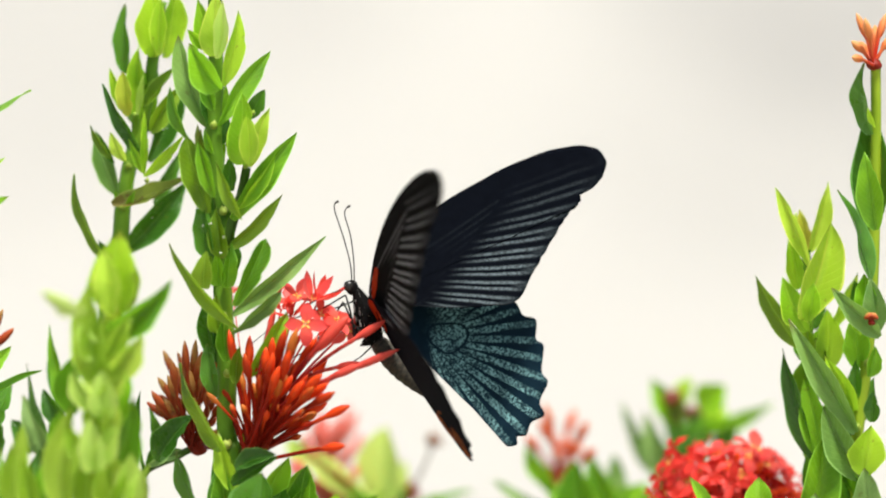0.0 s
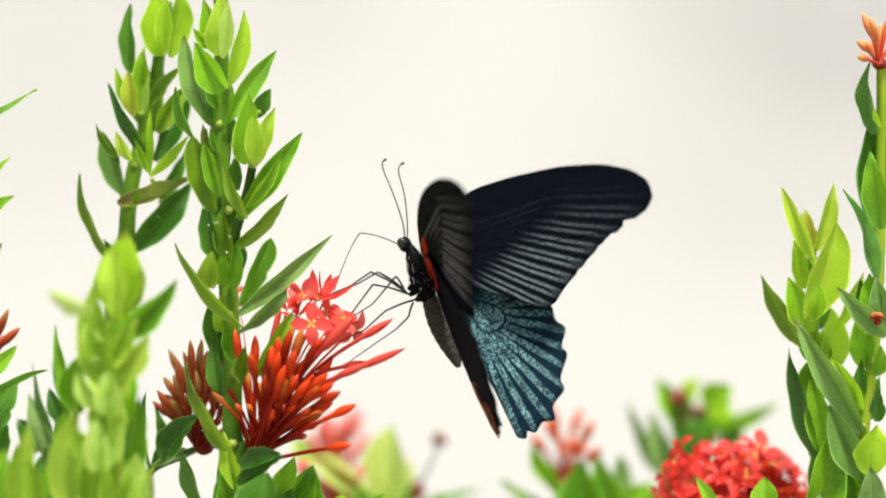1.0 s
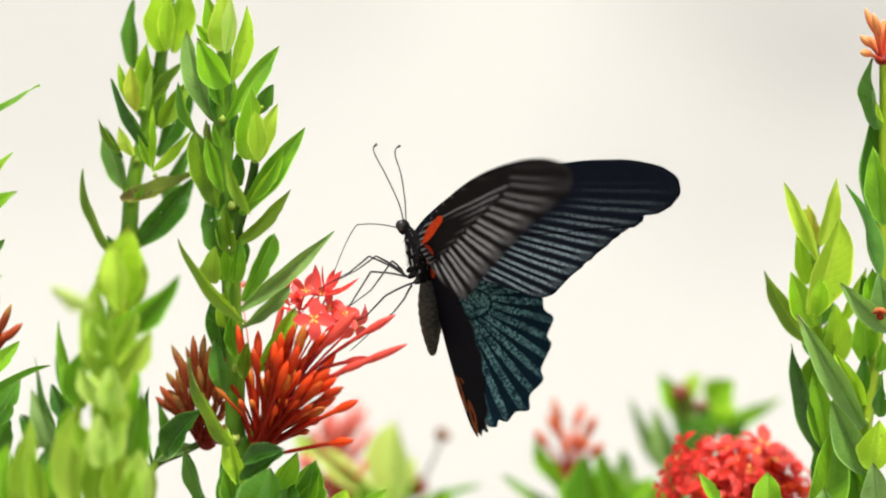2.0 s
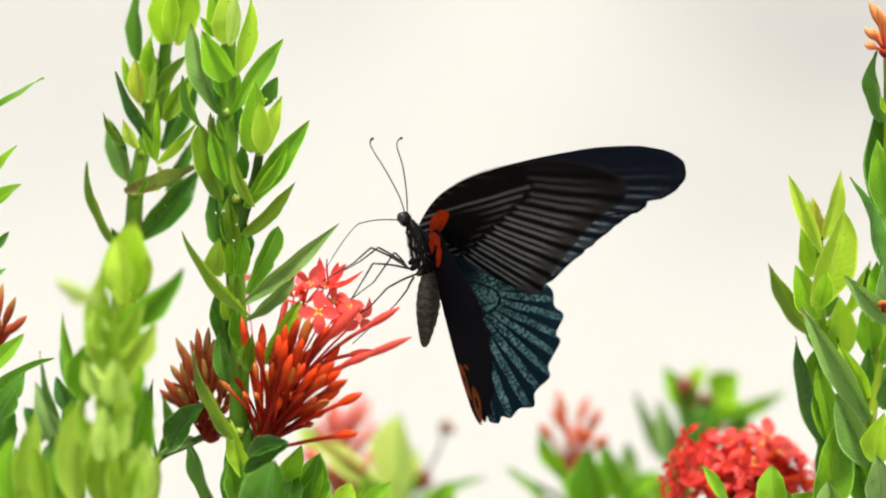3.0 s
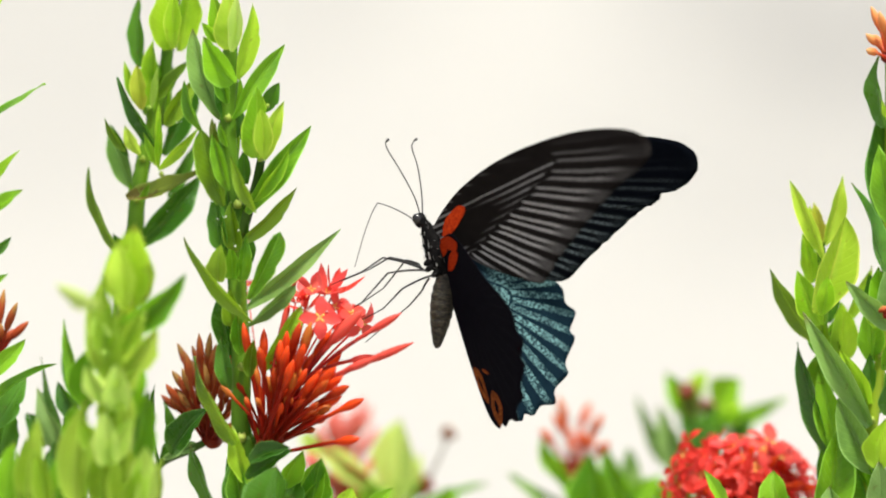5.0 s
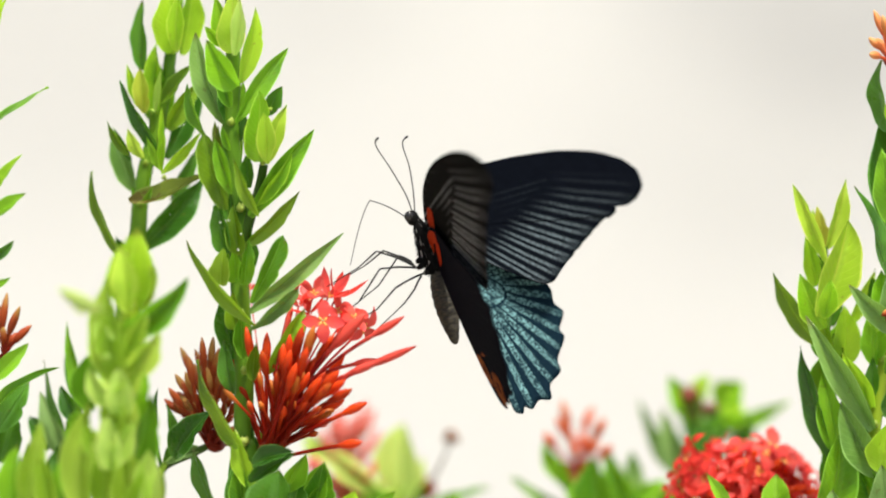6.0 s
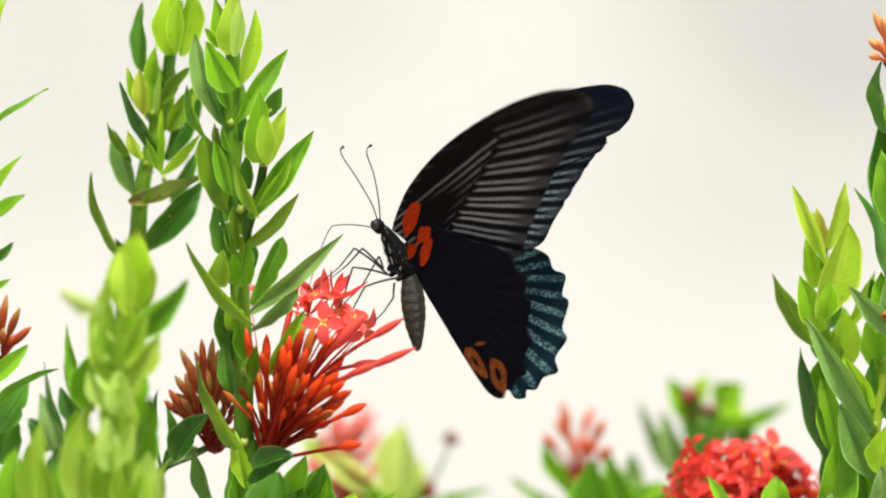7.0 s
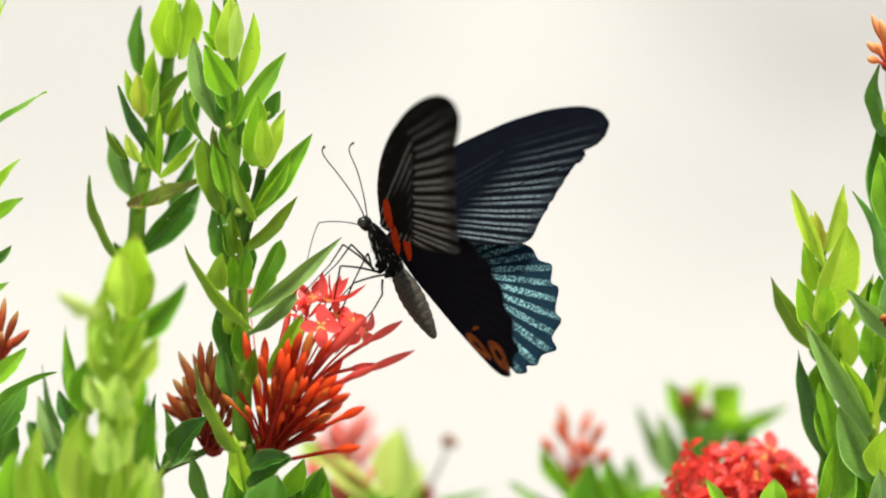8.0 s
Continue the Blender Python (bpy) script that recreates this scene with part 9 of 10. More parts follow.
    flap(near_hindwing, shift_y(HIND_HINGE, -1.9), [
        (0.0, 10.0, -21.6, -83.8, -0.06, 0.25), (0.1, 4.9, -6.9, -80.7, -0.63, 0.30), (0.2, 11.2, -7.0, -82.6, -0.61, 0.23), (0.3, 17.2, -7.9, -83.4, -0.64, 0.24),
        (0.4, 9.0, -5.6, -83.3, -0.54, 0.14), (0.5, -4.1, -8.8, -80.9, 0.01, 0.20), (0.6, -4.7, -3.5, -81.7, -0.54, 0.11), (0.7, -10.3, -3.3, -81.9, -0.51, 0.16),
        (0.8, -13.2, -3.3, -81.6, -0.50, 0.21), (0.9, -4.2, -5.5, -80.9, -0.56, 0.33), (1.0, -0.5, -15.4, -80.8, 0.00, 0.21), (1.1, 2.5, -5.8, -75.7, -0.80, 0.18),
        (1.2, 0.2, -4.1, -72.5, -0.90, 0.04), (1.3, -3.9, -3.9, -82.7, -0.51, 0.13), (1.4, -3.8, -3.9, -73.6, -0.84, 0.19), (1.5, -6.1, -12.9, -69.6, 0.20, 0.23),
        (1.6, 5.6, -6.9, -71.4, -0.97, 0.11), (1.7, 3.1, -4.5, -74.2, -0.85, -0.01), (1.8, 5.5, -4.3, -78.8, -0.68, -0.05), (1.9, -1.3, -2.9, -78.5, -0.68, -0.05),
        (2.0, -6.1, -1.8, -75.2, -0.80, 0.01), (2.1, -3.4, -1.5, -70.8, -0.96, -0.09), (2.2, 1.4, -3.6, -66.3, -1.10, -0.10), (2.3, 8.4, -6.6, -77.8, -0.76, 0.13),
        (2.4, 5.0, -6.7, -71.3, -0.98, 0.13), (2.5, -4.5, -3.6, -73.6, -0.84, 0.20), (2.6, -0.5, -3.8, -72.4, -0.90, 0.06), (2.7, -0.0, -3.2, -69.4, -1.00, -0.04),
        (2.8, -2.8, -2.7, -76.9, -0.74, -0.00), (2.9, -6.8, -1.6, -75.2, -0.80, 0.02), (3.0, -9.0, -5.7, -70.8, 0.14, 0.18), (3.1, -0.1, -3.2, -69.4, -1.00, -0.03),
        (3.2, 4.7, -4.1, -78.7, -0.68, -0.04), (3.3, -2.1, -2.7, -78.4, -0.69, -0.04), (3.4, -4.0, -1.3, -70.8, -0.96, -0.08), (3.5, -4.7, -12.0, -64.6, -0.35, 0.11),
        (3.6, 8.1, -6.5, -77.7, -0.76, 0.13), (3.7, -1.2, -4.5, -82.8, -0.52, 0.18), (3.8, -8.4, -2.6, -73.3, -0.83, 0.24), (3.9, -8.3, -1.2, -68.9, -1.00, 0.17),
        (4.0, 2.1, -18.1, -74.1, -1.43, 0.38), (4.1, 3.2, -4.8, -72.7, -0.90, 0.02), (4.2, -5.8, -0.6, -62.7, -1.23, 0.04), (4.3, -1.1, -2.5, -59.6, -1.32, -0.08),
        (4.4, 4.9, -4.2, -68.2, -1.03, -0.22), (4.5, -9.1, -12.2, -72.3, -1.75, 0.01), (4.6, -14.9, 3.0, -67.8, -1.08, 0.09), (4.7, -12.8, 3.8, -69.9, -1.08, -0.26),
        (4.8, 4.9, -4.2, -68.2, -1.03, -0.22), (4.9, 3.2, -4.8, -72.7, -0.91, 0.02), (5.0, -5.8, -0.6, -62.7, -1.23, 0.05), (5.1, -8.3, -1.2, -68.9, -1.00, 0.17),
        (5.2, -1.1, -2.5, -59.6, -1.32, -0.08), (5.3, 4.9, -4.2, -68.2, -1.03, -0.22), (5.4, 3.2, -4.8, -72.7, -0.90, 0.02), (5.5, -8.4, -2.6, -73.3, -0.83, 0.24),
        (5.6, -14.9, 3.0, -67.8, -1.08, 0.10), (5.7, -8.3, -1.2, -68.9, -1.00, 0.17), (5.8, -4.7, -0.9, -66.1, -1.12, -0.03), (5.9, 4.6, -4.5, -69.7, -0.99, -0.14),
        (6.0, -1.4, -17.0, -75.7, -1.58, 0.22), (6.1, -6.2, -2.0, -65.8, -1.11, 0.19), (6.2, -3.5, -5.6, -55.2, -1.45, 0.37), (6.3, 6.0, -8.8, -56.7, -1.44, -0.02),
        (6.4, 8.1, -8.6, -60.5, -1.31, -0.07), (6.5, -5.5, -7.6, -43.8, 0.69, 1.12), (6.6, -3.4, -10.0, -42.0, -1.81, 0.64), (6.7, 8.3, -14.2, -60.6, -1.44, 0.34),
        (6.8, 11.8, -11.5, -66.2, -1.22, 0.14), (6.9, -0.9, -12.7, -50.8, -1.62, 0.60), (7.0, -15.8, -14.8, -38.4, 0.58, -0.26), (7.1, 3.9, -12.6, -54.3, -1.57, 0.35),
        (7.2, 10.7, -13.0, -62.8, -1.35, 0.21), (7.3, -0.8, -11.3, -49.1, -1.66, 0.54), (7.4, -2.8, -11.9, -34.2, -1.99, 0.81), (7.5, -2.6, -22.9, -54.6, 0.26, -0.13),
        (7.6, 13.7, -12.0, -66.5, -1.22, 0.11), (7.7, 4.1, -11.9, -58.0, -1.46, 0.39), (7.8, 4.6, -12.6, -50.7, -1.66, 0.26), (7.9, 6.8, -12.4, -58.6, -1.45, 0.29),
        (8.0, -3.6, -24.4, -58.0, 0.40, -0.10),
    ])
    flap(far_hindwing, shift_y(HIND_HINGE, 1.9), [
        (0.0, -4.1, -22.9, 21.1, 0.30, 0.70), (0.1, -17.9, -7.5, 30.2, 0.34, 1.52), (0.2, -21.2, -5.0, 23.0, 0.23, 2.50), (0.3, -22.9, -10.2, 19.6, -0.21, 1.07),
        (0.4, -21.0, -4.1, 20.7, 0.36, 2.56), (0.5, 10.0, -6.5, 13.7, -0.50, -0.25), (0.6, -19.2, -0.1, 12.1, -3.51, 0.76), (0.7, -6.0, 0.6, 21.3, -2.30, 3.51),
        (0.8, -9.4, 4.2, 19.6, -2.43, 3.86), (0.9, -20.1, -4.5, 10.1, -4.59, -0.37), (1.0, 1.1, -8.0, 36.2, 0.75, -0.07), (1.1, -11.3, -6.4, 20.8, -2.48, 2.73),
        (1.2, -10.8, -5.1, 20.5, -2.31, 1.90), (1.3, 12.7, -9.8, 26.5, -2.75, -0.29), (1.4, 3.8, -6.7, 27.9, -2.20, 1.70), (1.5, 8.4, -6.6, 28.0, 0.08, -0.28),
        (1.6, 20.6, -8.9, 1.9, -3.36, -0.94), (1.7, -9.3, -0.3, 36.5, -1.28, 2.13), (1.8, -2.4, -5.8, 38.4, -1.63, 1.26), (1.9, 3.3, -4.1, 31.4, -1.99, 0.88),
        (2.0, 8.6, -4.2, 28.1, -2.15, 0.89), (2.1, 5.3, -6.0, 28.3, -2.04, 0.79), (2.2, -9.9, -1.5, 20.2, -1.91, 1.03), (2.3, -10.8, -4.1, 34.0, -1.73, 1.27),
        (2.4, 19.4, -8.6, 5.2, -2.86, -0.78), (2.5, 4.0, -6.0, 27.8, -2.19, 1.71), (2.6, -10.2, -4.4, 20.4, -2.27, 1.91), (2.7, 1.4, -2.6, 24.8, -1.93, 1.56),
        (2.8, 8.8, -4.7, 29.2, -2.09, 0.33), (2.9, 8.8, -3.5, 28.1, -2.15, 0.90), (3.0, 12.2, -2.1, 22.6, -1.03, -0.70), (3.1, 1.4, -2.5, 24.8, -1.92, 1.57),
        (3.2, -1.9, -5.2, 38.4, -1.61, 1.28), (3.3, 3.8, -3.5, 31.4, -1.97, 0.90), (3.4, 5.6, -5.5, 28.3, -2.03, 0.82), (3.5, 5.5, -2.2, 18.9, -0.20, 0.07),
        (3.6, -10.5, -3.7, 34.1, -1.73, 1.29), (3.7, 7.5, -6.3, 32.8, -1.83, 0.89), (3.8, 9.4, -3.3, 26.3, -2.02, 1.62), (3.9, 10.6, -2.6, 24.1, -1.65, 1.28),
        (4.0, -11.6, 2.8, 32.0, -0.38, 2.17), (4.1, -1.5, -4.4, 24.9, -2.14, 1.01), (4.2, 3.0, -3.6, 28.4, -2.35, 0.53), (4.3, 7.5, -3.5, 22.3, -1.46, 1.52),
        (4.4, -1.0, -5.8, 31.9, -1.87, 0.60), (4.5, 5.4, 3.7, 39.6, -0.00, 0.14), (4.6, 12.1, -1.5, 30.4, -2.40, 0.60), (4.7, 10.9, 2.5, 23.7, -1.55, 1.12),
        (4.8, -1.0, -5.8, 31.9, -1.87, 0.60), (4.9, -1.4, -4.4, 24.9, -2.13, 1.01), (5.0, 3.1, -3.6, 28.4, -2.35, 0.52), (5.1, 10.6, -2.6, 24.1, -1.65, 1.28),
        (5.2, 7.4, -3.4, 22.3, -1.46, 1.52), (5.3, -1.0, -5.8, 31.9, -1.87, 0.59), (5.4, -1.4, -4.4, 24.9, -2.14, 1.00), (5.5, 9.4, -3.3, 26.3, -2.03, 1.62),
        (5.6, 12.0, -1.5, 30.4, -2.40, 0.60), (5.7, 10.5, -2.6, 24.1, -1.65, 1.29), (5.8, 5.8, -6.8, 28.8, -1.98, 0.03), (5.9, -11.1, -0.1, 29.5, -1.79, 1.15),
        (6.0, -0.8, -2.3, 41.4, 0.26, 1.20), (6.1, 7.6, -7.3, 27.1, -2.82, 0.05), (6.2, 4.7, -7.5, 24.4, -1.73, 1.51), (6.3, -11.4, -3.3, 24.9, -0.43, 1.70),
        (6.4, -13.3, 0.4, 33.4, 0.27, 2.03), (6.5, 7.4, -9.0, 18.0, -0.12, -0.22), (6.6, -11.2, -6.0, 20.8, -1.46, 1.09), (6.7, -18.8, -1.2, 32.3, 0.54, 3.30),
        (6.8, -20.1, -1.0, 31.1, 1.46, 2.22), (6.9, -18.6, -3.6, 15.3, -1.29, 2.17), (7.0, 8.8, -8.8, 9.9, -0.41, 0.09), (7.1, -21.9, -2.3, 15.4, -0.91, 1.00),
        (7.2, -25.4, -3.1, 19.9, -0.26, 0.25), (7.3, -19.9, -4.3, 14.5, -1.66, 1.30), (7.4, -12.6, -7.0, 21.6, -1.30, 0.81), (7.5, -15.3, -9.7, 20.8, -1.29, 2.00),
        (7.6, -22.8, -2.3, 33.8, 0.67, 1.35), (7.7, -17.5, -1.1, 27.0, -0.15, 2.27), (7.8, -17.3, -3.3, 23.1, 0.21, 1.47), (7.9, -23.1, 1.5, 27.3, 0.35, 0.61),
        (8.0, -19.4, -5.5, 27.9, -0.81, 2.01),
    ])
    flap(abdomen, TAIL_JOINT, [
        (0.0, 0, -23.1, 0, 0, 0), (0.1, 0, -5.4, 0, 0, 0), (0.2, 0, -4.5, 0, 0, 0), (0.3, 0, -19.7, 0, 0, 0),
        (0.4, 0, -13.7, 0, 0, 0), (0.5, 0, 13.4, 0, 0, 0), (0.6, 0, 9.6, 0, 0, 0), (0.7, 0, 10.5, 0, 0, 0),
        (0.8, 0, 21.0, 0, 0, 0), (0.9, 0, 16.2, 0, 0, 0), (1.0, 0, -2.9, 0, 0, 0), (1.1, 0, 7.3, 0, 0, 0),
        (1.2, 0, 14.3, 0, 0, 0), (1.3, 0, 13.3, 0, 0, 0), (1.4, 0, 14.5, 0, 0, 0), (1.5, 0, 21.2, 0, 0, 0),
        (1.6, 0, 9.0, 0, 0, 0), (1.7, 0, 4.7, 0, 0, 0), (1.8, 0, 2.4, 0, 0, 0), (1.9, 0, 7.8, 0, 0, 0),
        (2.0, 0, 17.4, 0, 0, 0), (2.1, 0, 23.0, 0, 0, 0), (2.2, 0, 18.1, 0, 0, 0), (2.3, 0, 1.3, 0, 0, 0),
        (2.4, 0, 9.7, 0, 0, 0), (2.5, 0, 15.2, 0, 0, 0), (2.6, 0, 15.1, 0, 0, 0), (2.7, 0, 22.7, 0, 0, 0),
        (2.8, 0, 10.4, 0, 0, 0), (2.9, 0, 18.1, 0, 0, 0), (3.0, 0, 25.9, 0, 0, 0), (3.1, 0, 22.7, 0, 0, 0),
        (3.2, 0, 3.3, 0, 0, 0), (3.3, 0, 8.6, 0, 0, 0), (3.4, 0, 23.6, 0, 0, 0), (3.5, 0, 18.7, 0, 0, 0),
        (3.6, 0, 1.7, 0, 0, 0), (3.7, 0, 10.1, 0, 0, 0), (3.8, 0, 23.7, 0, 0, 0), (3.9, 0, 31.9, 0, 0, 0),
        (4.0, 0, 9.9, 0, 0, 0), (4.1, 0, 6.8, 0, 0, 0), (4.2, 0, 28.1, 0, 0, 0), (4.3, 0, 29.0, 0, 0, 0),
        (4.4, 0, 12.6, 0, 0, 0), (4.5, 0, 20.8, 0, 0, 0), (4.6, 0, 34.8, 0, 0, 0), (4.7, 0, 35.2, 0, 0, 0),
        (4.8, 0, 12.6, 0, 0, 0), (4.9, 0, 6.8, 0, 0, 0), (5.0, 0, 28.1, 0, 0, 0), (5.1, 0, 31.9, 0, 0, 0),
        (5.2, 0, 29.0, 0, 0, 0), (5.3, 0, 12.6, 0, 0, 0), (5.4, 0, 6.8, 0, 0, 0), (5.5, 0, 23.7, 0, 0, 0),
        (5.6, 0, 34.8, 0, 0, 0), (5.7, 0, 31.9, 0, 0, 0), (5.8, 0, 26.2, 0, 0, 0), (5.9, 0, 15.5, 0, 0, 0),
        (6.0, 0, 7.5, 0, 0, 0), (6.1, 0, 21.8, 0, 0, 0), (6.2, 0, 23.6, 0, 0, 0), (6.3, 0, 15.6, 0, 0, 0),
        (6.4, 0, 4.7, 0, 0, 0), (6.5, 0, 16.3, 0, 0, 0), (6.6, 0, 17.4, 0, 0, 0), (6.7, 0, -1.0, 0, 0, 0),
        (6.8, 0, -6.3, 0, 0, 0), (6.9, 0, 15.4, 0, 0, 0), (7.0, 0, 22.3, 0, 0, 0), (7.1, 0, 17.2, 0, 0, 0),
        (7.2, 0, 4.1, 0, 0, 0), (7.3, 0, 14.8, 0, 0, 0), (7.4, 0, 21.0, 0, 0, 0), (7.5, 0, 2.3, 0, 0, 0),
        (7.6, 0, -3.6, 0, 0, 0), (7.7, 0, 8.4, 0, 0, 0), (7.8, 0, 12.2, 0, 0, 0), (7.9, 0, 9.1, 0, 0, 0),
        (8.0, 0, -0.1, 0, 0, 0),
    ])
    swing(near_antenna, [(0.0, 13.1), (0.5, 11.5), (1.0, 9.1), (1.5, 5.7), (3.0, 0.7), (3.5, -1.9), (4.0, -2.5), (4.5, 1.7), (6.0, -1.2), (6.5, 5.7), (7.0, 5.6), (7.5, 3.0), (8.0, 2.3)])
    swing(far_antenna, [(0.0, -0.5), (0.5, 0.8), (1.0, 0.1), (1.5, -1.7), (3.0, -0.1), (3.5, -0.1), (4.0, -1.5), (4.5, 0.2), (6.0, -1.5), (6.5, 4.5), (7.0, 4.1), (7.5, 1.6), (8.0, 1.5)])
    swing(proboscis, [
        (0.0, -2.5), (0.5, -11.4), (1.0, 37.3), (1.5, 30.3), (3.0, 16.2), (3.5, 8.9), (4.0, 17.1), (4.5, 46.5), (6.0, 46.8), (6.5, 22.7), (7.0, 30.5), (7.5, 16.5), (8.0, 32.4),
    ])
    swing(proboscis_tip, [
        (0.0, -11.7), (0.5, -2.6), (1.0, -83.5), (1.5, -78.5), (3.0, -50.4), (3.5, -42.6), (4.0, -64.8), (4.5, -89.3), (6.0, -99.1), (6.5, -65.1), (7.0, -72.4), (7.5, -53.7), (8.0, -79.2),
    ])
    swing(fore_leg, [
        (0.0, 98.1), (0.1, 92.1), (0.2, 92.0), (0.3, 93.4), (0.4, 87.2), (0.5, 74.1), (0.6, 63.2), (0.7, 54.3), (0.8, 50.9), (0.9, 52.1),
        (1.0, 50.5), (1.1, 57.9), (1.2, 61.4), (1.3, 49.7), (1.4, 51.2), (1.5, 54.0), (1.6, 55.0), (1.7, 50.5), (1.8, 49.0), (1.9, 49.1),
        (2.0, 47.9), (2.1, 44.8), (2.2, 47.9), (2.3, 42.9), (2.4, 43.7), (2.5, 43.0), (2.6, 41.0), (2.7, 40.0), (2.8, 39.1), (2.9, 44.5),
        (3.0, 49.5), (3.1, 46.3), (3.2, 45.2), (3.3, 46.9), (3.4, 48.9), (3.5, 52.4), (3.6, 51.4), (3.7, 43.4), (3.8, 43.4), (3.9, 39.4),
        (4.0, 46.9), (4.1, 48.0), (4.2, 43.1), (4.3, 40.8), (4.4, 42.6), (4.5, 35.5), (4.6, 33.3), (4.7, 33.2), (4.8, 33.7), (4.9, 35.8),
        (5.0, 36.6), (5.1, 34.9), (5.2, 40.2), (5.3, 36.6), (5.4, 39.2), (5.5, 40.3), (5.6, 39.8), (5.7, 40.5), (5.8, 41.2), (5.9, 44.3),
        (6.0, 42.3), (6.1, 43.4), (6.2, 49.8), (6.3, 55.7), (6.4, 59.0), (6.5, 59.4), (6.6, 59.5), (6.7, 64.4), (6.8, 67.1), (6.9, 66.4),
        (7.0, 65.9), (7.1, 64.9), (7.2, 67.2), (7.3, 64.3), (7.4, 64.7), (7.5, 68.3), (7.6, 69.7), (7.7, 66.9), (7.8, 67.8), (7.9, 67.5),
        (8.0, 68.3),
    ])
    swing(fore_shin, [
        (0.0, -102.3), (0.1, -95.2), (0.2, -93.1), (0.3, -94.8), (0.4, -90.4), (0.5, -80.9), (0.6, -71.8), (0.7, -60.9), (0.8, -56.5), (0.9, -58.5),
        (1.0, -58.2), (1.1, -67.8), (1.2, -73.3), (1.3, -57.4), (1.4, -60.5), (1.5, -66.7), (1.6, -69.2), (1.7, -64.8), (1.8, -63.2), (1.9, -62.2),
        (2.0, -61.1), (2.1, -57.9), (2.2, -59.5), (2.3, -54.6), (2.4, -55.8), (2.5, -52.4), (2.6, -52.1), (2.7, -49.2), (2.8, -48.1), (2.9, -55.0),
        (3.0, -63.0), (3.1, -58.4), (3.2, -57.7), (3.3, -60.6), (3.4, -62.4), (3.5, -67.0), (3.6, -64.5), (3.7, -54.4), (3.8, -54.6), (3.9, -49.0),
        (4.0, -58.8), (4.1, -59.4), (4.2, -50.0), (4.3, -47.7), (4.4, -51.3), (4.5, -41.7), (4.6, -37.0), (4.7, -35.8), (4.8, -37.8), (4.9, -40.6),
        (5.0, -43.1), (5.1, -42.7), (5.2, -48.6), (5.3, -46.1), (5.4, -51.0), (5.5, -51.0), (5.6, -53.7), (5.7, -54.2), (5.8, -56.2), (5.9, -61.3),
        (6.0, -57.0), (6.1, -60.1), (6.2, -70.4), (6.3, -73.8), (6.4, -75.0), (6.5, -77.9), (6.6, -75.7), (6.7, -78.4), (6.8, -82.7), (6.9, -81.2),
        (7.0, -83.2), (7.1, -80.8), (7.2, -84.8), (7.3, -83.2), (7.4, -83.7), (7.5, -88.1), (7.6, -91.0), (7.7, -88.1), (7.8, -89.9), (7.9, -89.6),
        (8.0, -90.2),
    ])
    swing(fore_far_leg, [
        (0.0, 114.3), (0.1, 106.0), (0.2, 105.4), (0.3, 107.3), (0.4, 99.7), (0.5, 83.7), (0.6, 70.6), (0.7, 59.5), (0.8, 55.2), (0.9, 56.8),
        (1.0, 54.9), (1.1, 64.2), (1.2, 68.6), (1.3, 53.9), (1.4, 56.0), (1.5, 59.6), (1.6, 61.0), (1.7, 55.4), (1.8, 53.6), (1.9, 53.7),
        (2.0, 52.2), (2.1, 48.3), (2.2, 52.0), (2.3, 45.9), (2.4, 46.9), (2.5, 45.8), (2.6, 43.5), (2.7, 42.1), (2.8, 40.9), (2.9, 47.7),
        (3.0, 54.1), (3.1, 50.1), (3.2, 48.7), (3.3, 50.9), (3.4, 53.3), (3.5, 57.7), (3.6, 56.4), (3.7, 46.4), (3.8, 46.5), (3.9, 41.4),
        (4.0, 50.8), (4.1, 52.1), (4.2, 45.8), (4.3, 42.9), (4.4, 45.3), (4.5, 36.2), (4.6, 33.3), (4.7, 33.1), (4.8, 33.8), (4.9, 36.6),
        (5.0, 37.6), (5.1, 35.7), (5.2, 42.3), (5.3, 37.9), (5.4, 41.3), (5.5, 42.5), (5.6, 42.2), (5.7, 43.1), (5.8, 44.0), (5.9, 47.9),
        (6.0, 45.3), (6.1, 46.7), (6.2, 54.9), (6.3, 61.9), (6.4, 65.5), (6.5, 66.2), (6.6, 66.1), (6.7, 72.2), (6.8, 75.6), (6.9, 74.7),
        (7.0, 74.2), (7.1, 72.8), (7.2, 75.8), (7.3, 72.3), (7.4, 72.7), (7.5, 77.4), (7.6, 79.3), (7.7, 75.7), (7.8, 76.9), (7.9, 76.6),
        (8.0, 77.5),
    ])
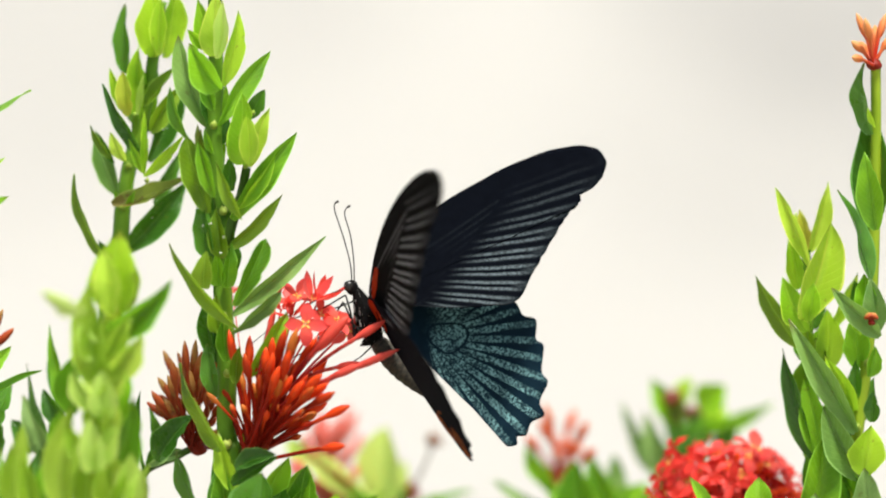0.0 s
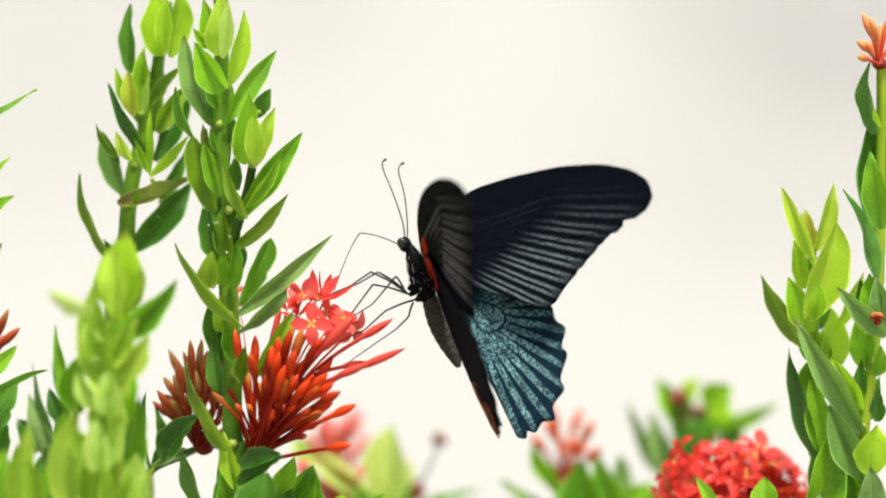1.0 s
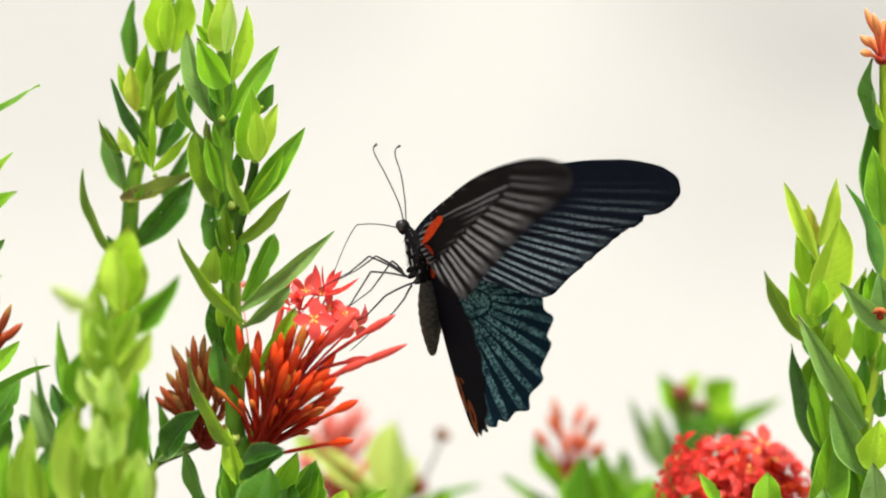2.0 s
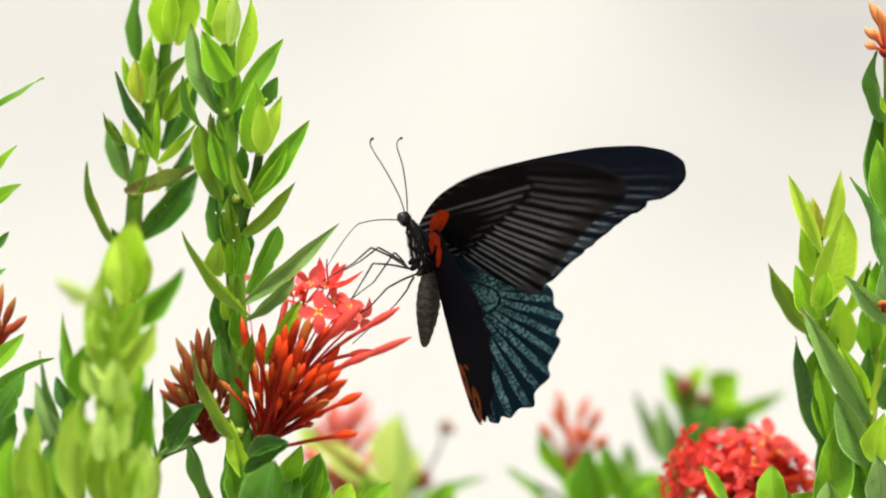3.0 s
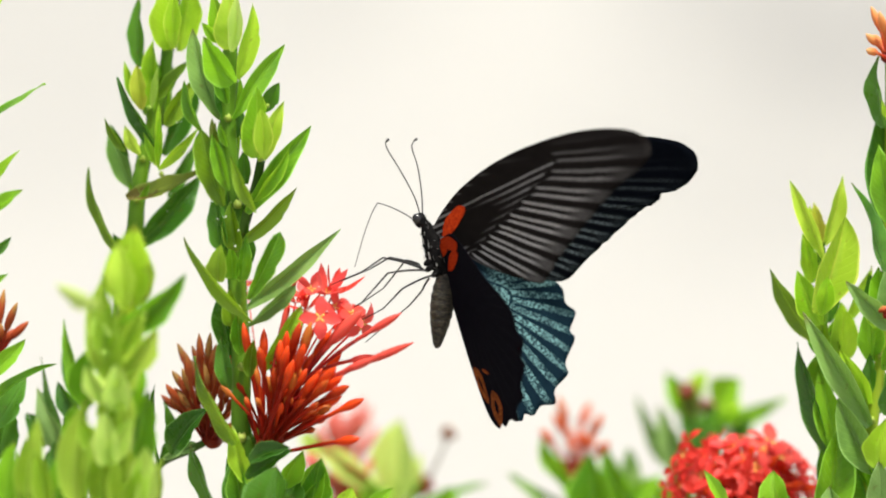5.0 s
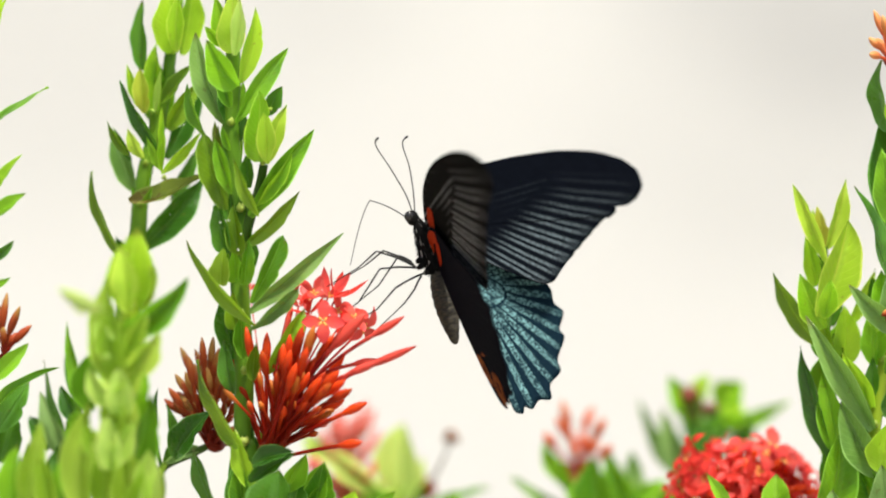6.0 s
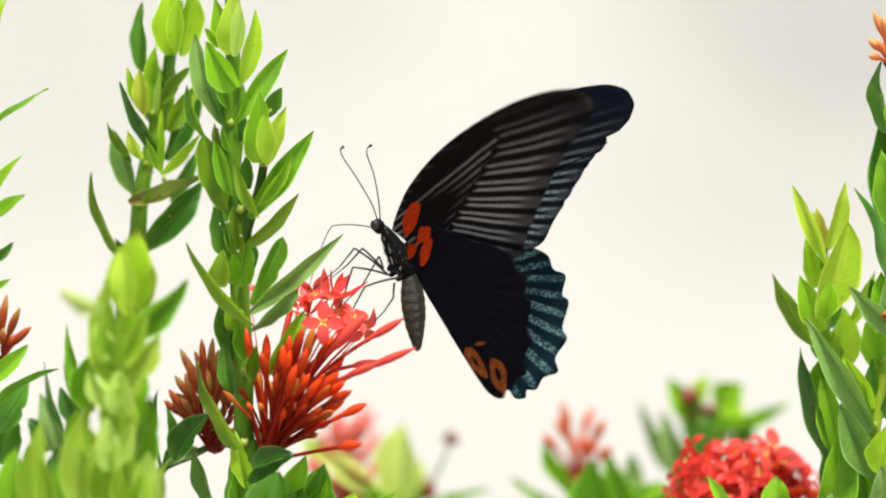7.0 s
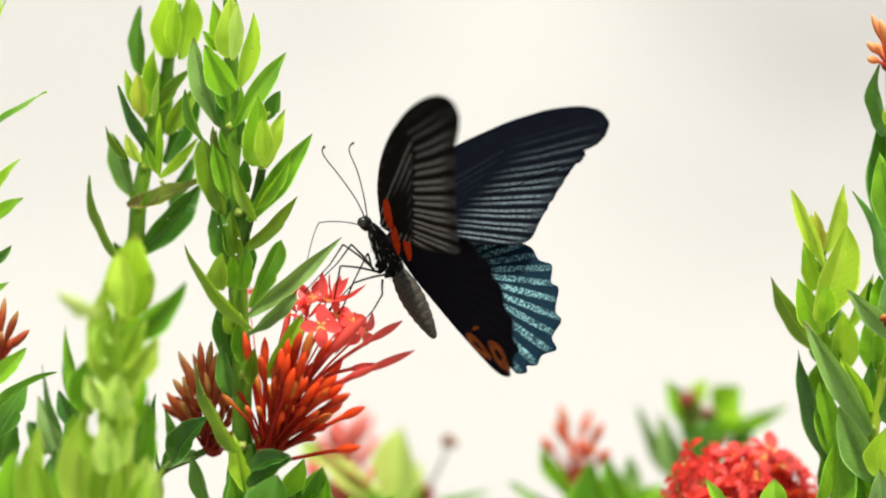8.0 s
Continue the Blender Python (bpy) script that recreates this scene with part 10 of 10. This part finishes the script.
    swing(fore_far_shin, [
        (0.0, -110.4), (0.1, -102.1), (0.2, -99.6), (0.3, -101.5), (0.4, -96.7), (0.5, -86.2), (0.6, -75.9), (0.7, -63.5), (0.8, -58.5), (0.9, -60.8),
        (1.0, -60.4), (1.1, -71.4), (1.2, -77.5), (1.3, -59.5), (1.4, -63.0), (1.5, -70.0), (1.6, -72.8), (1.7, -67.7), (1.8, -65.9), (1.9, -64.8),
        (2.0, -63.4), (2.1, -59.7), (2.2, -61.7), (2.3, -55.9), (2.4, -57.3), (2.5, -53.5), (2.6, -53.1), (2.7, -49.7), (2.8, -48.4), (2.9, -56.5),
        (3.0, -65.7), (3.1, -60.4), (3.2, -59.6), (3.3, -62.8), (3.4, -65.0), (3.5, -70.2), (3.6, -67.5), (3.7, -55.7), (3.8, -56.0), (3.9, -49.4),
        (4.0, -60.9), (4.1, -61.6), (4.2, -50.9), (4.3, -48.2), (4.4, -52.3), (4.5, -40.9), (4.6, -35.3), (4.7, -33.9), (4.8, -36.3), (4.9, -39.7),
        (5.0, -42.6), (5.1, -41.9), (5.2, -49.1), (5.3, -46.0), (5.4, -51.6), (5.5, -51.7), (5.6, -54.6), (5.7, -55.3), (5.8, -57.5), (5.9, -63.4),
        (6.0, -58.5), (6.1, -62.0), (6.2, -73.8), (6.3, -78.1), (6.4, -79.7), (6.5, -82.8), (6.6, -80.5), (6.7, -83.7), (6.8, -88.6), (6.9, -87.0),
        (7.0, -89.1), (7.1, -86.4), (7.2, -90.9), (7.3, -88.9), (7.4, -89.6), (7.5, -94.6), (7.6, -97.9), (7.7, -94.5), (7.8, -96.5), (7.9, -96.2),
        (8.0, -96.9),
    ])
    swing(mid_leg, [
        (0.0, 89.4), (0.1, 84.3), (0.2, 85.9), (0.3, 87.1), (0.4, 79.2), (0.5, 62.6), (0.6, 49.5), (0.7, 40.7), (0.8, 37.2), (0.9, 38.2),
        (1.0, 35.3), (1.1, 42.6), (1.2, 45.2), (1.3, 34.4), (1.4, 35.2), (1.5, 36.3), (1.6, 36.4), (1.7, 31.0), (1.8, 29.1), (1.9, 30.0),
        (2.0, 28.3), (2.1, 24.3), (2.2, 29.1), (2.3, 22.6), (2.4, 23.2), (2.5, 23.9), (2.6, 20.1), (2.7, 19.8), (2.8, 18.5), (2.9, 24.9),
        (3.0, 29.3), (3.1, 26.3), (3.2, 24.5), (3.3, 26.0), (3.4, 28.6), (3.5, 32.1), (3.6, 32.0), (3.7, 23.2), (3.8, 23.2), (3.9, 18.6),
        (4.0, 27.2), (4.1, 28.8), (4.2, 25.6), (4.3, 22.4), (4.4, 23.6), (4.5, 15.2), (4.6, 13.8), (4.7, 14.7), (4.8, 14.2), (4.9, 16.9),
        (5.0, 16.7), (5.1, 13.3), (5.2, 20.6), (5.3, 14.5), (5.4, 16.9), (5.5, 19.1), (5.6, 16.4), (5.7, 17.5), (5.8, 17.6), (5.9, 20.6),
        (6.0, 19.4), (6.1, 19.5), (6.2, 25.3), (6.3, 31.3), (6.4, 33.7), (6.5, 32.6), (6.6, 33.9), (6.7, 41.0), (6.8, 42.7), (6.9, 42.3),
        (7.0, 40.0), (7.1, 39.8), (7.2, 41.0), (7.3, 37.0), (7.4, 37.2), (7.5, 40.5), (7.6, 40.6), (7.7, 37.9), (7.8, 38.1), (7.9, 37.7),
        (8.0, 38.5),
    ])
    swing(mid_shin, [
        (0.0, -123.3), (0.1, -115.8), (0.2, -114.7), (0.3, -116.4), (0.4, -110.2), (0.5, -96.0), (0.6, -82.9), (0.7, -70.2), (0.8, -65.2), (0.9, -67.1),
        (1.0, -65.1), (1.1, -76.3), (1.2, -81.7), (1.3, -64.0), (1.4, -66.6), (1.5, -71.7), (1.6, -73.6), (1.7, -66.9), (1.8, -64.5), (1.9, -64.3),
        (2.0, -62.3), (2.1, -57.1), (2.2, -61.6), (2.3, -53.4), (2.4, -54.6), (2.5, -52.8), (2.6, -49.5), (2.7, -47.2), (2.8, -45.4), (2.9, -55.0),
        (3.0, -63.8), (3.1, -58.4), (3.2, -56.6), (3.3, -59.7), (3.4, -62.9), (3.5, -68.5), (3.6, -66.7), (3.7, -53.3), (3.8, -53.4), (3.9, -46.0),
        (4.0, -59.3), (4.1, -60.9), (4.2, -52.2), (4.3, -48.2), (4.4, -51.6), (4.5, -38.4), (4.6, -34.2), (4.7, -34.3), (4.8, -35.0), (4.9, -39.2),
        (5.0, -40.5), (5.1, -37.2), (5.2, -47.4), (5.3, -40.7), (5.4, -46.1), (5.5, -47.8), (5.6, -47.5), (5.7, -48.8), (5.8, -50.3), (5.9, -56.3),
        (6.0, -52.2), (6.1, -54.5), (6.2, -66.5), (6.3, -71.0), (6.4, -71.4), (6.5, -72.8), (6.6, -71.9), (6.7, -78.4), (6.8, -82.7), (6.9, -81.3),
        (7.0, -81.3), (7.1, -79.2), (7.2, -83.0), (7.3, -79.2), (7.4, -79.6), (7.5, -85.0), (7.6, -87.4), (7.7, -83.2), (7.8, -84.8), (7.9, -84.2),
        (8.0, -85.1),
    ])
    swing(mid_far_leg, [
        (0.0, 140.9), (0.1, 142.7), (0.2, 144.7), (0.3, 144.3), (0.4, 142.7), (0.5, 138.8), (0.6, 117.6), (0.7, 89.7), (0.8, 80.8), (0.9, 83.6),
        (1.0, 77.9), (1.1, 97.9), (1.2, 108.2), (1.3, 75.7), (1.4, 78.6), (1.5, 83.9), (1.6, 85.7), (1.7, 72.4), (1.8, 68.2), (1.9, 69.3),
        (2.0, 65.7), (2.1, 56.9), (2.2, 66.4), (2.3, 52.6), (2.4, 54.1), (2.5, 54.3), (2.6, 47.3), (2.7, 45.9), (2.8, 43.4), (2.9, 56.8),
        (3.0, 68.1), (3.1, 60.6), (3.2, 57.0), (3.3, 60.8), (3.4, 66.4), (3.5, 75.5), (3.6, 73.9), (3.7, 53.5), (3.8, 53.5), (3.9, 43.7),
        (4.0, 62.4), (4.1, 65.6), (4.2, 56.7), (4.3, 50.2), (4.4, 53.4), (4.5, 36.3), (4.6, 33.4), (4.7, 34.9), (4.8, 34.1), (4.9, 39.2),
        (5.0, 39.2), (5.1, 32.9), (5.2, 47.3), (5.3, 35.8), (5.4, 41.2), (5.5, 45.0), (5.6, 40.9), (5.7, 43.2), (5.8, 44.0), (5.9, 51.3),
        (6.0, 47.4), (6.1, 48.7), (6.2, 64.4), (6.3, 76.8), (6.4, 81.3), (6.5, 81.1), (6.6, 82.1), (6.7, 98.5), (6.8, 106.6), (6.9, 104.1),
        (7.0, 100.9), (7.1, 97.9), (7.2, 104.8), (7.3, 94.2), (7.4, 95.0), (7.5, 107.3), (7.6, 111.9), (7.7, 101.1), (7.8, 103.8), (7.9, 102.6),
        (8.0, 105.1),
    ])
    swing(mid_far_shin, [
        (0.0, -150.2), (0.1, -150.2), (0.2, -150.2), (0.3, -150.2), (0.4, -150.2), (0.5, -150.2), (0.6, -133.8), (0.7, -107.8), (0.8, -99.2), (0.9, -102.2),
        (1.0, -97.8), (1.1, -117.3), (1.2, -127.7), (1.3, -95.7), (1.4, -99.4), (1.5, -106.4), (1.6, -109.0), (1.7, -96.7), (1.8, -92.6), (1.9, -92.9),
        (2.0, -89.5), (2.1, -81.1), (2.2, -89.3), (2.3, -76.0), (2.4, -77.7), (2.5, -76.3), (2.6, -70.4), (2.7, -68.0), (2.8, -65.3), (2.9, -79.3),
        (3.0, -91.9), (3.1, -83.8), (3.2, -80.7), (3.3, -85.0), (3.4, -90.3), (3.5, -99.5), (3.6, -97.1), (3.7, -76.3), (3.8, -76.4), (3.9, -66.0),
        (4.0, -85.4), (4.1, -88.2), (4.2, -77.0), (4.3, -70.8), (4.4, -74.9), (4.5, -56.7), (4.6, -52.5), (4.7, -53.4), (4.8, -53.4), (4.9, -58.9),
        (5.0, -59.7), (5.1, -54.2), (5.2, -68.8), (5.3, -58.0), (5.4, -64.7), (5.5, -67.9), (5.6, -65.7), (5.7, -67.8), (5.8, -69.4), (5.9, -77.8),
        (6.0, -72.5), (6.1, -75.1), (6.2, -92.8), (6.3, -102.1), (6.4, -104.2), (6.5, -105.5), (6.6, -105.0), (6.7, -118.6), (6.8, -127.0), (6.9, -124.2),
        (7.0, -123.0), (7.1, -119.2), (7.2, -126.6), (7.3, -117.7), (7.4, -118.6), (7.5, -130.2), (7.6, -135.4), (7.7, -125.4), (7.8, -128.5), (7.9, -127.3),
        (8.0, -129.5),
    ])
    swing(hind_leg, [
        (0.0, 67.4), (0.1, 62.8), (0.2, 64.2), (0.3, 65.4), (0.4, 57.9), (0.5, 41.0), (0.6, 25.5), (0.7, 10.4), (0.8, 1.4), (0.9, 4.3),
        (1.0, 0.0), (1.1, 16.0), (1.2, 20.9), (1.3, -0.1), (1.4, -0.8), (1.5, 6.4), (1.6, 8.0), (1.7, -4.0), (1.8, -4.2), (1.9, -3.5),
        (2.0, -3.8), (2.1, -4.4), (2.2, -2.8), (2.3, -3.9), (2.4, -4.0), (2.5, -2.6), (2.6, -4.0), (2.7, -3.2), (2.8, -3.3), (2.9, -2.9),
        (3.0, -3.6), (3.1, -3.4), (3.2, -3.9), (3.3, -4.2), (3.4, -3.7), (3.5, -3.2), (3.6, -2.9), (3.7, -3.4), (3.8, -3.5), (3.9, -3.6),
        (4.0, -3.1), (4.1, -2.6), (4.2, -1.1), (4.3, -1.7), (4.4, -2.3), (4.5, -2.7), (4.6, -1.9), (4.7, -1.3), (4.8, -2.0), (4.9, -1.8),
        (5.0, -2.6), (5.1, -3.7), (5.2, -2.6), (5.3, -4.2), (5.4, -4.8), (5.5, -4.0), (5.6, -5.9), (5.7, -5.6), (5.8, -6.2), (5.9, -6.6),
        (6.0, -5.7), (6.1, -6.7), (6.2, -7.7), (6.3, -3.1), (6.4, -2.6), (6.5, -1.5), (6.6, -1.8), (6.7, 12.5), (6.8, 16.7), (6.9, 15.5),
        (7.0, 13.5), (7.1, 11.7), (7.2, 15.4), (7.3, 9.3), (7.4, 9.7), (7.5, 16.0), (7.6, 17.5), (7.7, 12.8), (7.8, 13.9), (7.9, 13.3),
        (8.0, 14.5),
    ])
    swing(hind_shin, [
        (0.0, -100.9), (0.1, -93.3), (0.2, -92.9), (0.3, -94.7), (0.4, -86.9), (0.5, -68.2), (0.6, -49.2), (0.7, -26.4), (0.8, -12.6), (0.9, -17.5),
        (1.0, -12.6), (1.1, -37.4), (1.2, -45.9), (1.3, -12.6), (1.4, -12.6), (1.5, -26.2), (1.6, -29.9), (1.7, -12.6), (1.8, -12.6), (1.9, -12.6),
        (2.0, -12.6), (2.1, -12.6), (2.2, -12.6), (2.3, -12.6), (2.4, -12.6), (2.5, -12.6), (2.6, -12.6), (2.7, -12.6), (2.8, -12.6), (2.9, -12.6),
        (3.0, -12.6), (3.1, -12.6), (3.2, -12.6), (3.3, -12.6), (3.4, -12.6), (3.5, -13.2), (3.6, -12.6), (3.7, -12.6), (3.8, -12.6), (3.9, -12.6),
        (4.0, -12.6), (4.1, -12.6), (4.2, -12.6), (4.3, -12.6), (4.4, -12.6), (4.5, -12.6), (4.6, -12.6), (4.7, -12.6), (4.8, -12.6), (4.9, -12.6),
        (5.0, -12.6), (5.1, -12.6), (5.2, -12.6), (5.3, -12.6), (5.4, -12.6), (5.5, -12.6), (5.6, -12.6), (5.7, -12.6), (5.8, -12.6), (5.9, -12.6),
        (6.0, -12.6), (6.1, -12.6), (6.2, -12.6), (6.3, -15.2), (6.4, -12.6), (6.5, -16.5), (6.6, -13.8), (6.7, -32.8), (6.8, -40.5), (6.9, -38.0),
        (7.0, -37.4), (7.1, -33.4), (7.2, -40.3), (7.3, -32.5), (7.4, -33.3), (7.5, -43.1), (7.6, -46.8), (7.7, -39.7), (7.8, -42.2), (7.9, -41.2),
        (8.0, -42.7),
    ])
    swing(hind_far_leg, [
        (0.0, -167.9), (0.1, -164.7), (0.2, -162.6), (0.3, -163.3), (0.4, -163.6), (0.5, -124.3), (0.6, -93.1), (0.7, -67.8), (0.8, -56.4), (0.9, -60.5),
        (1.0, -52.7), (1.1, -77.6), (1.2, -87.2), (1.3, -48.9), (1.4, -54.3), (1.5, -63.2), (1.6, -66.1), (1.7, -42.7), (1.8, -41.6), (1.9, -40.8),
        (2.0, -41.0), (2.1, -41.4), (2.2, -39.9), (2.3, -40.7), (2.4, -40.8), (2.5, -39.3), (2.6, -40.6), (2.7, -39.6), (2.8, -39.6), (2.9, -39.6),
        (3.0, -40.9), (3.1, -40.3), (3.2, -40.8), (3.3, -41.3), (3.4, -40.9), (3.5, -44.4), (3.6, -40.4), (3.7, -40.1), (3.8, -40.2), (3.9, -39.9),
        (4.0, -40.1), (4.1, -39.7), (4.2, -37.6), (4.3, -38.1), (4.4, -38.8), (4.5, -38.7), (4.6, -37.7), (4.7, -37.1), (4.8, -37.9), (4.9, -37.8),
        (5.0, -38.6), (5.1, -39.7), (5.2, -39.0), (5.3, -40.4), (5.4, -41.2), (5.5, -40.4), (5.6, -42.4), (5.7, -42.2), (5.8, -42.9), (5.9, -43.7),
        (6.0, -42.5), (6.1, -43.6), (6.2, -45.4), (6.3, -42.4), (6.4, -40.0), (6.5, -41.5), (6.6, -40.0), (6.7, -56.0), (6.8, -65.6), (6.9, -62.3),
        (7.0, -58.6), (7.1, -53.5), (7.2, -62.5), (7.3, -46.0), (7.4, -47.0), (7.5, -64.5), (7.6, -69.0), (7.7, -56.0), (7.8, -59.4), (7.9, -57.3),
        (8.0, -60.1),
    ])
    swing(hind_far_shin, [
        (0.0, 151.2), (0.1, 151.2), (0.2, 151.2), (0.3, 151.2), (0.4, 151.2), (0.5, 114.6), (0.6, 81.7), (0.7, 54.6), (0.8, 41.7), (0.9, 46.0),
        (1.0, 35.6), (1.1, 63.3), (1.2, 72.6), (1.3, 31.1), (1.4, 36.4), (1.5, 44.4), (1.6, 46.6), (1.7, 18.7), (1.8, 17.3), (1.9, 17.3),
        (2.0, 17.3), (2.1, 17.3), (2.2, 17.3), (2.3, 17.3), (2.4, 17.3), (2.5, 17.3), (2.6, 17.3), (2.7, 17.3), (2.8, 17.3), (2.9, 17.3),
        (3.0, 17.3), (3.1, 17.3), (3.2, 17.3), (3.3, 17.3), (3.4, 17.3), (3.5, 21.0), (3.6, 17.3), (3.7, 17.3), (3.8, 17.3), (3.9, 17.3),
        (4.0, 17.3), (4.1, 17.3), (4.2, 17.3), (4.3, 17.3), (4.4, 17.3), (4.5, 17.3), (4.6, 17.3), (4.7, 17.3), (4.8, 17.3), (4.9, 17.3),
        (5.0, 17.3), (5.1, 17.3), (5.2, 17.3), (5.3, 17.3), (5.4, 17.3), (5.5, 17.3), (5.6, 17.3), (5.7, 17.3), (5.8, 17.3), (5.9, 17.3),
        (6.0, 17.3), (6.1, 17.3), (6.2, 17.3), (6.3, 17.3), (6.4, 17.3), (6.5, 17.3), (6.6, 17.3), (6.7, 38.2), (6.8, 48.1), (6.9, 44.9),
        (7.0, 38.7), (7.1, 33.9), (7.2, 43.1), (7.3, 22.8), (7.4, 23.9), (7.5, 43.8), (7.6, 47.7), (7.7, 33.0), (7.8, 36.2), (7.9, 33.8),
        (8.0, 37.2),
    ])


motions()
